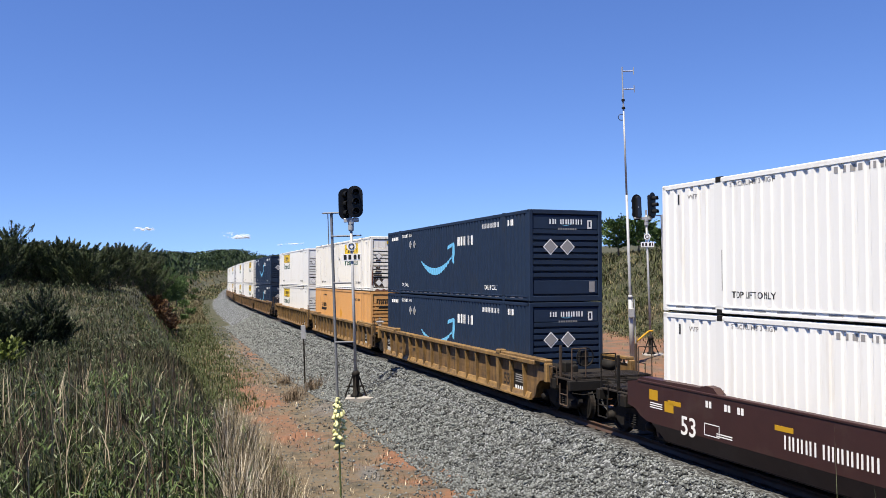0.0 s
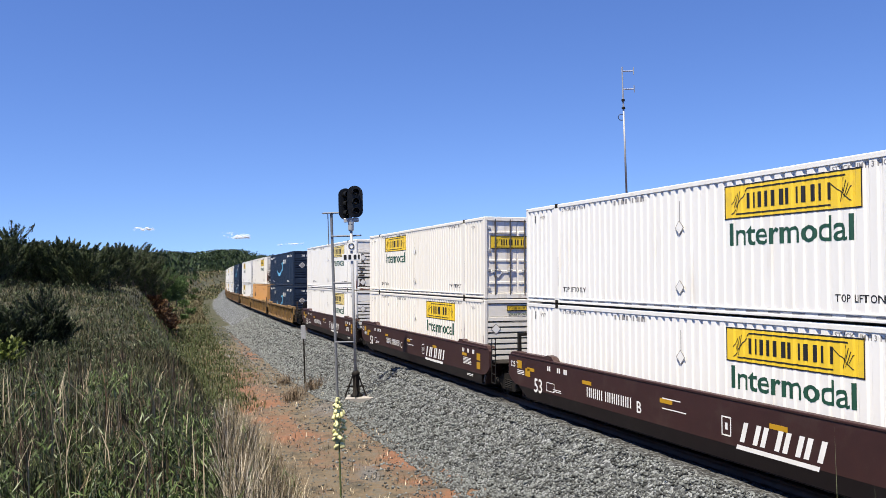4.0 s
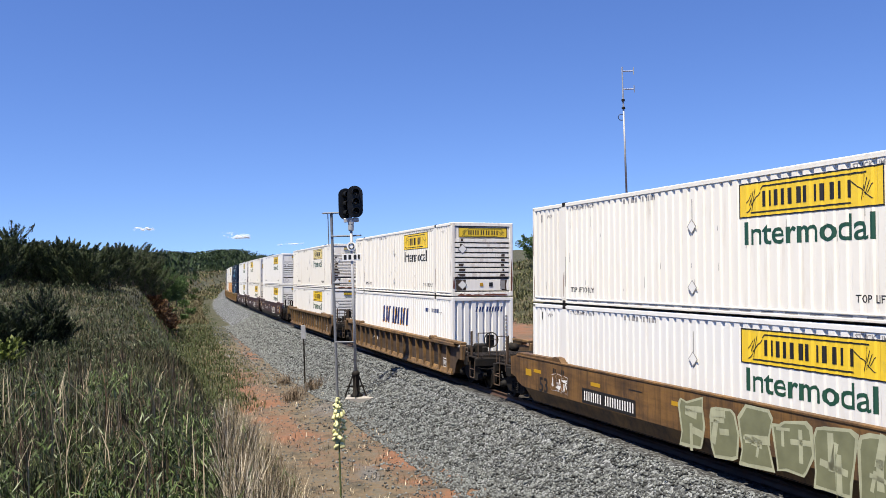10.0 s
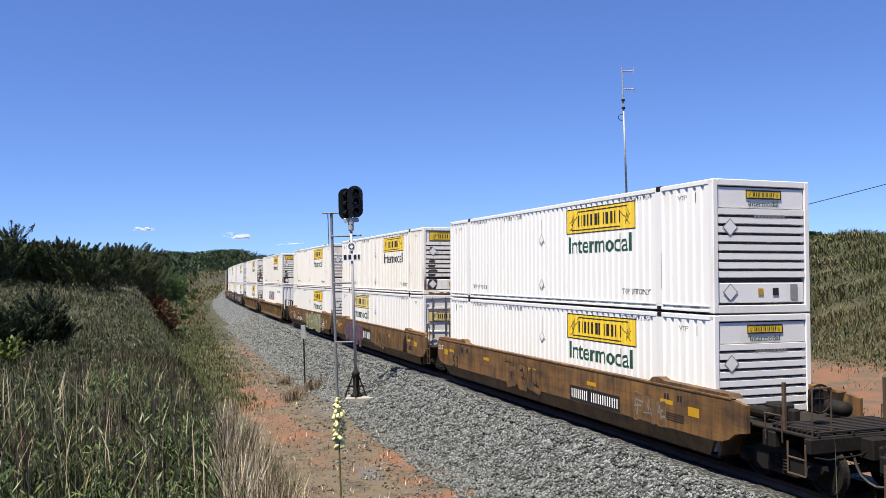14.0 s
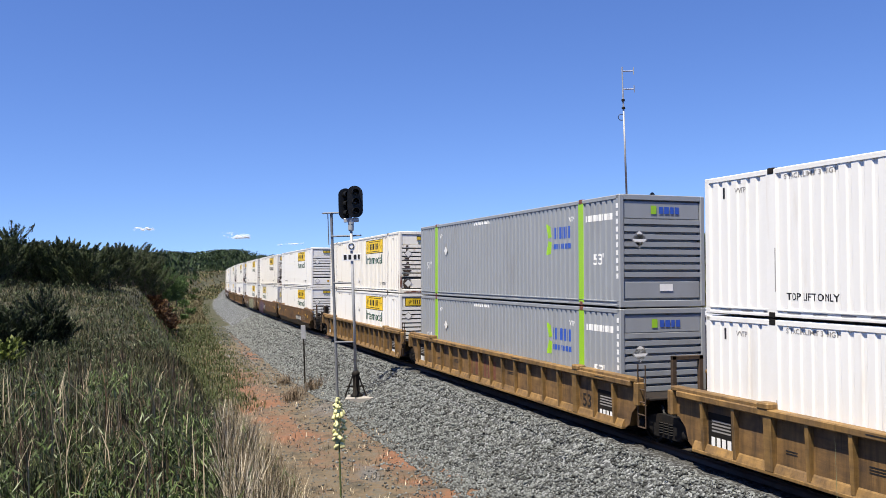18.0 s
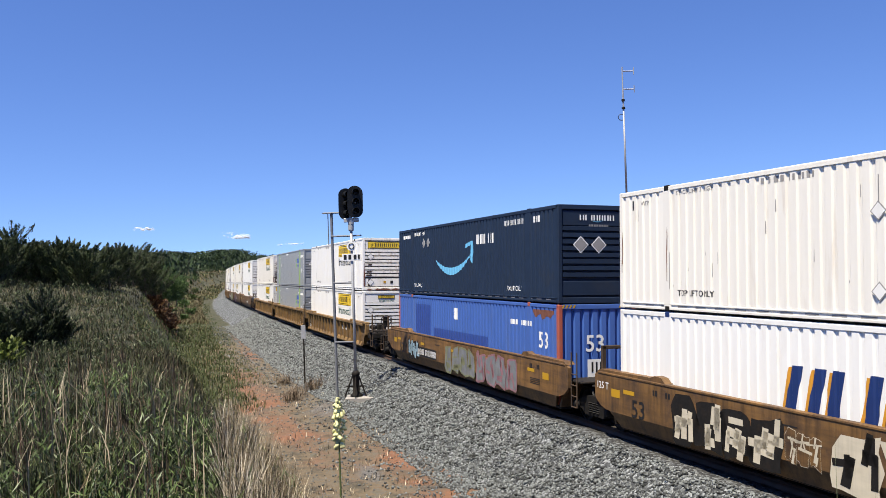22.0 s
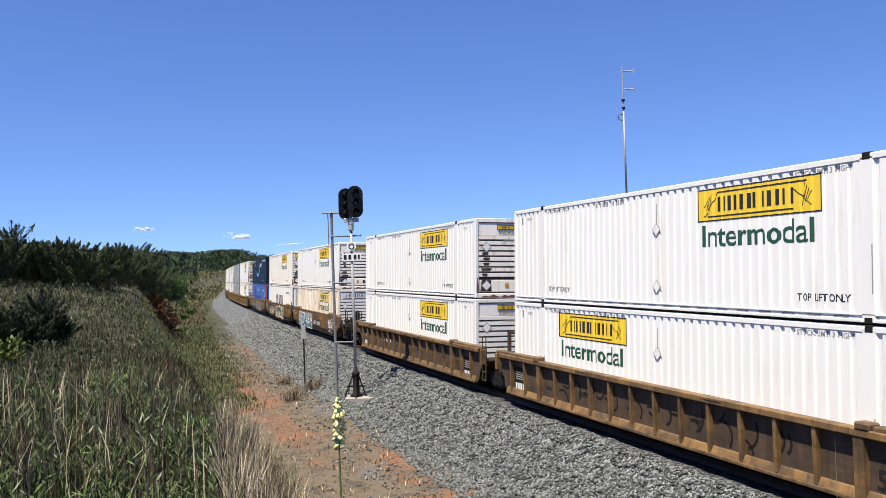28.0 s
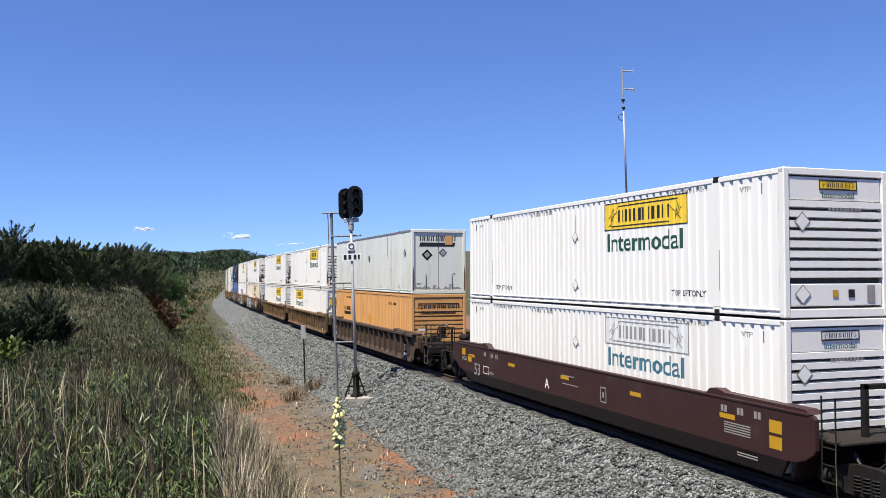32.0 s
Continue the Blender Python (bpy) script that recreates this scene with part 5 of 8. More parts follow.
def grey_box():
    c = build_container("shipping_container", "grey ribbed container with lime green stripes", "grey", "N", stripe="lime", casting="rustmark")
    lg = mark(c, "name_block", NEAR, (-4.85, YS, 2.05), paired_bars([0.22, 0.25, 0.2, 0.22], 0.34, 0.07, 0.06), M["logoblue"], "bright blue bars")
    mark(c, "small_marking", NEAR, (-4.85, YS, 1.66), bars([0.1, 0.12, 0.12, 0.05, 0.1, 0.1, 0.05, 0.1, 0.1], 0.15, 0.035), M["logoblue"])
    mark(c, "leaf_marking", NEAR, (-4.05, YS, 1.85), [[(-0.05, 0.05), (0.2, 0.1), (0.16, 0.42), (-0.12, 0.5)], [(-0.12, -0.42), (0.18, -0.40), (0.2, -0.05), (-0.05, 0.0)]], M["lime"], "lime green leaf shapes")
    words(c, "size_lettering", NEAR, (-7.0, YS, 1.25), "53'", 0.3, M["markwhite"], 0.55)
    words(c, "size_lettering", NEAR, (7.0, YS, 1.25), "53'", 0.3, M["markwhite"], 0.5)
    mark(c, "number_marking", NEAR, (-7.0, YS, 2.35), bars([0.1] * 10, 0.17, 0.04), M["markwhite"])
    mark(c, "number_marking", NEAR, (1.2, YS, 2.68), bars([0.08] * 14, 0.1, 0.03), M["markwhite"])
    words(c, "small_lettering", NEAR, (-5.5, YS, 2.4), "WTP", 0.15, M["markwhite"], 0.3)
    words(c, "small_lettering", NEAR, (5.5, YS, 2.4), "WTP", 0.15, M["markwhite"], 0.3)
    mark(c, "number_marking", NEAR, (-7.97, YS + 0.002, 1.7), [[(b, a) for a, b in p] for p in bars([0.13] * 10, 0.1, 0.07)], M["markwhite"])
    placard(c, NEAR, (4.9, YS, 1.8), 0.22)
    placard(c, REAR, (XE, 0.7, 1.75), 0.26)
    mark(c, "notice", REAR, (XE, -0.1, 0.5), [quad(-0.2, 0.2, -0.09, 0.09)], M["markwhite"])
    mark(c, "name_block", REAR, (XE, -0.2, 2.5), scaled(bars([0.26, 0.30, 0.22, 0.26], 0.18, 0.06), 0.5), M["logoblue"])
    mark(c, "leaf_marking", REAR, (XE, 0.3, 2.5), [quad(-0.05, 0.12, -0.1, 0.12)], M["lime"])
    return c


def blue_box():
    c = build_container("shipping_container", "faded blue ribbed container with red corner posts", "blue", "V", post_paint="red", casting="red")
    mark(c, "paint_patch", NEAR, (4.6, YS, 1.9), [quad(-1.0, 1.0, -0.62, 0.62)], M["deepblue"], "darker blue repainted patch")
    mark(c, "paint_patch", NEAR, (0.2, YS, 1.05), [quad(-2.9, 2.9, -0.55, 0.55)], M["deepblue"], "darker blue repainted patch")
    mark(c, "notice", NEAR, (0.55, YS, 2.28), [quad(-0.24, 0.24, -0.22, 0.22)], M["markwhite"], "white notice")
    words(c, "size_lettering", NEAR, (-7.05, YS, 1.8), "53", 0.5, M["markwhite"], 0.62)
    n = mark(c, "notice", NEAR, (-7.05, YS, 0.95), [quad(-0.33, 0.33, -0.3, 0.3)], M["markwhite"], "white notice")
    mark(n, "notice_print", NEAR, (-7.05, YS + 0.004, 1.05), bars([0.06, 0.06, 0.06], 0.3, 0.08), M["black"])
    mark(c, "rust_patch", NEAR, (-7.0, YS, 2.55), [[(-0.7, 0.12), (-0.5, -0.08), (-0.2, 0.02), (0.0, -0.14), (0.3, -0.02), (0.5, -0.1), (0.75, 0.1), (0.7, 0.16), (-0.7, 0.16)]], M["rustmark"], "rusted dent under the roof rail")
    mark(c, "number_marking", NEAR, (-4.9, YS, 2.25), bars([0.1] * 4, 0.16, 0.04) + [[(a + 0.95, b) for a, b in p] for p in bars([0.08] * 6, 0.16, 0.05)], M["markwhite"])
    words(c, "size_lettering", REAR, (XE, 0.1, 1.75), "53", 0.5, M["markwhite"], 0.6)
    n = mark(c, "notice", REAR, (XE, 0.05, 1.0), [quad(-0.3, 0.3, -0.28, 0.28)], M["markwhite"], "white notice")
    mark(n, "notice_print", REAR, (XE - 0.004, 0.05, 1.05), bars([0.06, 0.06, 0.06], 0.3, 0.08), M["black"])
    for q in (1, -1):
        mark(c, "hazard_strip", REAR, (-HL - 0.003, q * 0.95, CH - 0.06), [quad(-0.25 + 0.12 * k, -0.19 + 0.12 * k, -0.05, 0.05, 0.05) for k in range(4)], M["reflect"], "yellow hazard stripes")
    return c


def pup_sign(c, side, centre, w, h):
    """Dark bars over a dark band, in place of a carrier's name."""
    k = mark(c, "name_block", side, Vector(centre) + side[1] * h * 0.28, paired_bars([q * w / 5.0 for q in (0.48, 0.48, 0.5, 0.52, 0.42, 0.2, 0.52, 0.45, 0.48)], h * 0.48, 0.14 * w / 5.0, 0.1 * w / 5.0, 0.02), M["black"], "black bars over a black band")
    mark(k, "name_band", side, Vector(centre) - side[1] * h * 0.25, [quad(-w / 2, w / 2 - 0.08, -h * 0.2, h * 0.16, 0.06)], M["black"])
    return k


def van_box():
    c = build_container("shipping_container", "grey-white smooth panelled container with black bars", "panel", "P", style="panel", casting="rustmark")
    SMOOTH_SIDE[0] = True
    pup_sign(c, NEAR, (3.9, YS, 2.35), 1.75, 0.5)
    for x, z, m_ in ((-0.3, 1.75, "iron"), (-7.0, 1.85, "iron")):
        k = mark(c, "placard_holder", NEAR, (x, YS, z), [diamond(0.2)], M[m_], "dark diamond placard")
        mark(k, "placard_plate", NEAR, (x, YS + 0.004, z), [diamond(0.13)], M["placard"])
    for x in (4.6, 3.7, -4.5, -5.3, 7.0):
        for z in (1.2, 2.0):
            mark(c, "rivet_plate", NEAR, (x, YS, z), [[(0.07 * math.cos(t), 0.07 * math.sin(t)) for t in (0, 1.05, 2.1, 3.14, 4.2, 5.24)]], M["white"])
    for a, b in ((-7.92, -6.20), (-5.92, 5.92), (6.20, 7.92)):
        n = max(1, round((b - a) / 1.21))
        mark(c, "panel_seam", NEAR, (0, YS, 0), [quad(-(a + (b - a) * k / n) - 0.008, -(a + (b - a) * k / n) + 0.008, 0.18, CH - 0.13) for k in range(1, n)] or [quad(-a - 0.01, -a, 0.18, CH - 0.13)], M["markgrey"], "grey panel seams")
    rr = random.Random(30)
    smear = []
    for _ in range(60):
        x0, h, w = rr.uniform(-7.8, 7.8), rr.uniform(0.05, 0.5) ** 1.5, rr.uniform(0.01, 0.05)
        smear.append([(x0, 0.18), (x0 + w, 0.18), (x0 + w * 0.6, 0.18 + h), (x0 + w * 0.3, 0.18 + h)])
    mark(c, "grime_streaks", NEAR, (0, YS + 0.001, 0), smear, M["markgrey"], "grey grime streaks along the foot")
    for x0 in (-6.06, 6.06):
        mark(c, "rust_streak", NEAR, (x0, CW + 0.003, 0.2), [[(-0.08, 0), (0.07, 0), (0.05, 0.12), (0.01, 0.32), (-0.03, 0.16), (-0.07, 0.1)]], M["rustmark"], "rust on the lifting post")
    mark(c, "number_marking", NEAR, (-4.0, YS, 2.3), [[(b, a) for a, b in p] for p in bars([0.1] * 7, 0.09, 0.06)], M["markgrey"])
    pup_sign(c, REAR, (-HL + 0.045, 0.05, 2.35), 1.75, 0.5)
    mark(c, "paint_patch", REAR, (-HL + 0.04, -0.48, 2.42), [quad(-0.18, 0.18, -0.2, 0.2)], M["orange"], "orange square patch")
    for y, z in ((0.55, 1.75), (-0.2, 1.85)):
        k = mark(c, "placard_holder", REAR, (-HL + 0.045, y, z), [diamond(0.26 if y > 0 else 0.2)], M["iron"], "dark diamond placard")
        mark(k, "placard_plate", REAR, (-HL + 0.04, y, z), [diamond(0.15)], M["placard"])
    for y, z, w in ((0.95, 0.45, 0.2), (0.2, 0.35, 0.16), (-0.6, 0.4, 0.22), (-0.75, 0.9, 0.1)):
        mark(c, "notice", REAR, (-HL + 0.045, y, z), bars([w], 0.06, 0.1), M["markgrey"])
    low = [(-1.1 + 0.11 * i, rr.uniform(0.0, 0.22)) for i in range(21)]
    mark(c, "grime_band", REAR, (-HL + 0.044, 0.0, 0.2), [[(-1.1, 0.0), (1.1, 0.0)] + low[::-1]], M["markgrey"], "grey grime along the foot of the doors")
    for y in (-1.22, 1.22):
        mark(c, "rust_streak", REAR, (-HL - 0.003, y, 0.75), [[(-0.03, -0.6), (0.04, -0.62), (0.045, 0.2), (0.0, 0.55), (-0.03, 0.1)]], M["rustmark"], "rust streak on the corner post")
    SMOOTH_SIDE[0] = False
    return c


def orange_box():
    c = build_container("shipping_container", "orange ribbed container with black bars", "orange", "N", casting="orange")
    pup_sign(c, NEAR, (5.0, YS, 1.72), 1.7, 0.5)
    mark(c, "rust_patch", NEAR, (-0.4, YS, 1.45), [diamond(0.36)], M["markorange"], "orange diamond where a placard was")
    mark(c, "number_marking", NEAR, (4.6, YS, 2.5), bars([0.08] * 9, 0.1, 0.04), M["black"])
    mark(c, "number_marking", NEAR, (-4.8, YS, 2.4), bars([0.08] * 10, 0.12, 0.05), M["black"])
    mark(c, "rod_mark", NEAR, (1.0, YS, 1.9), [quad(-0.02, 0.02, -0.45, 0.45), quad(0.2, 0.24, -0.6, 0.45)], M["rustmark"])
    p = mark(c, "name_panel", REAR, (XE, 0.0, 2.2), border(1.95, 0.6, 0.05), M["iron"])
    pup_sign(c, REAR, (XE - 0.004, 0.0, 2.2), 1.75, 0.46)
    placard(c, REAR, (XE, 0.8, 1.3), 0.26)
    mark(c, "notice", REAR, (XE, -0.2, 1.55), [quad(-0.2, 0.2, -0.05, 0.05)], M["markwhite"])
    return c


# ---------------------------------------------------------------- markings of the cars
def spray(car, y, x0, x1, z0, z1, fill, line, seed, n=5):
    """Spray-painted letters as plain bulging shapes with a pale outline."""
    r = random.Random(seed)
    outer, inner, cut = [], [], []
    w = (x1 - x0) / n
    for i in range(n):
        a = x0 + (i + 0.5) * w
        ring, core = [], []
        m = 11
        for k in range(m):
            t = 6.2832 * k / m
            q = r.uniform(0.72, 1.15)
            px = abs(math.cos(t)) ** 0.4 * math.copysign(1, math.cos(t)) * w * 0.52 * q
            pz = abs(math.sin(t)) ** 0.4 * math.copysign(1, math.sin(t)) * (z1 - z0) * 0.5 * q
            sh = r.uniform(0.955, 0.975) if fill == "ochre" else r.uniform(0.84, 0.92)
            ring.append((-(a) + px, pz))
            core.append((-(a) + px * sh, pz * sh))
        outer.append(ring)
        inner.append(core)
        for _ in range(4):
            bx, bz = r.uniform(-0.25, 0.25) * w, r.uniform(-0.28, 0.28) * (z1 - z0)
            ln, an, th = r.uniform(0.12, 0.3) * (z1 - z0), r.choice((0.1, 1.35, 1.6, 1.9, 3.0)), r.uniform(0.03, 0.085) * (0.4 if fill == "ochre" else 1.0)
            dx, dz = math.cos(an) * ln, math.sin(an) * ln
            nx, nz = -math.sin(an) * th, math.cos(an) * th
            cut.append([(-a + bx - dx - nx, bz - dz - nz), (-a + bx + dx - nx, bz + dz - nz), (-a + bx + dx + nx, bz + dz + nz), (-a + bx - dx + nx, bz - dz + nz)])
    zc = (z0 + z1) / 2
    g = mark(car, "spray_painting", NEAR, (0, y, zc), outer, M[line], "spray-painted bulging letter shapes")
    mark(g, "paint_fill", NEAR, (0, y + 0.002, zc), inner, M[fill])
    mark(g, "paint_line", NEAR, (0, y + 0.004, zc), cut, M[line])


def block_paint(car, y, x0, x1, z0, z1, fill, line, seed, n=4):
    """Spray-painted shards on a ragged patch of a second colour."""
    r = random.Random(seed)
    w, h, zc = (x1 - x0) / n, z1 - z0, (z0 + z1) / 2
    patch, core = [], []
    for i in range(n):
        a = -(x0 + (i + 0.5) * w)
        ring = []
        for k in range(13):
            t, q = 6.2832 * k / 13, r.uniform(0.72, 1.18)
            ring.append((a + abs(math.cos(t)) ** 0.5 * math.copysign(1, math.cos(t)) * w * 0.6 * q, abs(math.sin(t)) ** 0.5 * math.copysign(1, math.sin(t)) * h * 0.48 * min(q, 1.05)))
        patch.append(ring)
        for _ in range(7):
            cx, cz = a + r.uniform(-0.36, 0.36) * w, r.uniform(-0.26, 0.26) * h
            an, ln, th = r.choice((0.05, 1.45, 1.6)) + r.uniform(-0.12, 0.12), r.uniform(0.12, 0.24) * h, r.uniform(0.05, 0.09) * h
            dx, dz, nx, nz = math.cos(an) * ln, math.sin(an) * ln, -math.sin(an) * th, math.cos(an) * th
            core.append([(cx - dx - nx, cz - dz - nz), (cx + dx - nx * 1.3, cz + dz - nz * 1.3), (cx + dx + nx * 0.6, cz + dz + nz * 0.6), (cx - dx + nx, cz - dz + nz)])
    g = mark(car, "spray_painting", NEAR, (0, y, zc), patch, M[line], "spray-painted shards of pale and dark paint")
    mark(g, "paint_fill", NEAR, (0, y + 0.003, zc), core, M[fill])


def scrawl(car, y, x0, x1, z0, z1, seed, n=16):
    """Thin worn black spray strokes over the bays of a ribbed side."""
    r = random.Random(seed)
    polys = []
    for i in range(n):
        cx, cz = -(x0 + (x1 - x0) * (i + r.random()) / n), r.uniform(-0.12, 0.12)
        an, ln = r.choice((0.3, 1.2, 1.57, 1.9, 2.7)), r.uniform(0.18, 0.36)
        pts = [(cx + math.cos(an + 0.5 * t) * ln * t, cz + math.sin(an + 0.5 * t) * ln * t) for t in (-1, -0.5, 0, 0.5, 1)]
        for (p, q), (u, v) in zip(pts[:-1], pts[1:]):
            d = math.hypot(u - p, v - q)
            nx, nz = -(v - q) / d * 0.03, (u - p) / d * 0.03
            polys.append([(p - nx, q - nz), (u - nx, v - nz), (u + nx, v + nz), (p + nx, q + nz)])
    mark(car, "spray_strokes", NEAR, (0, y, (z0 + z1) / 2), polys, M["iron"], "worn black spray strokes")


def size_mark(car, x, y, z, h, material, text="53"):
    words(car, "size_lettering", NEAR, (x, y, z), text, h, M[material])


def plate(car, x, y, z, w, h, ground="black", ink="markwhite"):
    p = mark(car, "number_board", NEAR, (x, y, z), [quad(-w / 2, w / 2, -h / 2, h / 2)], M[ground], "black board with white bars")
    mark(p, "number_marking", NEAR, (x - 0.55, y + 0.004, z), strokes(6, h * 0.62, 0.17, 0.05, 0.06), M[ink])
    mark(p, "number_marking", NEAR, (x + 0.75, y + 0.004, z), strokes(4, h * 0.62, 0.17, 0.05, 0.06), M[ink])


def small_print(car, y, spots, ink="markwhite"):
    polys = []
    for x, z, w, n in spots:
        for k in range(n):
            polys.append(quad(-x - w / 2, -x + w / 2, z - 0.05 * k - 0.02, z - 0.05 * k + 0.005))
    mark(car, "small_print", NEAR, (0, y, 0), polys, M[ink])
# ---------------------------------------------------------------- the train
RAKE = []           # (thing, offset along the line of the container's middle at the start, height)
OFF = {"w00": 51.74, "or1": 32.24, "nv1": 12.69, "w0": -10.58, "u2": -30.05, "c6": -49.65, "d6": -72.86, "a": -96.12, "u10": -119.47, "u12": -139.05, "k14": -158.59, "m16": -181.9, "gr": -201.36, "j20": -220.93, "nv2": -244.23, "j23": -263.69, "k25": -283.2, "w27": -306.54, "k28": -326.07, "or2": -345.59, "j32": -368.9}
OFF["nv0"] = OFF["w00"] + 23.3
OFF["e1"] = OFF["nv0"] + 19.5
OFF["e2"] = OFF["e1"] + 19.5
OFF["e3"] = OFF["e2"] + 23.3
OFF["e4"] = OFF["e3"] + 19.5
LOW, HIGH = 0.335, 0.335 + 2.896 + 0.035


def unit(key, car, lower, upper):
    mid = OFF[key] + HL
    RAKE.append((car, mid, 0.0))
    RAKE.append((lower, mid, LOW))
    RAKE.append((upper, mid, HIGH))


RIB = {"yellow_brown": "yellow-brown ribbed steel well car with double-stacked containers", "brown_old": "weathered brown ribbed steel well car with double-stacked containers", "brown_dark": "grimy dark brown ribbed well car with double-stacked containers"}
SMO = {"ochre": "ochre-brown smooth-sided well car with spray paint", "maroon": "dark maroon smooth-sided well car with white markings"}
YR, YP = 1.379, 1.494


def ribbed_car(paint, front, back, marks=()):
    car = build_car("well_car", RIB[paint], "ribbed", paint, front, back, "cars of the train")
    for kind, x, z in marks:
        if kind == "53":
            size_mark(car, x, YR, z, 0.36, "black")
        elif kind == "board":
            k = mark(car, "data_board", NEAR, (x, YR, z), [quad(-0.42, 0.42, -0.38, 0.38)], M["iron"], "black data board with white print")
            mark(k, "board_print", NEAR, (x, YR + 0.004, z), [quad(-0.3, 0.3, 0.2 - 0.07 * i, 0.235 - 0.07 * i) for i in range(4)], M["markgrey"])
            mark(k, "number_marking", NEAR, (x, YR + 0.004, z - 0.22), bars([0.12] * 4, 0.2, 0.05), M["markwhite"])
        elif kind == "name":
            mark(car, "name_block", NEAR, (x, YR, z), paired_bars([0.5, 0.5, 0.5], 0.36, 0.12, 0.08), M["fadedwhite"], "worn white bars")
        elif kind == "redname":
            mark(car, "name_block", NEAR, (x, YR, z), paired_bars([0.7, 0.7, 0.7], 0.6, 0.2, 0.12), M["rustmark"], "worn red-brown bars")
        elif kind == "number":
            mark(car, "number_marking", NEAR, (x, YR, z), bars([0.1] * 4, 0.17, 0.04) + [[(a + 1.0, b) for a, b in p] for p in bars([0.09] * 6, 0.17, 0.05)], M["markwhite"])
        elif kind == "box":
            mark(car, "stencil_box", NEAR, (x, YR, z), border(0.38, 0.36, 0.03) + bars([0.05, 0.1], 0.16, 0.04), M["markwhite"])
    small_print(car, YR + 0.001, [(-1.5, 0.95, 0.4, 2), (3.5, 0.9, 0.45, 3), (5.5, 0.8, 0.3, 2)], "black")
    small_print(car, 1.538, [(-7.4, 1.46, 0.5, 1), (3.4, 1.46, 0.5, 1), (-2.2, 1.46, 0.6, 1)], "black")
    return car


def maroon_car(letter, front, back, worn=False):
    car = build_car("well_car", SMO["maroon"], "smooth", "maroon", front, back, "cars of the train")
    size_mark(car, 6.9, YP, 0.78, 0.42, "markgrey" if worn else "markwhite")
    if not worn:
        mark(car, "number_marking", NEAR, (3.6, YP, 0.97), strokes(4, 0.26, 0.16, 0.045, 0.05) + [[(a + 1.15, b) for a, b in p] for p in strokes(6, 0.26, 0.16, 0.045, 0.05)], M["markwhite"], "rows of thin white bars")
    size_mark(car, 1.5, YP, 0.92, 0.28, "markwhite", letter)
    if not worn:
        mark(car, "name_block", NEAR, (-3.2, YP, 0.96), paired_bars([0.5, 0.52, 0.46, 0.46], 0.40, 0.13, 0.08, 0.13) + [quad(-1.2, 1.0, -0.36, -0.27, 0.03)], M["markwhite"], "slanted white bars")
    for x in (6.2, 5.6, 5.2, -6.5, -7.0, -7.5):
        mark(car, "number_marking", NEAR, (x, YP, 1.36), bars([0.08, 0.08], 0.14, 0.03), M["markgrey" if worn else "markwhite"])
    for x, z in ((8.2, 1.30), (7.6, 1.10), (-8.0, 1.22), (-8.0, 0.92)):
        mark(car, "reflector", NEAR, (x, YP, z), [quad(-0.17, 0.17, -0.12, 0.12)], M["reflect"], "yellow reflector")
    small_print(car, YP, [(8.1, 1.12, 0.5, 3), (0.2, 1.28, 0.7, 1), (0.1, 1.05, 0.9, 1), (-6.9, 1.1, 0.8, 5), (-7.2, 0.55, 0.6, 2), (5.7, 0.8, 0.5, 2)], "markgrey" if worn else "markwhite")
    mark(car, "stencil_box", NEAR, (-1.7, YP, 1.0), border(0.3, 0.4, 0.03) + bars([0.08], 0.14), M["markgrey" if worn else "markwhite"])
    mark(car, "stencil_box", NEAR, (6.1, YP, 0.83), border(0.5, 0.26, 0.02), M["markwhite"])
    if front == "A":
        words(car, "capacity_lettering", NEAR, (8.55, YP, 1.28), "125 T", 0.18, M["markwhite"])
    return car


def ochre_car(front, back, board, marks=()):
    car = build_car("well_car", SMO["ochre"], "smooth", "ochre", front, back, "cars of the train")
    size_mark(car, 7.0, YP, 0.85, 0.44, "black")
    if board is not None:
        plate(car, board, YP, 0.86, 2.6, 0.40)
    for x in (8.0, -7.6):
        mark(car, "reflector", NEAR, (x, YP, 1.12), [quad(-0.2, 0.2, -0.1, 0.1)], M["reflect"], "yellow reflector")
    for m_ in marks:
        (block_paint if m_[0] == "block" else spray)(car, YP + 0.002, *[v for v in m_ if v != "block"])
    for x in (6.3, 5.8, -6.6, -7.1):
        mark(car, "number_marking", NEAR, (x, YP, 1.34), bars([0.07, 0.07], 0.13, 0.03), M["black"])
    small_print(car, YP, [(-6.9, 0.98, 0.7, 4), (2.1, 1.3, 0.6, 1)], "black")
    if front == "A":
        words(car, "capacity_lettering", NEAR, (8.6, YP, 1.26), "125 T", 0.18, M["markwhite"])
    return car


B53 = [("53", -6.5, 0.78), ("box", -7.45, 0.66)]
ART = [("53", -6.5, 0.72), ("board", 7.5, 0.80), ("board", -7.5, 0.72)]
HB = haul_box


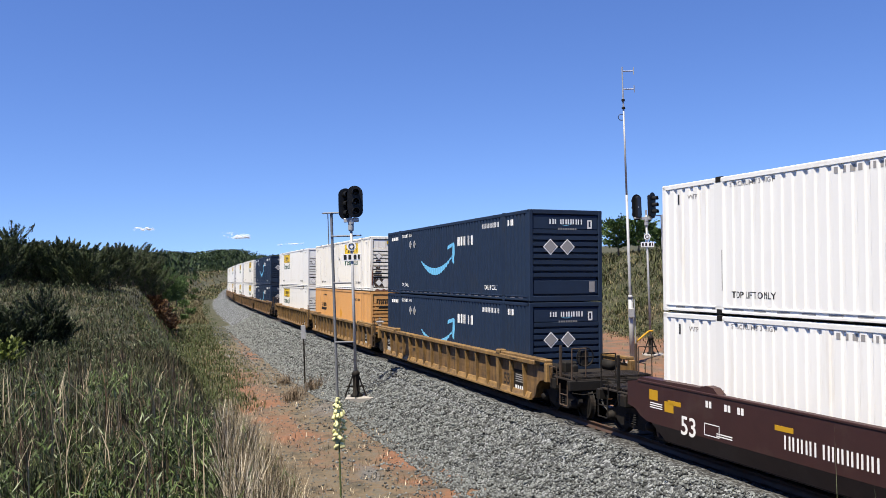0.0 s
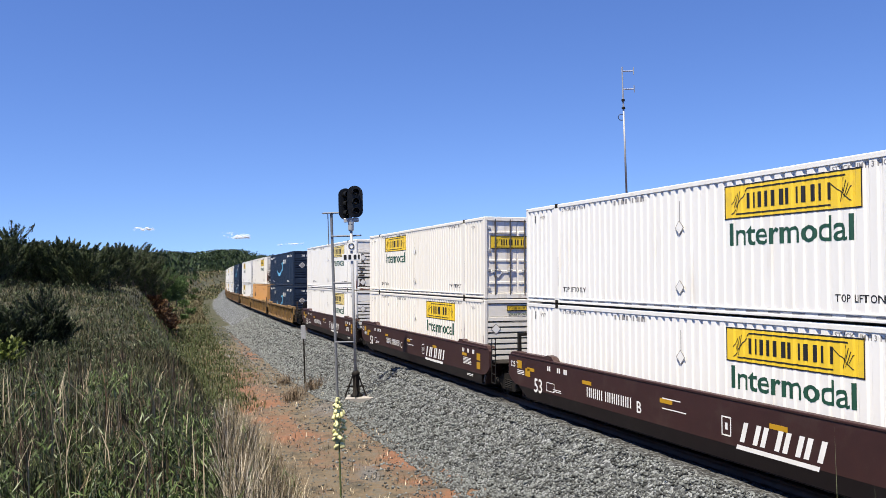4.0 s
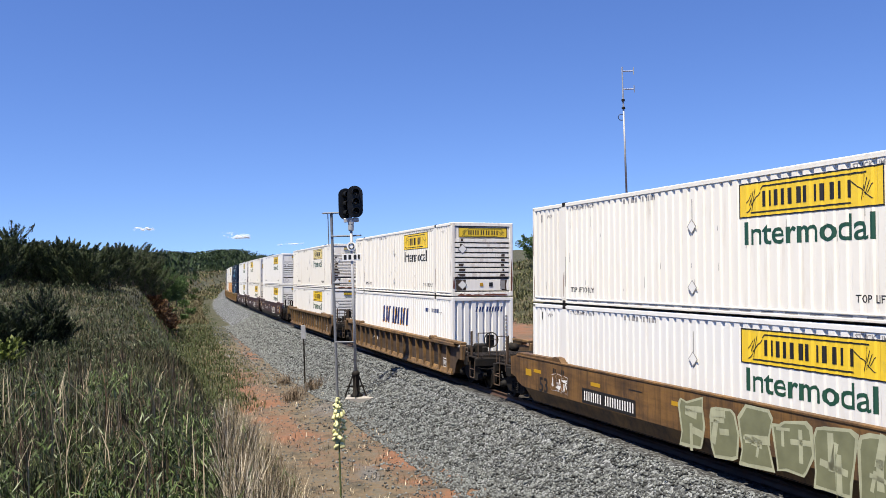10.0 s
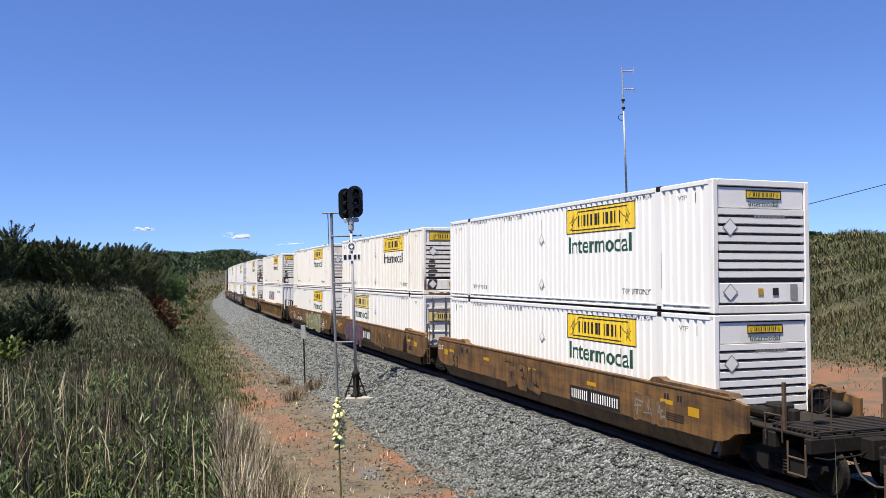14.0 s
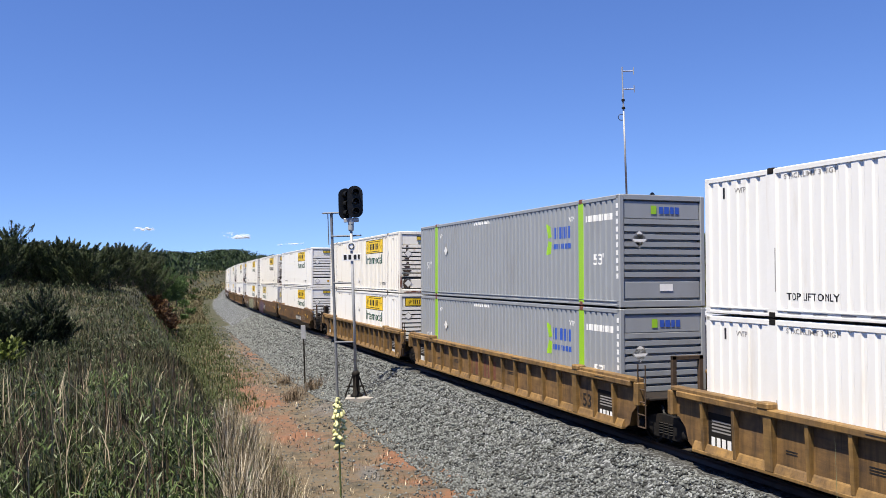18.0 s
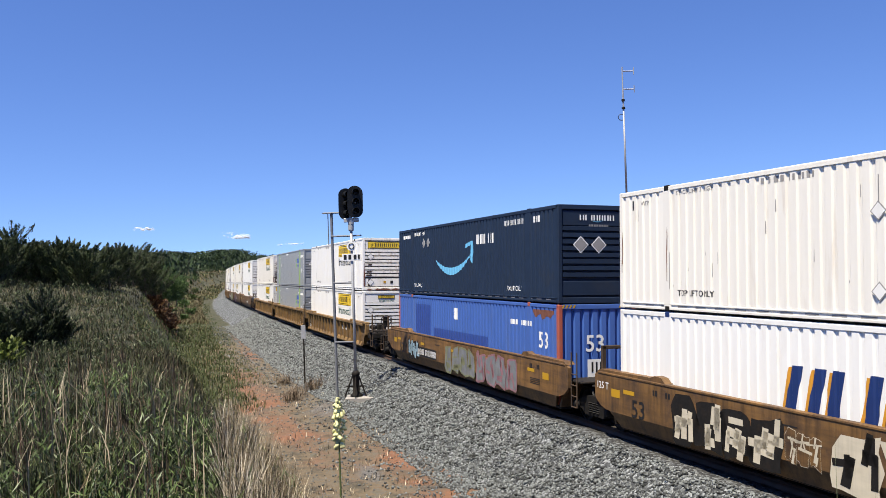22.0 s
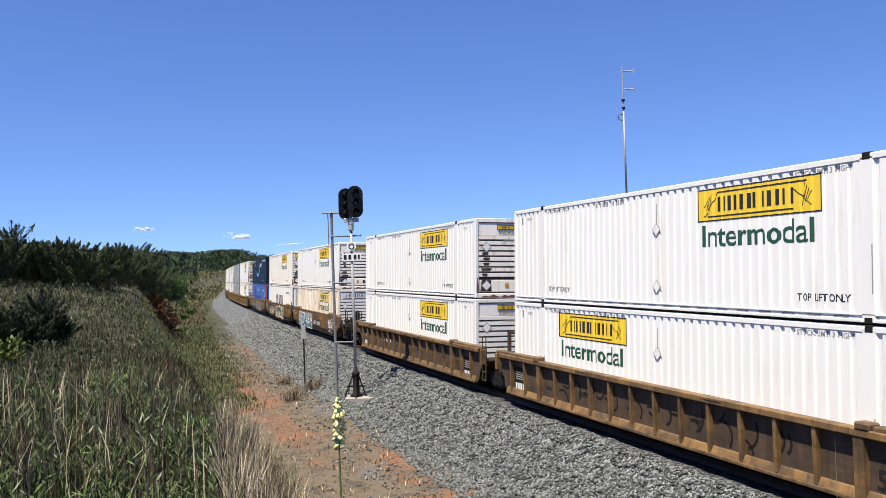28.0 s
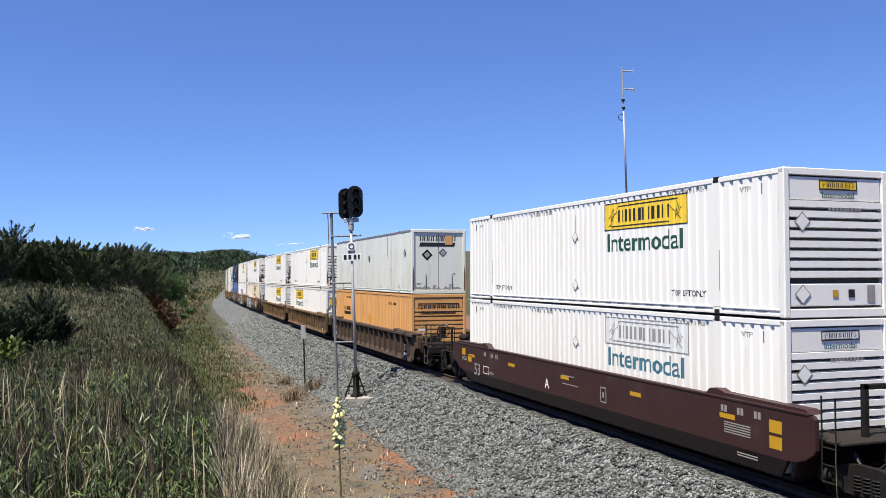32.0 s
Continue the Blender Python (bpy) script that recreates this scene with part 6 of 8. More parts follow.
def build_train():
    unit("e4", ochre_car("C", "A", None), HB(), HB())
    unit("e3", ochre_car("A", "C", None), HB("cream"), HB())
    unit("e2", ribbed_car("brown_old", "C", "A"), HB(), HB())
    unit("e1", ribbed_car("brown_old", "A", "A"), HB(), HB("cream"))
    unit("nv0", ribbed_car("brown_old", "A", "C"), parcel_box(), parcel_box())
    unit("w00", ribbed_car("yellow_brown", "C", "A", ART), HB("white", logo="F"), HB("white", logo="F"))
    unit("or1", ribbed_car("yellow_brown", "A", "A", ART), orange_box(), HB("cream", logo="R", end_paint="soot"))
    unit("nv1", ribbed_car("yellow_brown", "A", "C", ART), parcel_box(), parcel_box())
    unit("w0", maroon_car("A", "C", "A"), HB("white", ground="fadedyellow"), HB("white", ground="fadedyellow", end_paint="soot", ink="green"))
    unit("u2", maroon_car("C", "A", "A"), HB("cream"), HB("cream", "D", "F", end_paint="soot"))
    unit("c6", maroon_car("B", "A", "C"), HB("white"), HB("white"))
    unit("d6", ribbed_car("brown_old", "C", "C", B53 + [("name", -3.6, 0.85), ("number", 4.2, 0.95)]), HB("white"), HB("cream", ground="fadedyellow", end_paint="soot"))
    unit("a", ribbed_car("brown_old", "C", "C", B53 + [("number", 4.2, 0.95)]), slant_box(), HB("cream", end_paint="soot", ink="black", end_sign="wide"))
    unit("u10", ochre_car("C", "A", 3.4, [(5.5, 6.5, 0.75, 1.25, "ochre", "markwhite", 1, 3), (-5.6, 0.4, 0.28, 1.48, "olive", "palegreen", 2, 6), (-6.9, -5.9, 0.5, 1.3, "ochre", "markwhite", 3, 3)]), HB("white"), HB("cream"))
    yellow_brown = ochre_car("A", "A", None, [(2.2, 6.1, 0.26, 1.46, "darkteal", "purple", 4, 5), (-3.2, -0.6, 0.5, 1.3, "ochre", "black", 5, 4)])
    mark(yellow_brown, "name_board", NEAR, (1.1, YP, 0.95), [quad(-0.9, 0.9, -0.34, 0.34)], M["black"], "black board with white bars")
    mark(yellow_brown, "name_block", NEAR, (1.1, YP + 0.004, 0.95), paired_bars([0.42, 0.42, 0.42], 0.36, 0.12, 0.1), M["markwhite"], "white bars")
    unit("u12", yellow_brown, HB("white", "D", "F", end_paint="cream", ground="fadedyellow"), HB("cream", end_paint="soot", ink="black", end_sign="wide"))
    unit("k14", ochre_car("A", "C", -3.3, [(-0.2, 2.4, 0.5, 1.3, "ochre", "black", 6, 3), (-6.6, -5.2, 0.6, 1.25, "ochre", "spraygrey", 7, 3)]), HB("white"), HB("white"))
    unit("m16", ribbed_car("yellow_brown", "C", "A", ART), HB("white", end_sign="wide"), HB("cream", end_paint="soot"))
    unit("gr", ribbed_car("yellow_brown", "A", "A", ART + [("redname", 0.9, 0.85)]), grey_box(), grey_box())
    unit("j20", ribbed_car("yellow_brown", "A", "C", [("53", -6.5, 0.78), ("board", 7.5, 0.8), ("number", -3.4, 1.0)]), HB("white", end_sign="small", ground="signyellow"), HB("white", end_paint="soot", end_sign="wide", ink="black"))
    unit("nv2", ochre_car("C", "A", 3.5, [("block", 4.5, 6.0, 0.45, 1.32, "paleblue", "iron", 8, 4), (-2.0, 1.2, 0.35, 1.4, "spraygrey", "olive", 9, 4), (-5.6, -2.1, 0.35, 1.4, "spraygrey", "pink", 10, 4)]), blue_box(), parcel_box())
    unit("j23", ochre_car("A", "A", None, [("block", 2.2, 5.6, 0.30, 1.46, "creampaint", "iron", 12, 4), (1.2, 2.1, 0.6, 1.25, "ochre", "creampaint", 31, 3), ("block", -4.4, 1.0, 0.24, 1.50, "iron", "creampaint", 33, 5)]), slant_box(True), HB("cream", end_paint="soot", ink="black", end_sign="wide"))
    unit("k25", ochre_car("A", "C", -1.7, [(3.0, 6.0, 0.30, 1.48, "teal", "markwhite", 13, 4), (0.0, 2.9, 0.28, 1.42, "teal", "markwhite", 14, 3), (-7.2, -5.9, 0.5, 1.3, "iron", "markwhite", 15, 3)]), HB("rusty", end_paint="white", ground="fadedyellow", ink="green", end_sign="wide"), HB("white", end_paint="soot"))
    unit("w27", ribbed_car("brown_old", "C", "A", ART + [("number", 4.2, 0.95)]), HB("white"), HB("white", end_paint="soot"))
    scrawled = ribbed_car("brown_old", "A", "A", ART)
    scrawl(scrawled, YR + 0.002, -4.6, 4.8, 0.45, 1.3, 27, 22)
    unit("k28", scrawled, HB("white", "D", "F"), HB("white", end_paint="soot"))
    unit("or2", ribbed_car("brown_dark", "A", "C", ART), orange_box(), van_box())
    unit("j32", maroon_car("A", "C", "A", True), HB("white", ground="signgrey", ink="teal"), HB("white"))


# small surges and lags of the train, in metres, at whole seconds
SURGE = {0: 0, 1: 0.1, 2: 0.3, 3: 0.25, 4: 0.1, 6: -0.05, 7: 0.2, 8: 0, 9: -0.05, 11: -0.12, 12: -0.05, 13: 0.45, 14: 0.05, 15: 0, 16: -0.1, 17: -0.3, 18: 0.15, 19: 0.05, 20: -0.15, 21: 0, 22: 0, 23: 0.12, 24: 0, 26: 0, 27: -0.25, 28: -0.65, 29: 0.1, 30: 0, 32: -0.05}
SPEED_T, SPEED_V = [0, 8, 16, 24, 32], [11.571, 11.596, 11.597, 11.575, 11.532]


def run(t):
    """Metres run by the train after t seconds."""
    q = np.linspace(0, t, 80)
    v = np.interp(q, SPEED_T, SPEED_V)
    return float(((v[1:] + v[:-1]) / 2 * np.diff(q)).sum() + np.interp(t, list(SURGE), list(SURGE.values())))


def train_pose(mid, z):
    """Pose of a car or box whose middle stands mid metres along the line: on the chord between its trucks."""
    a, b = mid + 9.75, mid - 9.75
    ax, ay, _ = line_at(a)
    bx, by, _ = line_at(b)
    az, bz = float(grade(a)), float(grade(b))
    yaw = math.degrees(math.atan2(ay - by, ax - bx))
    pitch = -math.degrees(math.atan2(az - bz, 19.5))
    return pose((ax + bx) / 2, (ay + by) / 2, (az + bz) / 2) @ Matrix.Rotation(radians(yaw), 4, "Z") @ Matrix.Rotation(radians(pitch), 4, "Y") @ Matrix.Rotation(radians(CANT), 4, "X") @ Matrix.Translation((0, 0, z))


def motions():
    times = [0.5 * k for k in range(65)]
    gone = [run(t) for t in times]
    for ob, mid, z in RAKE:
        walk(ob, [(t, train_pose(mid + d, z)) for t, d in zip(times, gone)])

    frames = [k / FPS for k in range(32 * FPS + 1)]
    dist = [run(t) for t in frames]
    for ws, q, r in WHEELS:
        walk(ws, [(t, Matrix.LocRotScale((q, 0, r), Euler((0, d / r, 0)), None)) for t, d in zip(frames, dist)])
# ---------------------------------------------------------------- things beside the track
def stand(s, u, sink=0.0):
    x, y = place(s, u)
    return float(x), float(y), float(terrain(x, y)) - sink


def ray_ground(x, y):
    return float(terrain(x, y))


def signal_head(parent, x, y, z, turn, wide, tall, name="signal_head"):
    """A three-lamp head with an oval backing plate and hoods; it faces along its own -y."""
    h = new(name)
    h.parent = parent
    h.matrix_basis = pose(x, y, z, 0, 0, turn)
    pts = [(wide * math.cos(t), (tall - wide) * (1 if math.sin(t) >= 0 else -1) + wide * math.sin(t)) for t in [6.2832 * k / 24 + 0.001 for k in range(24)]]
    part("backing_plate", Shape().prism(pts, "y", -0.012, 0.012), M["head"], h)
    part("lamp_case", Shape().box(-0.17, 0.17, 0.0, 0.26, -tall + 0.14, tall - 0.14, 0.05), M["head"], h)
    part("case_door", Shape().box(-0.14, 0.14, 0.26, 0.275, -tall + 0.2, tall - 0.2, 0.006), M["lens"], h)
    part("case_latch", Shape().box(0.09, 0.12, 0.275, 0.295, -0.06, 0.06, 0.006), M["galv"], h)
    for k in (-0.4, 0, 0.4):
        def hood():
            sh = Shape()
            n = 12
            for i in range(n):
                a0, a1 = radians(-30 + 240 * i / n), radians(-30 + 240 * (i + 1) / n)
                p = [(0.15 * math.cos(a), 0.15 * math.sin(a)) for a in (a0, a1)]
                q = [(0.135 * math.cos(a), 0.135 * math.sin(a)) for a in (a0, a1)]
                sh.poly([(p[0][0], -0.01, p[0][1]), (p[1][0], -0.01, p[1][1]), (p[1][0], -0.32, p[1][1]), (p[0][0], -0.32, p[0][1])])
                sh.poly([(q[0][0], -0.01, q[0][1]), (q[0][0], -0.32, q[0][1]), (q[1][0], -0.32, q[1][1]), (q[1][0], -0.01, q[1][1])])
                sh.poly([(p[0][0], -0.32, p[0][1]), (p[1][0], -0.32, p[1][1]), (q[1][0], -0.32, q[1][1]), (q[0][0], -0.32, q[0][1])])
            return sh
        part("hood", hood, M["head"], h, at=(0, 0, k), key="hood")
        part("lens", lambda: Shape().turned([(0.0, -0.04), (0.08, -0.035), (0.11, -0.014)], "y", 16), M["lens"], h, at=(0, 0, k), key="lens", smooth=True)
    return h


def build_signal(s, u, height, turns, ladder, lean=0.0):
    x, y, z = stand(s, u)
    z = max(z, float(grade(s) + bed_height(np.array(u), s))) + (0.12 if ladder else 0.0)
    sg = thing("railway_signal", "railway signal mast with two black lamp heads on a concrete foot" if ladder else "railway signal with two black lamp heads on a slim mast", "signal", "signals", at=pose(x, y, z, 0, 0, 0))
    part("foot", Shape().box(-0.45, 0.75, -0.45, 0.5, -0.7, 0.10, 0.03), M["concrete"], sg, "pale concrete slab")
    part("mast_base", Shape().turned([(0.27, 0.12), (0.25, 0.18), (0.15, 0.26), (0.13, 0.95), (0.17, 1.0), (0.17, 1.12), (0.08, 1.2)], "z", 14), M["iron"], sg, smooth=True)
    part("base_brace", Shape().wire([(-0.48, -0.1, 0.12), (-0.12, 0, 1.0)], 0.035).wire([(0.42, -0.1, 0.12), (0.1, 0, 1.0)], 0.035).wire([(0.0, -0.45, 0.12), (0, -0.1, 1.0)], 0.03).box(-0.42, 0.35, -0.05, 0.05, 0.5, 0.56), M["iron"], sg)
    part("mast", Shape().tube((0, 0, 0.1), (0, 0, height - 1.3), 0.065, 0.06, 12), M["galv"], sg, smooth=True)
    part("mast_collar", Shape().turned([(0.1, height - 1.95), (0.12, height - 1.9), (0.12, height - 1.7), (0.08, height - 1.62)], "z", 12), M["galv"], sg)
    part("head_bracket", Shape().box(-0.3, 0.34, -0.07, 0.07, height - 1.58, height - 1.40, 0.02).box(-0.05, 0.05, -0.04, 0.04, height - 1.62, height - 1.0).turned([(0.09, height - 1.72), (0.13, height - 1.66), (0.13, height - 1.56)], "z", 10), M["galv"], sg)
    gap = ((-0.20, turns[0]), (0.22, turns[1])) if ladder else ((-0.52, turns[0]), (0.40, turns[1]))
    for k, (dx, tn) in enumerate(gap):
        signal_head(sg, dx, 0.1 if k == 0 else -0.1, height - 0.72 - 0.08 * (1 - k), tn, 0.335 if ladder else 0.35, 0.68 if ladder else 0.78)
    pl = part("number_plate", Shape().box(-0.40, 0.40, -0.1, -0.085, height - 3.22, height - 2.92, 0.004), M["markwhite"], sg, "white plate with dark bars")
    tagged(part("plate_marking", Shape().box(-0.34, -0.22, -0.106, -0.101, height - 3.16, height - 2.96).box(-0.14, -0.02, -0.106, -0.101, height - 3.16, height - 2.96).box(0.08, 0.2, -0.106, -0.101, height - 3.16, height - 2.96).box(0.26, 0.34, -0.106, -0.101, height - 3.16, height - 2.96), M["black"], pl), kind="stuff")
    rp = part("round_plate", Shape().prism([(0.2 * math.cos(t), height - 2.60 + 0.2 * math.sin(t)) for t in [6.2832 * k / 18 for k in range(18)]], "y", -0.1, -0.085), M["markwhite"], sg, "round white plate with a dark ring")
    part("plate_ring", Shape().ring((0, -0.103, height - 2.60), 0.11, 0.022, "y", 18, 4), M["black"], rp)
    if ladder:
        part("ladder_pole", Shape().tube((-0.85, 0.25, -0.3), (-0.85, 0.25, height - 1.15), 0.06, 0.06, 10), M["dullsteel"], sg)
        part("ladder_rail", Shape().tube((-1.0, 0.25, height - 2.5), (-1.0, 0.25, height - 1.15), 0.02, 0.02, 8), M["dullsteel"], sg)
        for zz, a, b in ((height - 1.15, -1.2, -0.1), (height - 2.15, -0.9, 0.42), (height - 4.15, -0.85, 0.0), (2.4, -0.85, 0.0)):
            part("cross_bar", Shape().tube((a, 0.2, zz), (b, 0.08, zz), 0.036, 0.036, 8), M["dullsteel"], sg)
        part("top_bar", Shape().box(-1.25, -0.55, 0.2, 0.3, height - 1.16, height - 1.12), M["dullsteel"], sg)
    else:
        part("head_arm", Shape().box(-0.75, 0.5, -0.04, 0.04, height - 1.5, height - 1.4, 0.01), M["galv"], sg)
        part("ladder_pole", Shape().tube((0.95, 0.1, -0.3), (0.95, 0.1, height - 1.3), 0.06, 0.06, 10), M["galv"], sg)
        part("cross_bar", Shape().tube((0.05, 0.05, height - 1.35), (1.2, 0.1, height - 1.35), 0.035, 0.035, 8), M["galv"], sg)
    return sg


def build_things():
    # near signal on the ballast shoulder
    build_signal(24.0, 4.05, 9.07, (28, 14), True)
    # marker post
    x, y, z = stand(32.5, 4.75)
    mp = thing("marker_post", "thin steel marker post with a pale plate", "post", at=pose(x, y, z))
    part("post", Shape().box(-0.035, 0.035, -0.03, 0.03, -0.3, 3.1, 0.006), M["iron"], mp)
    part("plate", Shape().box(-0.12, 0.12, -0.05, -0.035, 2.35, 3.05, 0.01), M["galv"], mp)
    # far signal beyond the track
    build_signal(33.0, -16.2, 9.75, (205, 48), False)
    # tall antenna mast
    x, y, z = stand(30.5, -13.4)
    an = thing("antenna_mast", "tall slender steel radio mast with two folded dipoles", "mast", at=pose(x, y, z))
    part("mast", Shape().tube((0, 0, -0.3), (0, 0, 9.5), 0.085, 0.075, 10).tube((0, 0, 9.5), (0, 0, 14.4), 0.06, 0.05, 10), M["galv"], an, smooth=True)
    part("mast_tip", Shape().tube((0, 0, 14.3), (0, 0, 16.75), 0.045, 0.035, 8), M["galv"], an)
    for zz in (14.86, 14.42):
        part("clamp", Shape().turned([(0.06, zz - 0.07), (0.1, zz - 0.05), (0.1, zz + 0.05), (0.06, zz + 0.07)], "z", 10), M["iron"], an)
    for zz in (16.5, 15.48):
        part("dipole", Shape().tube((0, 0, zz), (0.62, -0.1, zz - 0.02), 0.03, 0.03, 6).wire([(0.62, -0.1, zz - 0.22), (0.62, -0.1, zz + 0.2)], 0.025), M["galv"], an)
    part("cable_loop", Shape().ring((-0.14, 0, 13.9), 0.17, 0.02, "y", 14, 5), M["cable"], an)
    part("foot", Shape().box(-0.35, 0.35, -0.35, 0.35, -0.4, 0.08, 0.03), M["concrete"], an)
    part("junction_box", Shape().box(-0.16, 0.16, -0.25, -0.09, 2.6, 3.1, 0.02), M["galv"], an)
    part("lower_sleeve", Shape().tube((0, 0, 0.0), (0, 0, 3.7), 0.15, 0.13, 12).tube((0, 0, 3.7), (0, 0, 3.85), 0.17, 0.1, 12), M["galv"], an, smooth=True)
    part("cable_riser", Shape().tube((0.2, -0.06, 0.0), (0.2, -0.06, 3.6), 0.035, 0.035, 8), M["galv"], an)
    part("stay_pipe", Shape().tube((0.1, 0, 1.1), (1.05, 0.35, 1.75), 0.055, 0.055, 8).tube((1.05, 0.35, 1.75), (1.3, 0.42, 1.75), 0.055, 0.055, 8), M["reflect"], an, "dull yellow stay pipe")
    # equipment shed
    x, y, z = stand(25.8, -15.1)
    sh = thing("equipment_shed", "dark grey metal railway equipment shed with a pale roof", "shed", at=pose(x, y, z + 0.05, 0, 0, 16))
    part("body", Shape().box(-1.15, 1.15, -1.2, 1.2, 0.12, 2.75, 0.02), M["shed"], sh)
    part("roof", Shape().prism([(-1.32, 2.75), (1.32, 2.75), (1.32, 2.84), (0.0, 3.0), (-1.32, 2.84)], "x", -1.25, 1.25), M["shedroof"], sh)
    part("roof_vent", Shape().box(-0.45, 0.3, -0.3, 0.3, 2.95, 3.1, 0.03), M["shedroof"], sh)
    part("skirt", Shape().box(-1.18, 1.18, -1.23, 1.23, -0.1, 0.13, 0.01), M["concrete"], sh)
    dr = part("door", Shape().box(-1.172, -1.15, -0.5, 0.5, 0.2, 2.3, 0.008), M["shed"], sh)
    part("door_handle", Shape().box(-1.21, -1.17, 0.32, 0.40, 1.15, 1.3, 0.008), M["galv"], dr)
    part("vent_hood", Shape().prism([(-1.20, 2.35), (-1.32, 2.35), (-1.20, 2.6)], "x", -1.1, -0.55), M["shedroof"], sh)
    for xx in (-0.58, 0.0, 0.58):
        part("wall_seam", Shape().box(xx - 0.02, xx + 0.02, -1.215, -1.2, 0.15, 2.8), M["shed"], sh)
    # leaning utility pole and its wires
    x, y, z = stand(27.8, -21.3)
    up = thing("utility_pole", "leaning weathered timber utility pole with a white meter box", "utility pole", at=pose(x, y, z, 0, -4.6, 0))
    part("pole", Shape().tube((0, 0, -0.5), (0, 0, 8.5), 0.17, 0.12, 12), M["pole"], up, smooth=True)
    part("meter_box", Shape().box(0.10, 0.40, -0.2, 0.1, 1.3, 1.85, 0.03), M["markwhite"], up, "white meter box")
    part("insulator", Shape().tube((0.0, 0, 7.95), (0.35, 0, 7.95), 0.02, 0.02, 6).turned([(0.03, 7.6), (0.05, 7.7), (0.03, 7.95)], "z", 8, (0.35, 0, 0)), M["galv"], up)
    top = up.matrix_basis @ Vector((0.1, 0, 8.0))
    wire = []
    for k in range(13):
        t = k / 12
        wire.append((top.x + 30 * t, top.y - 14 * t, top.z + 8.2 * t - 1.2 * t * (1 - t)))
    tagged(part("overhead_wire", Shape().hose(wire, 0.022, 5), M["cable"]), "sagging black overhead power cable", "wire")
    # survey post by the yard
    for s_, u_ in ((21.0, -9.5), (18.2, -10.4), (24.0, -9.0)):
        x, y, z = stand(s_, u_)
        bp = thing("bollard", "short rusty steel post in red soil", "post", "posts by the yard", at=pose(x, y, z, 1.5, -2, 0))
        part("post", lambda: Shape().tube((0, 0, -0.3), (0, 0, 1.15), 0.055, 0.055, 10), M["iron"], bp, key="bollard")


# ---------------------------------------------------------------- plants
def leaf_material(name, dark, light, dry=None, dry_share=0.0):
    m = bpy.data.materials.new(name)
    m.use_nodes = True
    n, l = m.node_tree.nodes, m.node_tree.links
    b = n["Principled BSDF"]
    b.inputs["Roughness"].default_value = 0.6
    ge = n.new("ShaderNodeNewGeometry")
    r = n.new("ShaderNodeValToRGB")
    e = r.color_ramp.elements
    e[0].position, e[0].color = 0.0, (*dark, 1)
    e[1].position, e[1].color = 1.0 - dry_share if dry else 1.0, (*light, 1)
    if dry:
        q = e.new(min(0.999, 1.0 - dry_share + 0.02))
        q.color = (*dry, 1)
    l.new(ge.outputs["Random Per Island"], r.inputs["Fac"])
    l.new(r.outputs["Color"], b.inputs["Base Color"])
    b.inputs["Specular IOR Level"].default_value = 0.25
    return m


def blades(name, x, y, h, w, lean, material, label, r, z=None, droop=0.35):
    """Grass: one bent, tapering blade at each point."""
    n = len(x)
    z = terrain(x, y) if z is None else z
    a = r.rand(n) * 6.283
    dx, dy = np.cos(a), np.sin(a)
    px, py = -dy, dx
    la = r.rand(n) * lean
    v = np.zeros((n, 5, 3))
    base = np.stack([x, y, z - 0.03], -1)
    side = np.stack([px * w / 2, py * w / 2, np.zeros(n)], -1)
    mid = np.stack([dx * la * h * 0.35, dy * la * h * 0.35, h * 0.58], -1)
    tip = np.stack([dx * la * h * (1 + droop), dy * la * h * (1 + droop), h * (1.0 - 0.25 * la)], -1)
    v[:, 0], v[:, 1] = base - side, base + side
    v[:, 2], v[:, 3] = base + mid + side * 0.75, base + mid - side * 0.75
    v[:, 4] = base + tip
    i = (np.arange(n) * 5)[:, None]
    f = np.concatenate([i + [0, 1, 2], i + [0, 2, 3], i + [3, 2, 4]], 0)
    return tagged(soup(name, v.reshape(-1, 3), f, material), label, "grass", kind="stuff")


def fan(r, n, d0, d1, a0, a1, power=1.0):
    """Points on the plan between two distances and two bearings (degrees to the right of +y), denser when near."""
    d = d0 * (d1 / d0) ** (r.rand(n) ** power)
    a = np.radians(a0 + (a1 - a0) * r.rand(n))
    return d * np.sin(a), d * np.cos(a)


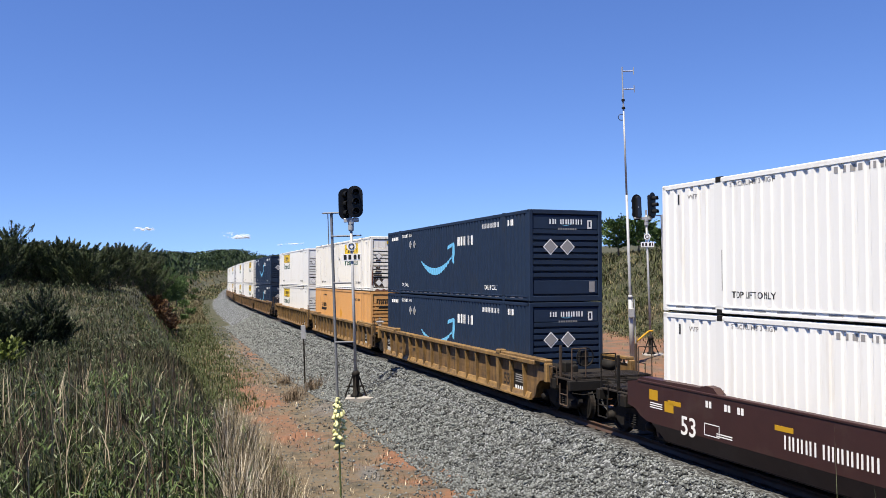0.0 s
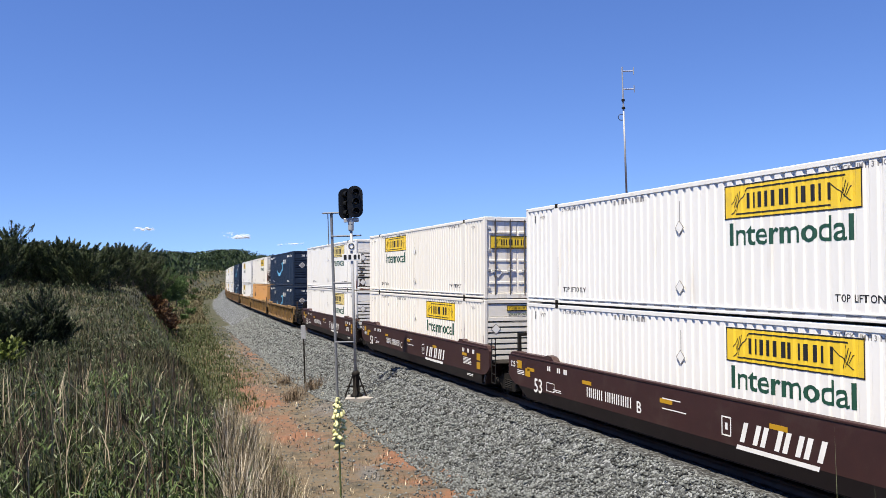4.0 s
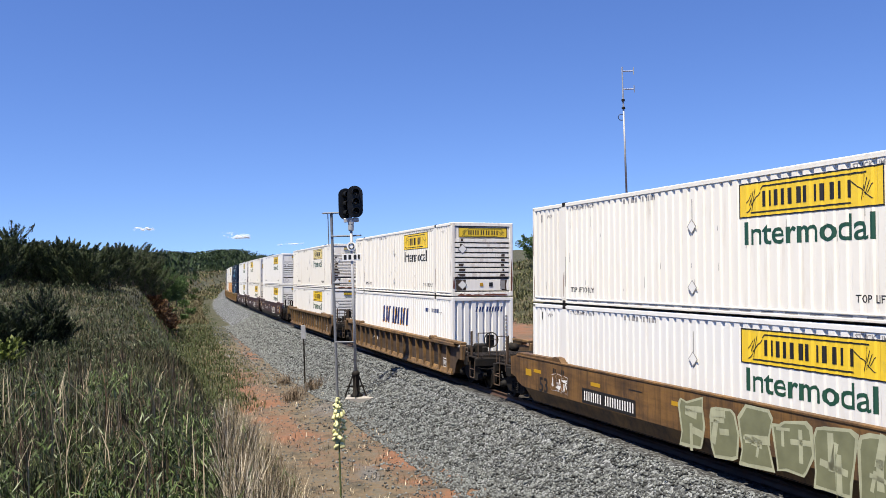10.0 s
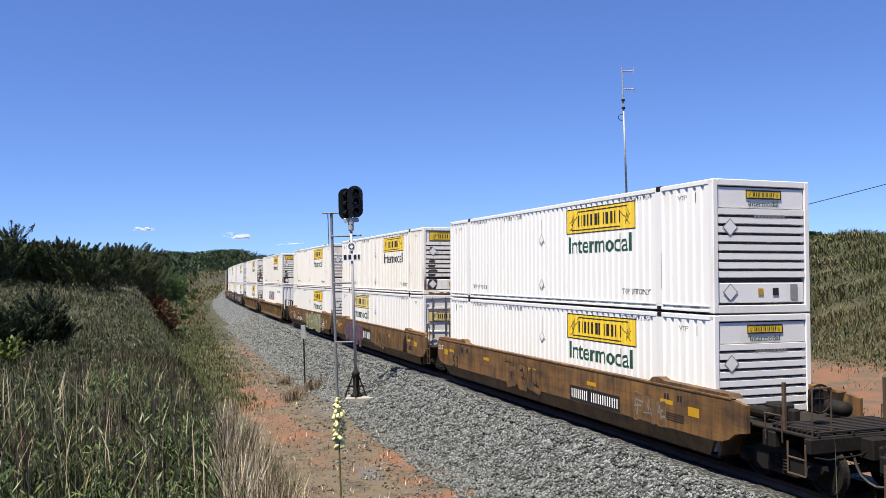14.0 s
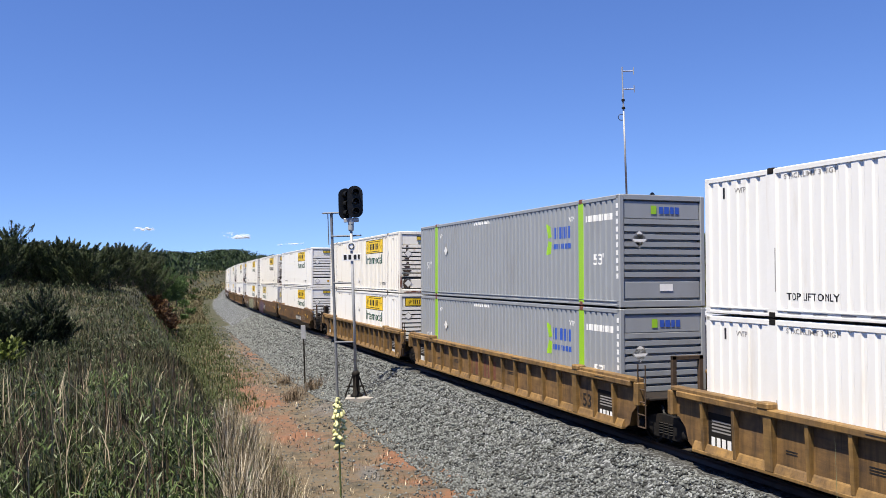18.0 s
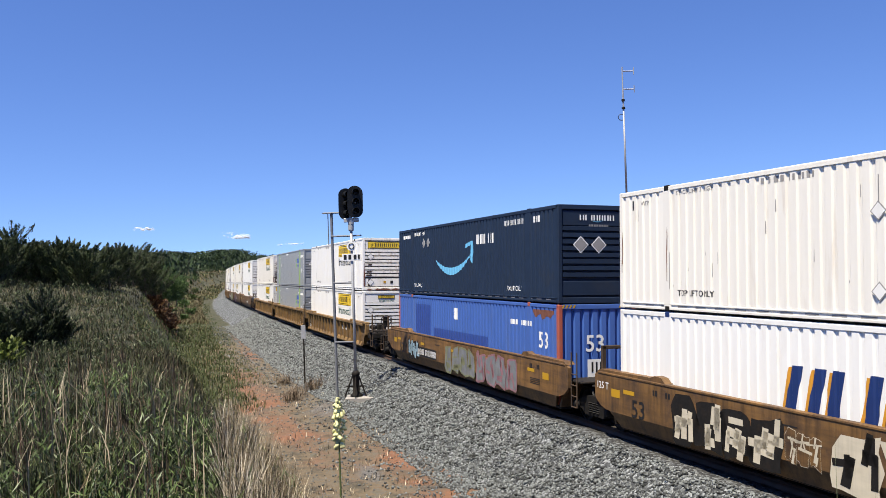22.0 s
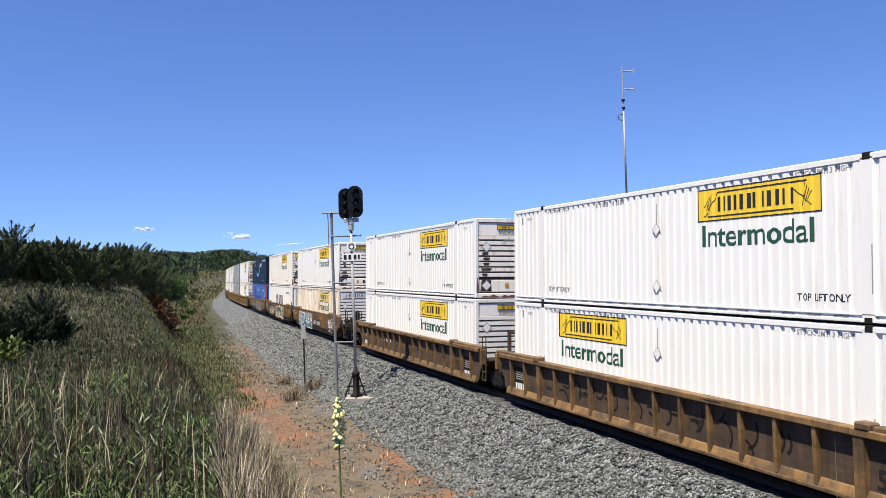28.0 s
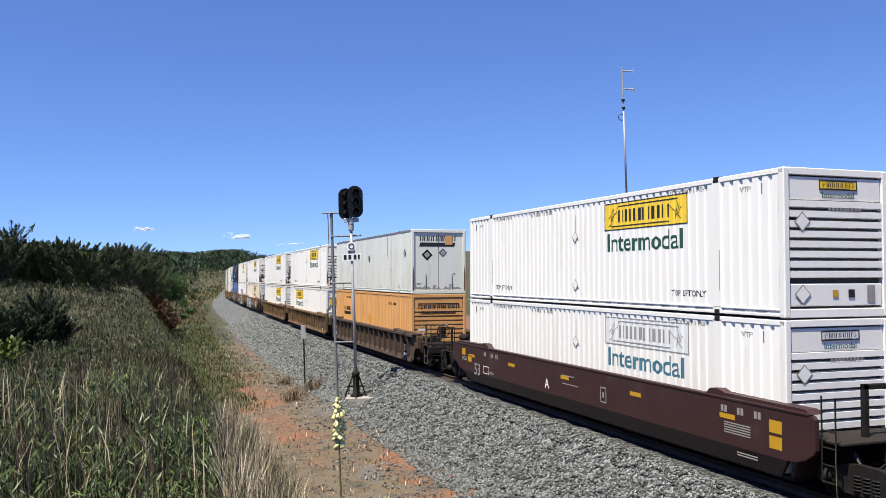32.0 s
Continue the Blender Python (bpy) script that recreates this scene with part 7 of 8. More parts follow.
def build_grass():
    r = np.random.RandomState(7)
    green = leaf_material("green_grass_blades", (0.0092, 0.0163, 0.0046), (0.1094, 0.1367, 0.0410), (0.3099, 0.2643, 0.1550), 0.14)
    mixed = leaf_material("summer_grass_blades", (0.0077, 0.0100, 0.0034), (0.0581, 0.0620, 0.0221), (0.1495, 0.1218, 0.0720), 0.11)
    straw = leaf_material("dry_straw_blades", (0.022, 0.016, 0.009), (0.20, 0.16, 0.095), (0.50, 0.44, 0.33), 0.28)
    weed = leaf_material("broad_weed_leaves", (0.0201, 0.0384, 0.0092), (0.1185, 0.1686, 0.0501), (0.2187, 0.2552, 0.1550), 0.12)

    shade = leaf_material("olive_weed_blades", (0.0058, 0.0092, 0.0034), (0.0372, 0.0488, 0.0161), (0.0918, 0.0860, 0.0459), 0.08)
    tan = leaf_material("tan_grass_blades", (0.0201, 0.0173, 0.0080), (0.0860, 0.0700, 0.0372), (0.1722, 0.1435, 0.0918), 0.18)
    ditch = leaf_material("ditch_grass_blades", (0.018, 0.028, 0.008), (0.072, 0.092, 0.028), (0.14, 0.115, 0.06), 0.12)

    def keep(x, y, lo, hi, s0=-60, s1=400):
        s, u = along(x, y)
        k = (u > lo) & (u < hi) & (s > s0) & (s < s1)
        return x[k], y[k]
    # bank top, near to far
    for n, d0, d1, h, w, m_ in ((26000, 3.0, 9, (0.2, 0.6), 0.010, green), (60000, 8, 22, (0.15, 0.5), 0.012, mixed), (100000, 20, 50, (0.12, 0.4), 0.019, mixed), (50000, 45, 110, (0.2, 0.5), 0.045, mixed)):
        x, y = fan(r, n, d0, d1, -36, 4)
        s, u = along(x, y)
        foot = 9.5 + 0.014 * np.clip(s - 10, 0, 110)
        k = (u > foot - 0.2 + 0.6 * r.rand(n)) & (s < 120)
        x, y = x[k], y[k]
        clump = 0.7 + 0.45 * wave(x, y, 2.2, 41)
        hh = (h[0] + (h[1] - h[0]) * r.rand(len(x))) * np.clip(clump, 0.35, 1.3)
        q = wave(x, y, 3.0 + 0.1 * d0, 48) + 0.6 * wave(x, y, 1.2 + 0.04 * d0, 49) + 0.35 * r.randn(len(x))
        for pick, m3, lb in ((q < -0.3, shade, "dark olive weeds and grass on the bank"), ((q >= -0.3) & (q < 0.9), m_, "tall mixed green and dry grass on the bank"), (q >= 0.9, tan, "tan dry grass in patches on the bank")):
            c = int(pick.sum())
            blades("grass", x[pick], y[pick], hh[pick] * (0.8 if m3 is tan else 1.0), w * (0.6 + 0.7 * r.rand(c)), 0.6, m3, lb, r)
    # straw-coloured tall stems along the edge of the bank
    for n, d0, d1, w in ((26000, 4.5, 12, 0.009), (15000, 11, 24, 0.014)):
        x, y = fan(r, n, d0, d1, -15, 3)
        s, u = along(x, y)
        k = (u > 9.3) & (u < 12.4) & (wave(x, y, 2.5, 42) > -0.35)
        x, y = x[k], y[k]
        blades("dry_grass", x, y, 0.42 + 0.42 * r.rand(len(x)), w * (0.7 + 0.6 * r.rand(len(x))), 0.3, straw, "tall dry straw-coloured grass stems on the bank edge", r)
    # brown dead stems in bunches among the green
    dead = leaf_material("brown_dead_stems", (0.012, 0.009, 0.006), (0.085, 0.062, 0.042), (0.24, 0.19, 0.13), 0.12)
    x, y = fan(r, 9000, 6, 20, -27, -4)
    s, u = along(x, y)
    k = (u > 9.6) & (wave(x, y, 1.4, 53) > 0.55)
    x, y = x[k], y[k]
    blades("dead_stems", x, y, 0.4 + 0.45 * r.rand(len(x)), 0.007 + 0.0006 * np.hypot(x, y) * r.rand(len(x)), 0.22, dead, "upright brown dead stems in the bank grass", r)
    # broad-leaved weeds close by
    x, y = fan(r, 2200, 4.4, 17, -34, -6)
    k = wave(x, y, 1.8, 43) > -0.2
    x, y = keep(x[k], y[k], 10.6, 30)
    cs, ds = [], []
    for cx, cy in zip(x, y):
        n = 16
        hgt = 0.25 + 0.35 * r.rand()
        p = np.stack([cx + r.randn(n) * 0.07, cy + r.randn(n) * 0.07, float(terrain(cx, cy)) + hgt * r.rand(n)], -1)
        cs.append(p)
        ds.append(np.stack([r.randn(n), r.randn(n), 1.0 + 0.6 * r.rand(n)], -1))
    v, f = sprays(np.concatenate(cs), np.concatenate(ds), 0.10, r, 0.07)
    tagged(soup("weeds", v, f, weed), "low bright green broad-leaved weeds in the grass", "weeds", kind="stuff")
    # leafy forbs scattered through the bank grass
    forb = leaf_material("dark_forb_leaves", (0.010, 0.016, 0.006), (0.062, 0.085, 0.03), (0.15, 0.17, 0.10), 0.08)
    x, y = fan(r, 2300, 7, 60, -34, -7)
    s, u = along(x, y)
    k = (u > 9.8) & (s < 90) & (wave(x, y, 3.2, 54) > -0.35)
    x, y = x[k], y[k]
    n = 16
    far = np.hypot(x, y)
    base = np.stack([x, y, terrain(x, y)], -1)[:, None, :]
    tall = (0.18 + 0.3 * r.rand(len(x)))[:, None]
    puff = np.stack([r.randn(len(x), n) * 0.10, r.randn(len(x), n) * 0.10, tall * r.rand(len(x), n) ** 0.7], -1) * (0.8 + far / 60)[:, None, None]
    v, f = sprays((base + puff).reshape(-1, 3), np.stack([r.randn(len(x) * n), r.randn(len(x) * n), 0.6 + r.rand(len(x) * n)], -1), np.repeat(0.05 + 0.0016 * far, n)[:, None], r, 0.13)
    tagged(soup("forbs", v, f, forb), "dark green leafy forbs in the bank grass", "weeds", kind="stuff")
    # green grass on the lower slope and in the ditch
    x, y = fan(r, 42000, 30, 100, -18, -5)
    s, u = along(x, y)
    k = (u > 7.4 + 0.9 * r.rand(len(u)) - 0.018 * np.clip(s - 30, 0, 60)) & (u < 12.5) & (s > 24 + 5 * r.rand(len(u)))
    x, y = x[k], y[k]
    blades("ditch_grass", x, y, (0.12 + 0.3 * r.rand(len(x))) * np.clip(0.8 + 0.5 * wave(x, y, 2.4, 55), 0.3, 1.4), 0.0007 * np.hypot(x, y) * (0.6 + 0.8 * r.rand(len(x))), 0.8, ditch, "olive green grass on the foot of the bank", r)
    # thinner grass all round the standpoint
    x, y = fan(r, 26000, 1.2, 45, -180, 180)
    s, u = along(x, y)
    k = (u > 12.6) & (np.abs((np.degrees(np.arctan2(x, y)) + 16)) > 20)
    x, y = x[k], y[k]
    blades("grass", x, y, 0.2 + 0.35 * r.rand(len(x)), 0.012 + 0.0015 * np.hypot(x, y), 0.6, mixed, "tall mixed green and dry grass on the bank", r)
    # ditch along the foot, green further on, dry tufts near
    x, y = fan(r, 70000, 36, 200, -20, -8)
    s, u = along(x, y)
    k = (u > 6.3 + 1.6 * r.rand(len(u)) - 0.01 * s) & (u < 13 + 20 * (s > 115)) & (s > 26 + 8 * r.rand(len(u)) + 6 * (u < 8))
    x, y = x[k], y[k]
    d = np.hypot(x, y)
    blades("ditch_grass", x, y, 0.08 + 0.2 * r.rand(len(x)), 0.0006 * d * (0.7 + 0.6 * r.rand(len(x))), 0.9, ditch, "yellow-green grass in the ditch below the bank", r)
    x, y = fan(r, 18000, 15, 60, -24, 4)
    s, u = along(x, y)
    k = (u > 4.7) & (u < 9.2) & (wave(x, y, 1.6, 44) > 0.15)
    x, y = x[k], y[k]
    blades("dry_tufts", x, y, 0.06 + 0.16 * r.rand(len(x)), 0.014 + 0.012 * r.rand(len(x)), 0.9, straw, "scattered dry tufts on red soil", r)
    for s_, u_ in ((27.6, 6.2), (28.4, 5.9), (30.2, 4.8), (30.9, 4.5), (33.5, 5.6)):
        cx, cy = place(s_, u_)
        n = 130
        x, y = cx + r.randn(n) * 0.2, cy + r.randn(n) * 0.3
        blades("dry_tuft", x, y, 0.25 + 0.6 * r.rand(n), 0.012 + 0.014 * r.rand(n), 1.1, leaf_tuft, "dry brown tuft of bunch grass beside the signal", r)
    # tufts over the bare yard beyond the track
    x, y = fan(r, 9000, 20, 62, 3, 44)
    s, u = along(x, y)
    k = (u < -5.5) & (u > -23) & (wave(x, y, 3.0, 56) + 0.5 * wave(x, y, 1.1, 57) > 0.1)
    x, y = x[k], y[k]
    q = r.rand(len(x)) < 0.6
    for pick, m_, lb in ((q, hill_dry, "dry tufts on the bare red yard"), (~q, hill_m, "green tufts on the bare red yard")):
        n = int(pick.sum())
        blades("yard_tufts", x[pick], y[pick], 0.08 + 0.22 * r.rand(n), 0.02 + 0.02 * r.rand(n), 1.2, m_, lb, r)
    # hill on the far side: green and tan patches
    for n, a0, a1 in ((120000, 2, 34), (16000, 34, 52)):
        x, y = fan(r, n, 46, 130, a0, a1)
        s, u = along(x, y)
        k = (u < -20.5 - 1.5 * r.rand(n)) & (u > -75)
        x, y, u = x[k], y[k], u[k]
        d = np.hypot(x, y)
        tan = (wave(x, y, 9, 45) + 0.7 * wave(x, y, 3, 46) + 0.9 * (u > -27) + 0.4 * r.randn(len(x))) > 0.85
        for pick, m_, nm, lb in ((~tan, hill_m, "hill_grass", "rough green grass on the hillside"), (tan, hill_dry, "dry_hill_grass", "tan dry grass in patches on the hillside")):
            q = int(pick.sum())
            blades(nm, x[pick], y[pick], (0.25 + 0.6 * r.rand(q)) * (0.75 + 0.4 * wave(x[pick], y[pick], 4, 51)).clip(0.3, 1.3) * (0.25 + 0.75 * ease(-u[pick], 20.5, 25)), 0.0009 * d[pick] * (0.5 + 0.9 * r.rand(q)), 1.7, m_, lb, r)
    # the field beyond the end of the bank
    x, y = fan(r, 26000, 105, 260, -19, -11)
    s, u = along(x, y)
    k = (u > 6.5) & (s > 95) & (wave(x, y, 14, 47) > -0.5)
    x, y = x[k], y[k]
    blades("field_grass", x, y, 0.3 + 0.4 * r.rand(len(x)), 0.0008 * np.hypot(x, y) * (0.7 + 0.6 * r.rand(len(x))), 0.7, hill_dry, "pale dry grass in the field beyond the bank", r)
    x, y = fan(r, 9000, 230, 480, -19, -10)
    k = wave(x, y, 30, 52) > 0.1
    for pick, m_, lb in ((k, hill_m, "rough grass in the field beyond the bank"), (~k, hill_dry, "pale dry grass in the field beyond the bank")):
        q = int(pick.sum())
        blades("field_grass", x[pick], y[pick], 0.5 + 0.7 * r.rand(q), 0.0011 * np.hypot(x[pick], y[pick]) * (0.6 + 0.8 * r.rand(q)), 1.2, m_, lb, r)
    x, y = fan(r, 3000, 40, 75, 10, 34)
    x, y = keep(x, y, -24, -19)
    blades("hill_foot_grass", x, y, 0.15 + 0.35 * r.rand(len(x)), 0.03 + 0.03 * r.rand(len(x)), 1.4, hill_dry, "pale dry grass along the foot of the hill", r)


leaf_tuft = leaf_material("brown_tuft_blades", (0.0471, 0.0353, 0.0236), (0.1335, 0.0942, 0.0589), (0.2041, 0.157, 0.1099), 0.2)
hill_m = leaf_material("hillside_grass_blades", (0.0157, 0.0236, 0.0079), (0.0824, 0.0942, 0.033), (0.1806, 0.157, 0.0824), 0.14)
hill_dry = leaf_material("dry_hillside_blades", (0.0471, 0.0393, 0.0196), (0.1648, 0.1335, 0.0707), (0.0864, 0.0942, 0.0393), 0.25)
# darker copy of the cedar green: the saplings' shade is in the leaf colour
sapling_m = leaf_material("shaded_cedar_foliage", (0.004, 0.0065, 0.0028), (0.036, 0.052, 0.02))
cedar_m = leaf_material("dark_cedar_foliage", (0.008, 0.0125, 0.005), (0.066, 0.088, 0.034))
far_m = leaf_material("distant_foliage", (0.0090, 0.0185, 0.0075), (0.036, 0.062, 0.022))
oak_m = leaf_material("broadleaf_foliage", (0.0251, 0.0512, 0.0148), (0.0854, 0.1422, 0.0399))
bush_m = leaf_material("yellow_green_foliage", (0.0471, 0.0707, 0.0118), (0.1335, 0.157, 0.0314))
redbush_m = leaf_material("reddish_brush", (0.026, 0.014, 0.009), (0.125, 0.064, 0.026))
bark_m = mat("grey_brown_bark", (0.0707, 0.055, 0.0432), 0.9, grain=0.3, grain_size=0.1, bump=0.3, bump_size=0.03)


def sprays(centres, dirs, size, r, slim=0.28):
    """Leaf sprays: small pointed quads round centres, along dirs."""
    n = len(centres)
    d = dirs + r.randn(n, 3) * 0.35
    d /= np.linalg.norm(d, axis=1, keepdims=True) + 1e-9
    q = r.randn(n, 3)
    q -= (q * d).sum(1, keepdims=True) * d
    q /= np.linalg.norm(q, axis=1, keepdims=True) + 1e-9
    L = size * (0.6 + 0.8 * r.rand(n, 1))
    a = centres - d * L * 0.5
    b = centres + q * L * slim
    c = centres + d * L * 0.6
    e = centres - q * L * slim
    v = np.stack([a, b, c, e], 1).reshape(-1, 3)
    f = (np.arange(n) * 4)[:, None] + np.arange(4)[None]
    return v, f


def build_cedar(x, y, height, width, seed, n=2600, material=None, label="dark green cedar tree with a ragged conical crown", category="tree", group="cedars on the bank", name="cedar_tree", leaf=0.22, shape="cone"):
    r = np.random.RandomState(seed)
    z = float(terrain(x, y)) - 0.1
    t = thing(name, label, category, group, at=pose(float(x), float(y), z))
    tr = Shape().tube((0, 0, -0.2), (0, 0, height * 0.55), 0.03 * height, 0.016 * height, 8).tube((0, 0, height * 0.55), (0, 0, height * 0.93), 0.016 * height, 0.004 * height, 6)
    part("trunk", tr, bark_m, t)
    limbs = Shape()
    cs, ds = [], []
    cone = shape == "cone"
    m = int(26 + height * 7) if cone else int(34 + height * 5)
    for k in range(m):
        q = (k + r.rand()) / m
        a = r.rand() * 6.283
        if cone:
            # upswept plumes, each drawn out to a point
            zz = height * (0.03 + 0.70 * q)
            reach = width * 0.62 * (1 - 0.82 * q) ** 0.8 * (0.55 + 0.6 * r.rand()) + 0.05
            tip = np.array([math.cos(a) * reach, math.sin(a) * reach, min(height * 0.98, zz + reach * (0.45 + 0.5 * r.rand()) + 0.06 * height)])
            root = np.array([0, 0, zz * 0.9])
        else:
            zz = height * (0.28 + 0.62 * q)
            reach = width * 0.5 * math.sqrt(max(0.05, 1 - (2 * q - 0.8) ** 2 * 0.75)) * (0.65 + 0.5 * r.rand())
            tip = np.array([math.cos(a) * reach, math.sin(a) * reach, zz + reach * (0.25 + 0.5 * q)])
            root = np.array([0, 0, zz * 0.92])
        if cone and k == m - 1:
            root, tip = np.array([0, 0, height * 0.5]), np.array([0, 0, height * 0.99])
        limbs.tube(root, tip, 0.006 * height * (1.1 - q), 0.002 * height, 4)
        cnt = max(6, int(n / m * (0.5 + (1 - q if cone else 0.5))))
        w = r.rand(cnt) ** 0.6
        p = root + (tip - root) * w[:, None]
        ln = np.linalg.norm(tip - root)
        if cone:
            p += r.randn(cnt, 3) * (0.085 * ln * (1.03 - w) + 0.006 * height)[:, None]
        else:
            p += r.randn(cnt, 3) * (0.055 * reach + 0.01 * height) * np.array([1, 1, 0.8])
        cs.append(p)
        dd = np.tile((tip - root) / (ln + 1e-6), (cnt, 1))
        dd[:, 2] += 0.35
        ds.append(dd)
    tagged(part("branchwork", limbs, bark_m, t), kind="stuff")
    v, f = sprays(np.concatenate(cs), np.concatenate(ds), leaf, r, 0.13 if shape == "cone" else 0.3)
    crown = soup("crown", v, f, material or cedar_m)
    crown.parent = t
    return t


def build_woods():
    r = np.random.RandomState(12)
    # cedars and brush along the edge of the bank top
    front = [(-27.6, 60, 7.2, 4.2), (-26.75, 62, 8.2, 4.6), (-26.0, 65, 6.9, 4.2), (-25.1, 63, 6.75, 4.0), (-24.3, 62, 7.0, 3.8), (-23.6, 65, 7.05, 4.0), (-22.8, 61, 6.3, 3.8), (-22.1, 65, 6.5, 3.8), (-21.4, 68, 6.7, 4.6), (-20.7, 76, 6.9, 5.0), (-20.0, 82, 6.8, 5.0), (-19.3, 86, 6.5, 4.6), (-18.8, 94, 6.3, 4.4)]
    back = [(-28.4, 66, 7.2, 5.0), (-27.0, 72, 7.2, 5.0), (-25.5, 74, 6.6, 5.2), (-24.6, 76, 6.7, 5.2), (-23.4, 74, 6.5, 5.2), (-22.2, 78, 6.5, 5.2), (-20.9, 88, 6.9, 5.4), (-19.8, 96, 6.8, 5.2), (-30.0, 68, 7.8, 5.0)]
    for k, (az, d, top, w) in enumerate(front + back):
        x, y = d * math.sin(radians(az)), d * math.cos(radians(az))
        build_cedar(x, y, top - ray_ground(x, y), w, 100 + k, 10000 if k < 13 else 5500, leaf=0.19)
    for k, (az, d, h, w) in enumerate([(-18.5, 135, 6.6, 6.0), (-17.9, 150, 6.4, 5.4), (-17.4, 175, 6.6, 5.4), (-19.2, 125, 6.2, 5.4)]):
        build_cedar(d * math.sin(radians(az)), d * math.cos(radians(az)), h, w, 140 + k, 9000, oak_m, "broad green tree at the end of the bank", group="trees at the end of the bank", name="tree", leaf=0.2, shape="round")
    for k, (s_, u_, h) in enumerate([(150, 9.5, 1.8), (120, 8.2, 1.2), (128, 11.5, 1.2), (104, 9.2, 0.9), (170, 13, 1.6), (185, 10.5, 1.3), (160, 17, 2.0), (205, 14, 1.8), (220, 9.5, 1.5), (190, 20, 2.2), (240, 16, 2.4), (260, 11, 2.0), (280, 22, 3.0), (300, 14, 2.6), (330, 24, 3.2)]):
        x, y = place(s_, u_)
        build_cedar(float(x), float(y), h, h * 1.6, 160 + k, 500, oak_m, "low dark green bush in the field", "bush", "bushes in the field", "bush", 0.25, "round")
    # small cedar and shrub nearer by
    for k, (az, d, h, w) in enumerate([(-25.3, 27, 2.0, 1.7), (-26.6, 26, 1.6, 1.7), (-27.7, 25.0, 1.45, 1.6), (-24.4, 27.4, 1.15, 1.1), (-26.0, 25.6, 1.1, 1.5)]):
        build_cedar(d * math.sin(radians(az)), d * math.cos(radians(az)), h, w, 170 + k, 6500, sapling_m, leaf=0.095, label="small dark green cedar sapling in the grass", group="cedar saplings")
    build_cedar(21 * math.sin(radians(-27.4)), 21 * math.cos(radians(-27.4)), 0.7, 1.1, 180, 700, bush_m, "low yellow-green shrub in the grass", "shrub", "", "shrub", 0.1, "round")
    # brush on the eroded face of the bank
    for k, (s_, u_) in enumerate([(70, 12.3), (73, 12.0), (76, 11.6), (79, 12.1), (82, 11.2), (86, 10.8), (67, 11.8), (72, 11.3), (77, 11.0), (84, 11.7)]):
        x, y = place(s_, u_)
        build_cedar(float(x), float(y), 1.0, 2.1, 190 + k, 900, redbush_m, "reddish brown brush on the eroded bank", "bush", "brush on the bank face", "bush", 0.22, "round")
    # trees along the crest of the far hill
    for k, (az, d, h, w) in enumerate([(16.6, 86, 2.6, 2.6), (18.3, 88, 3.0, 3.6), (19.6, 88, 2.5, 3.4), (21.8, 90, 0.9, 1.6), (11.6, 100, 4.4, 4.6), (12.9, 100, 4.0, 4.4), (9.9, 108, 4.4, 5.0), (14.4, 104, 3.4, 4.0), (8.0, 112, 4.0, 5.0), (23.5, 92, 0.8, 1.6), (6.2, 118, 4.0, 5.0)]):
        build_cedar(d * math.sin(radians(az)), d * math.cos(radians(az)), h, w, 210 + k, 3200, oak_m, "leafy green tree on the crest of the hill", group="trees on the hill crest", name="tree", leaf=0.27, shape="round")
    # distant woods: many clumps of leaves on far slopes
    cs, ds = [], []
    for az in np.arange(-33, -17.2, 0.16):
        for lay in range(3):
            d = 210 + 130 * lay + 60 * r.rand()
            top = 6.0 + 1.6 * lay + 0.6 * math.sin(az * 0.9) + 0.8 * r.rand()
            x, y = d * math.sin(radians(az)), d * math.cos(radians(az))
            n = 120
            p = np.stack([x + r.randn(n) * 2.6, y + r.randn(n) * 2.6, -3 + (top + 3.5) * np.sqrt(r.rand(n))], -1)
            cs.append(p)
            ds.append(np.tile([0, 0, 1.0], (n, 1)))
    for az in np.arange(-19.5, -10.2, 0.05):
        for lay in range(2):
            d = 600 + 60 * lay + 50 * r.rand()
            x, y = d * math.sin(radians(az)), d * math.cos(radians(az))
            n = 130
            crest = (14.7 if lay else 11.0) + 0.9 * r.rand() - 5.5 * ease(az, -13.6, -11.6) + 0.9 * math.sin(az * 1.7 + 1.0)
            p = np.stack([x + r.randn(n) * 4, y + r.randn(n) * 4, -6 + (crest + 6) * np.sqrt(r.rand(n))], -1)
            cs.append(p)
            ds.append(r.randn(n, 3) + np.array([0, 0, 0.4]))
    for d0 in (470, 545):
        for az in np.arange(-18.8, -10.4, 0.11):
            d = d0 + 45 * r.rand()
            x, y = d * math.sin(radians(az + 0.1 * r.rand())), d * math.cos(radians(az))
            n, z0 = 60, ray_ground(x, y)
            p = np.stack([x + r.randn(n) * 2.2, y + r.randn(n) * 2.2, z0 - 0.5 + (3.0 + 3.5 * r.rand()) * np.sqrt(r.rand(n))], -1)
            cs.append(p)
            ds.append(np.tile([0, 0, 1.0], (n, 1)))
    v, f = sprays(np.concatenate(cs), np.concatenate(ds), 1.3, r)
    tagged(soup("distant_woods", v, f, far_m), "distant green wooded slopes under the sky", "woods", kind="stuff")


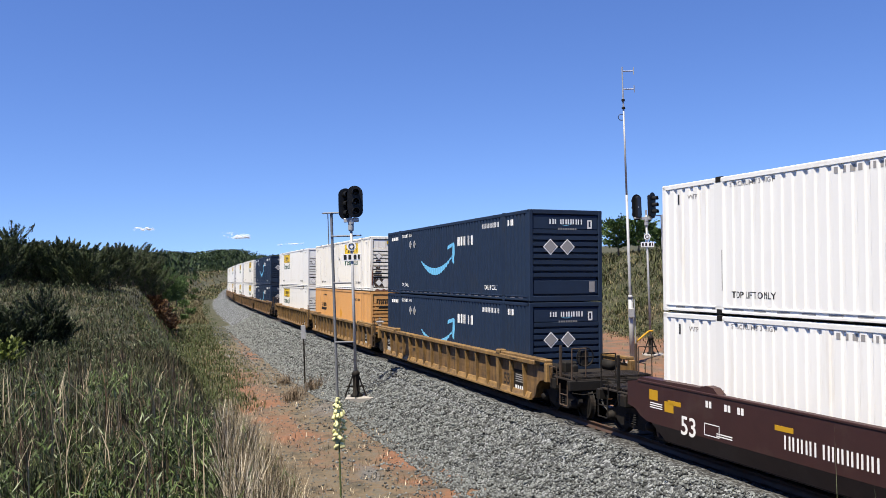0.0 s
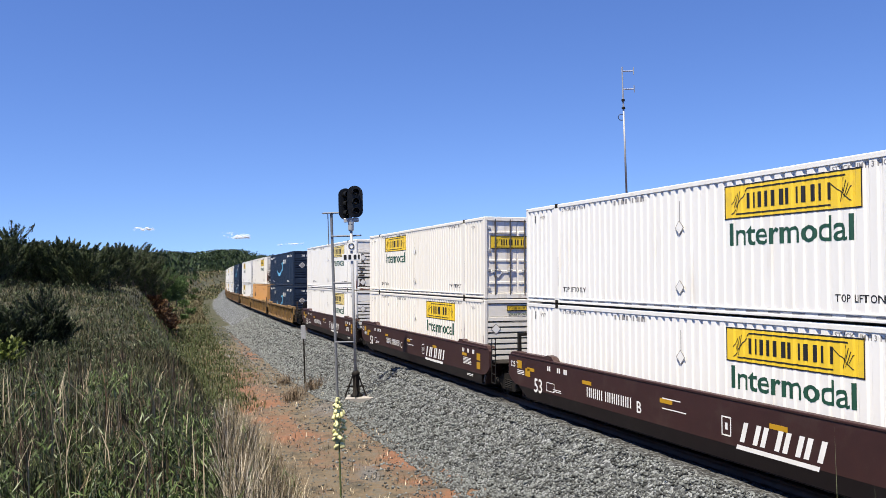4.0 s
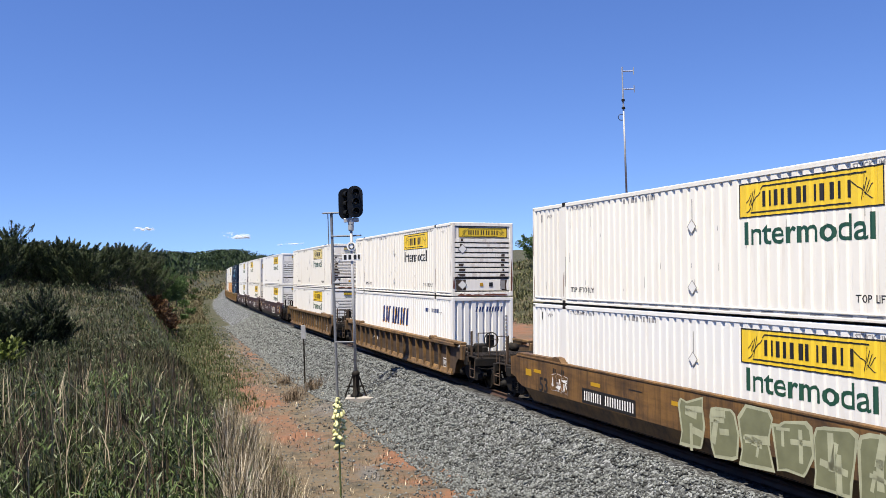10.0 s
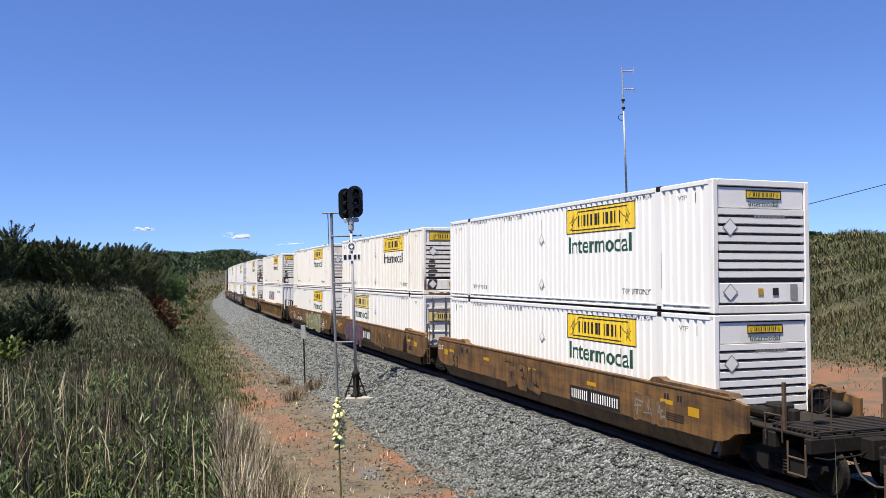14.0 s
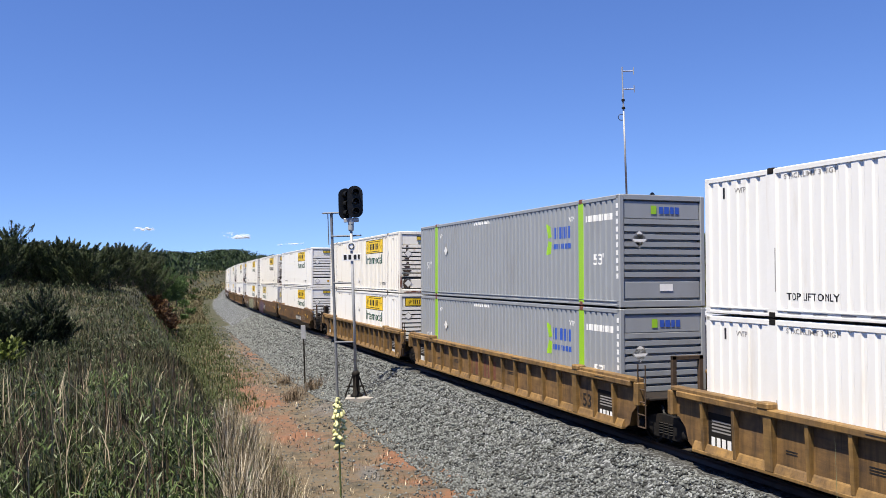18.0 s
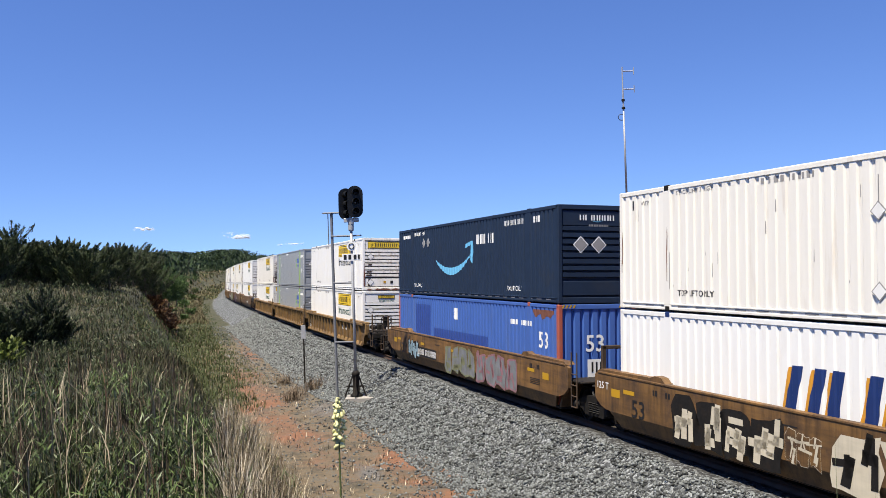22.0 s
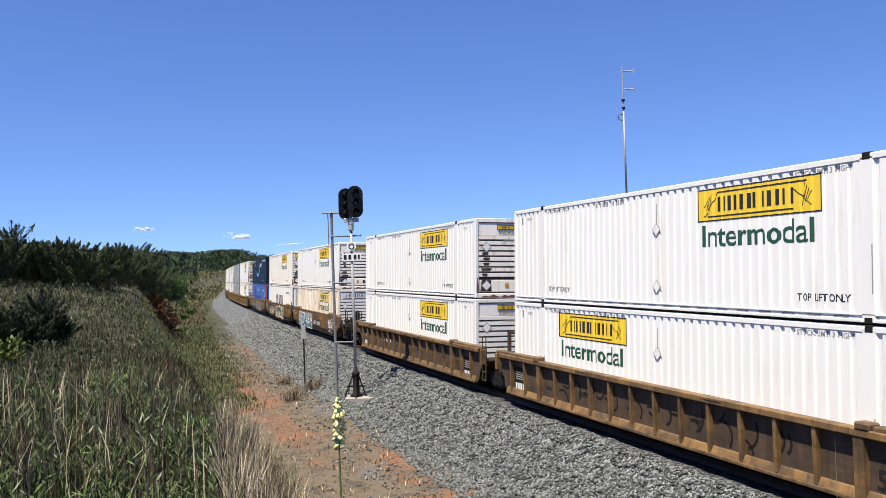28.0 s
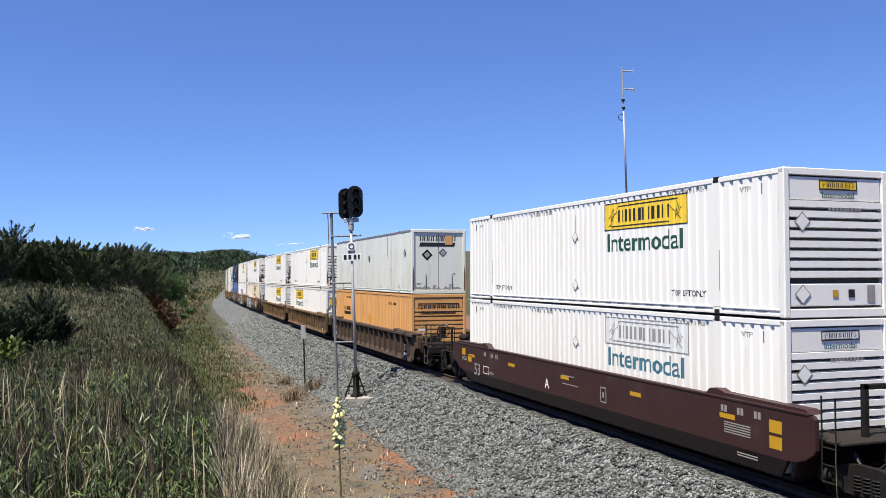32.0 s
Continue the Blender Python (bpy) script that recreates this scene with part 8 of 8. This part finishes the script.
def build_foreground():
    """Plants that stand close to the camera."""
    petal = mat("cream_petals", (0.55, 0.53, 0.25), 0.6, grain=0.08, vary=0.1)
    stem_m = mat("green_stem", (0.0785, 0.1021, 0.0314), 0.6, grain=0.15)
    r = random.Random(4)
    d = 9.0
    x, y = d * math.sin(radians(-7.35)), d * math.cos(radians(-7.35))
    z = ray_ground(x, y)
    yu = thing("yucca", "flowering yucca with a spike of cream bells", "yucca", at=pose(x, y, z))
    top = 4.69 - (700 - 460) / 1512 * d - z
    low = 4.69 - (782 - 460) / 1512 * d - z
    part("stalk", Shape().tube((0, 0, -0.1), (0.0, 0, top), 0.016, 0.007, 8), stem_m, yu)
    for k in range(74):
        q = min(1.0, max(0.0, k / 73 + r.uniform(-0.03, 0.03)))
        a = k * 2.4 + r.uniform(-0.5, 0.5)
        rad = 0.062 * (0.55 + 0.75 * q * (1 - q) * 2 - 0.35 * q) * r.uniform(0.6, 1.25)
        sz = r.uniform(0.45, 0.9) * (1 - 0.35 * q)
        zz = low + (top - low) * q
        part("flower", lambda: Shape().turned([(0.005, 0.0), (0.017, -0.01), (0.024, -0.034), (0.021, -0.052), (0.026, -0.066)], "z", 6), petal, yu, at=pose(math.cos(a) * rad, math.sin(a) * rad, zz, r.uniform(-55, 55), r.uniform(-55, 55), 0) @ Matrix.Scale(sz * 1.25, 4), key="flower", smooth=True)
    leafs = Shape()
    for k in range(30):
        a, el, ln = r.uniform(0, 6.28), r.uniform(0.3, 1.2), r.uniform(0.35, 0.6)
        dx, dy = math.cos(a), math.sin(a)
        p0, p1 = Vector((0, 0, 0.0)), Vector((dx * ln * math.cos(el), dy * ln * math.cos(el), ln * math.sin(el)))
        sd = Vector((-dy, dx, 0)) * 0.012
        leafs.poly([p0 - sd, p0 + sd, p0 + (p1 - p0) * 0.6 + sd, p1, p0 + (p1 - p0) * 0.6 - sd])
    part("leaves", leafs, stem_m, yu)
    # dry seed stalks standing out of the near grass
    stalk_m = leaf_material("pale_dry_stalks", (0.157, 0.1256, 0.0785), (0.3297, 0.2826, 0.1963), (0.0785, 0.0471, 0.0275), 0.3)
    q = np.random.RandomState(21)
    x, y = fan(q, 420, 5.5, 16, -29, -9)
    blades("dry_stalks", x, y, 0.5 + 0.5 * q.rand(len(x)), 0.006 + 0.0011 * np.hypot(x, y) * q.rand(len(x)), 0.45, stalk_m, "tall dry seed stalks in the bank grass", q)
    # weeds that rise before the lower edge of the view
    pale = leaf_material("pale_weed_stems", (0.0785, 0.1021, 0.0471), (0.2041, 0.2198, 0.1256))
    rr = np.random.RandomState(9)
    for az, d, hgt, n, sp in ((25.6, 6.2, 1.0, 26, 0.14), (27.0, 6.0, 1.05, 50, 0.2), (20.6, 6.3, 0.9, 6, 0.08), (13.2, 6.6, 0.75, 4, 0.06)):
        cx, cy = d * math.sin(radians(az)), d * math.cos(radians(az))
        zt = 4.69 - (850 - (454 - (math.tan(radians(az)) * 1512) * 0.0342)) / 1512 * d
        x, y = cx + rr.randn(n) * sp, cy + rr.randn(n) * sp
        z = terrain(x, y)
        h = np.maximum(0.3, (zt - z) * (0.75 + 0.4 * rr.rand(n)))
        blades("weed_clump", x, y, h, np.full(n, 0.018), 0.25, pale, "pale green weeds on the bank below the camera", rr, z)


def build_clouds():
    """Small fair-weather clouds, thin enough to let the sky through."""
    m = bpy.data.materials.new("thin_white_cloud")
    m.use_nodes = True
    n, l = m.node_tree.nodes, m.node_tree.links
    b = n["Principled BSDF"]
    b.inputs["Base Color"].default_value, b.inputs["Roughness"].default_value = (0.9, 0.92, 0.95, 1), 1.0
    tr, mx = n.new("ShaderNodeBsdfTransparent"), n.new("ShaderNodeMixShader")
    mx.inputs[0].default_value = 0.22
    l.new(tr.outputs[0], mx.inputs[1])
    l.new(b.outputs[0], mx.inputs[2])
    l.new(mx.outputs[0], n["Material Output"].inputs["Surface"])
    r = random.Random(6)
    for px, py, w, h, cnt in ((258, 405, 30, 8, 34), (424, 419, 32, 10, 40), (520, 431, 26, 5, 24), (408, 412, 14, 4, 14), (496, 433, 10, 4, 8)):
        d = 4000.0
        sh = Shape()
        for k in range(cnt):
            a, q = r.gauss(0, 0.3), abs(r.gauss(0, 0.3))
            rad = h * (0.16 + 0.2 * r.random()) * (1 - 0.5 * min(1, abs(a)))
            sc = d / 1512
            prof = [(rad * 1.5 * sc * math.sin(t), rad * 0.7 * sc * -math.cos(t)) for t in (0.1, 0.7, 1.3, 1.9, 2.5, 3.04)]
            sh.turned(prof, "z", 9, (a * w * sc, r.uniform(-20, 20), (-h * 0.3 + q * h * 0.9) * sc))
        az, el = (px - 784) / 1512, (454.7 - (px - 784) * 0.0342 - py) / 1512
        ob = tagged(new("cloud", sh.mesh("cloud", m, True)), "small white fair-weather cloud low in the sky", "cloud", "clouds", "structure")
        ob.matrix_basis = pose(d * az, d, 4.69 + el * d)
# ---------------------------------------------------------------- the whole place
build_ground()
build_track()
build_train()
build_things()
build_woods()
build_grass()
build_foreground()
build_clouds()
motions()
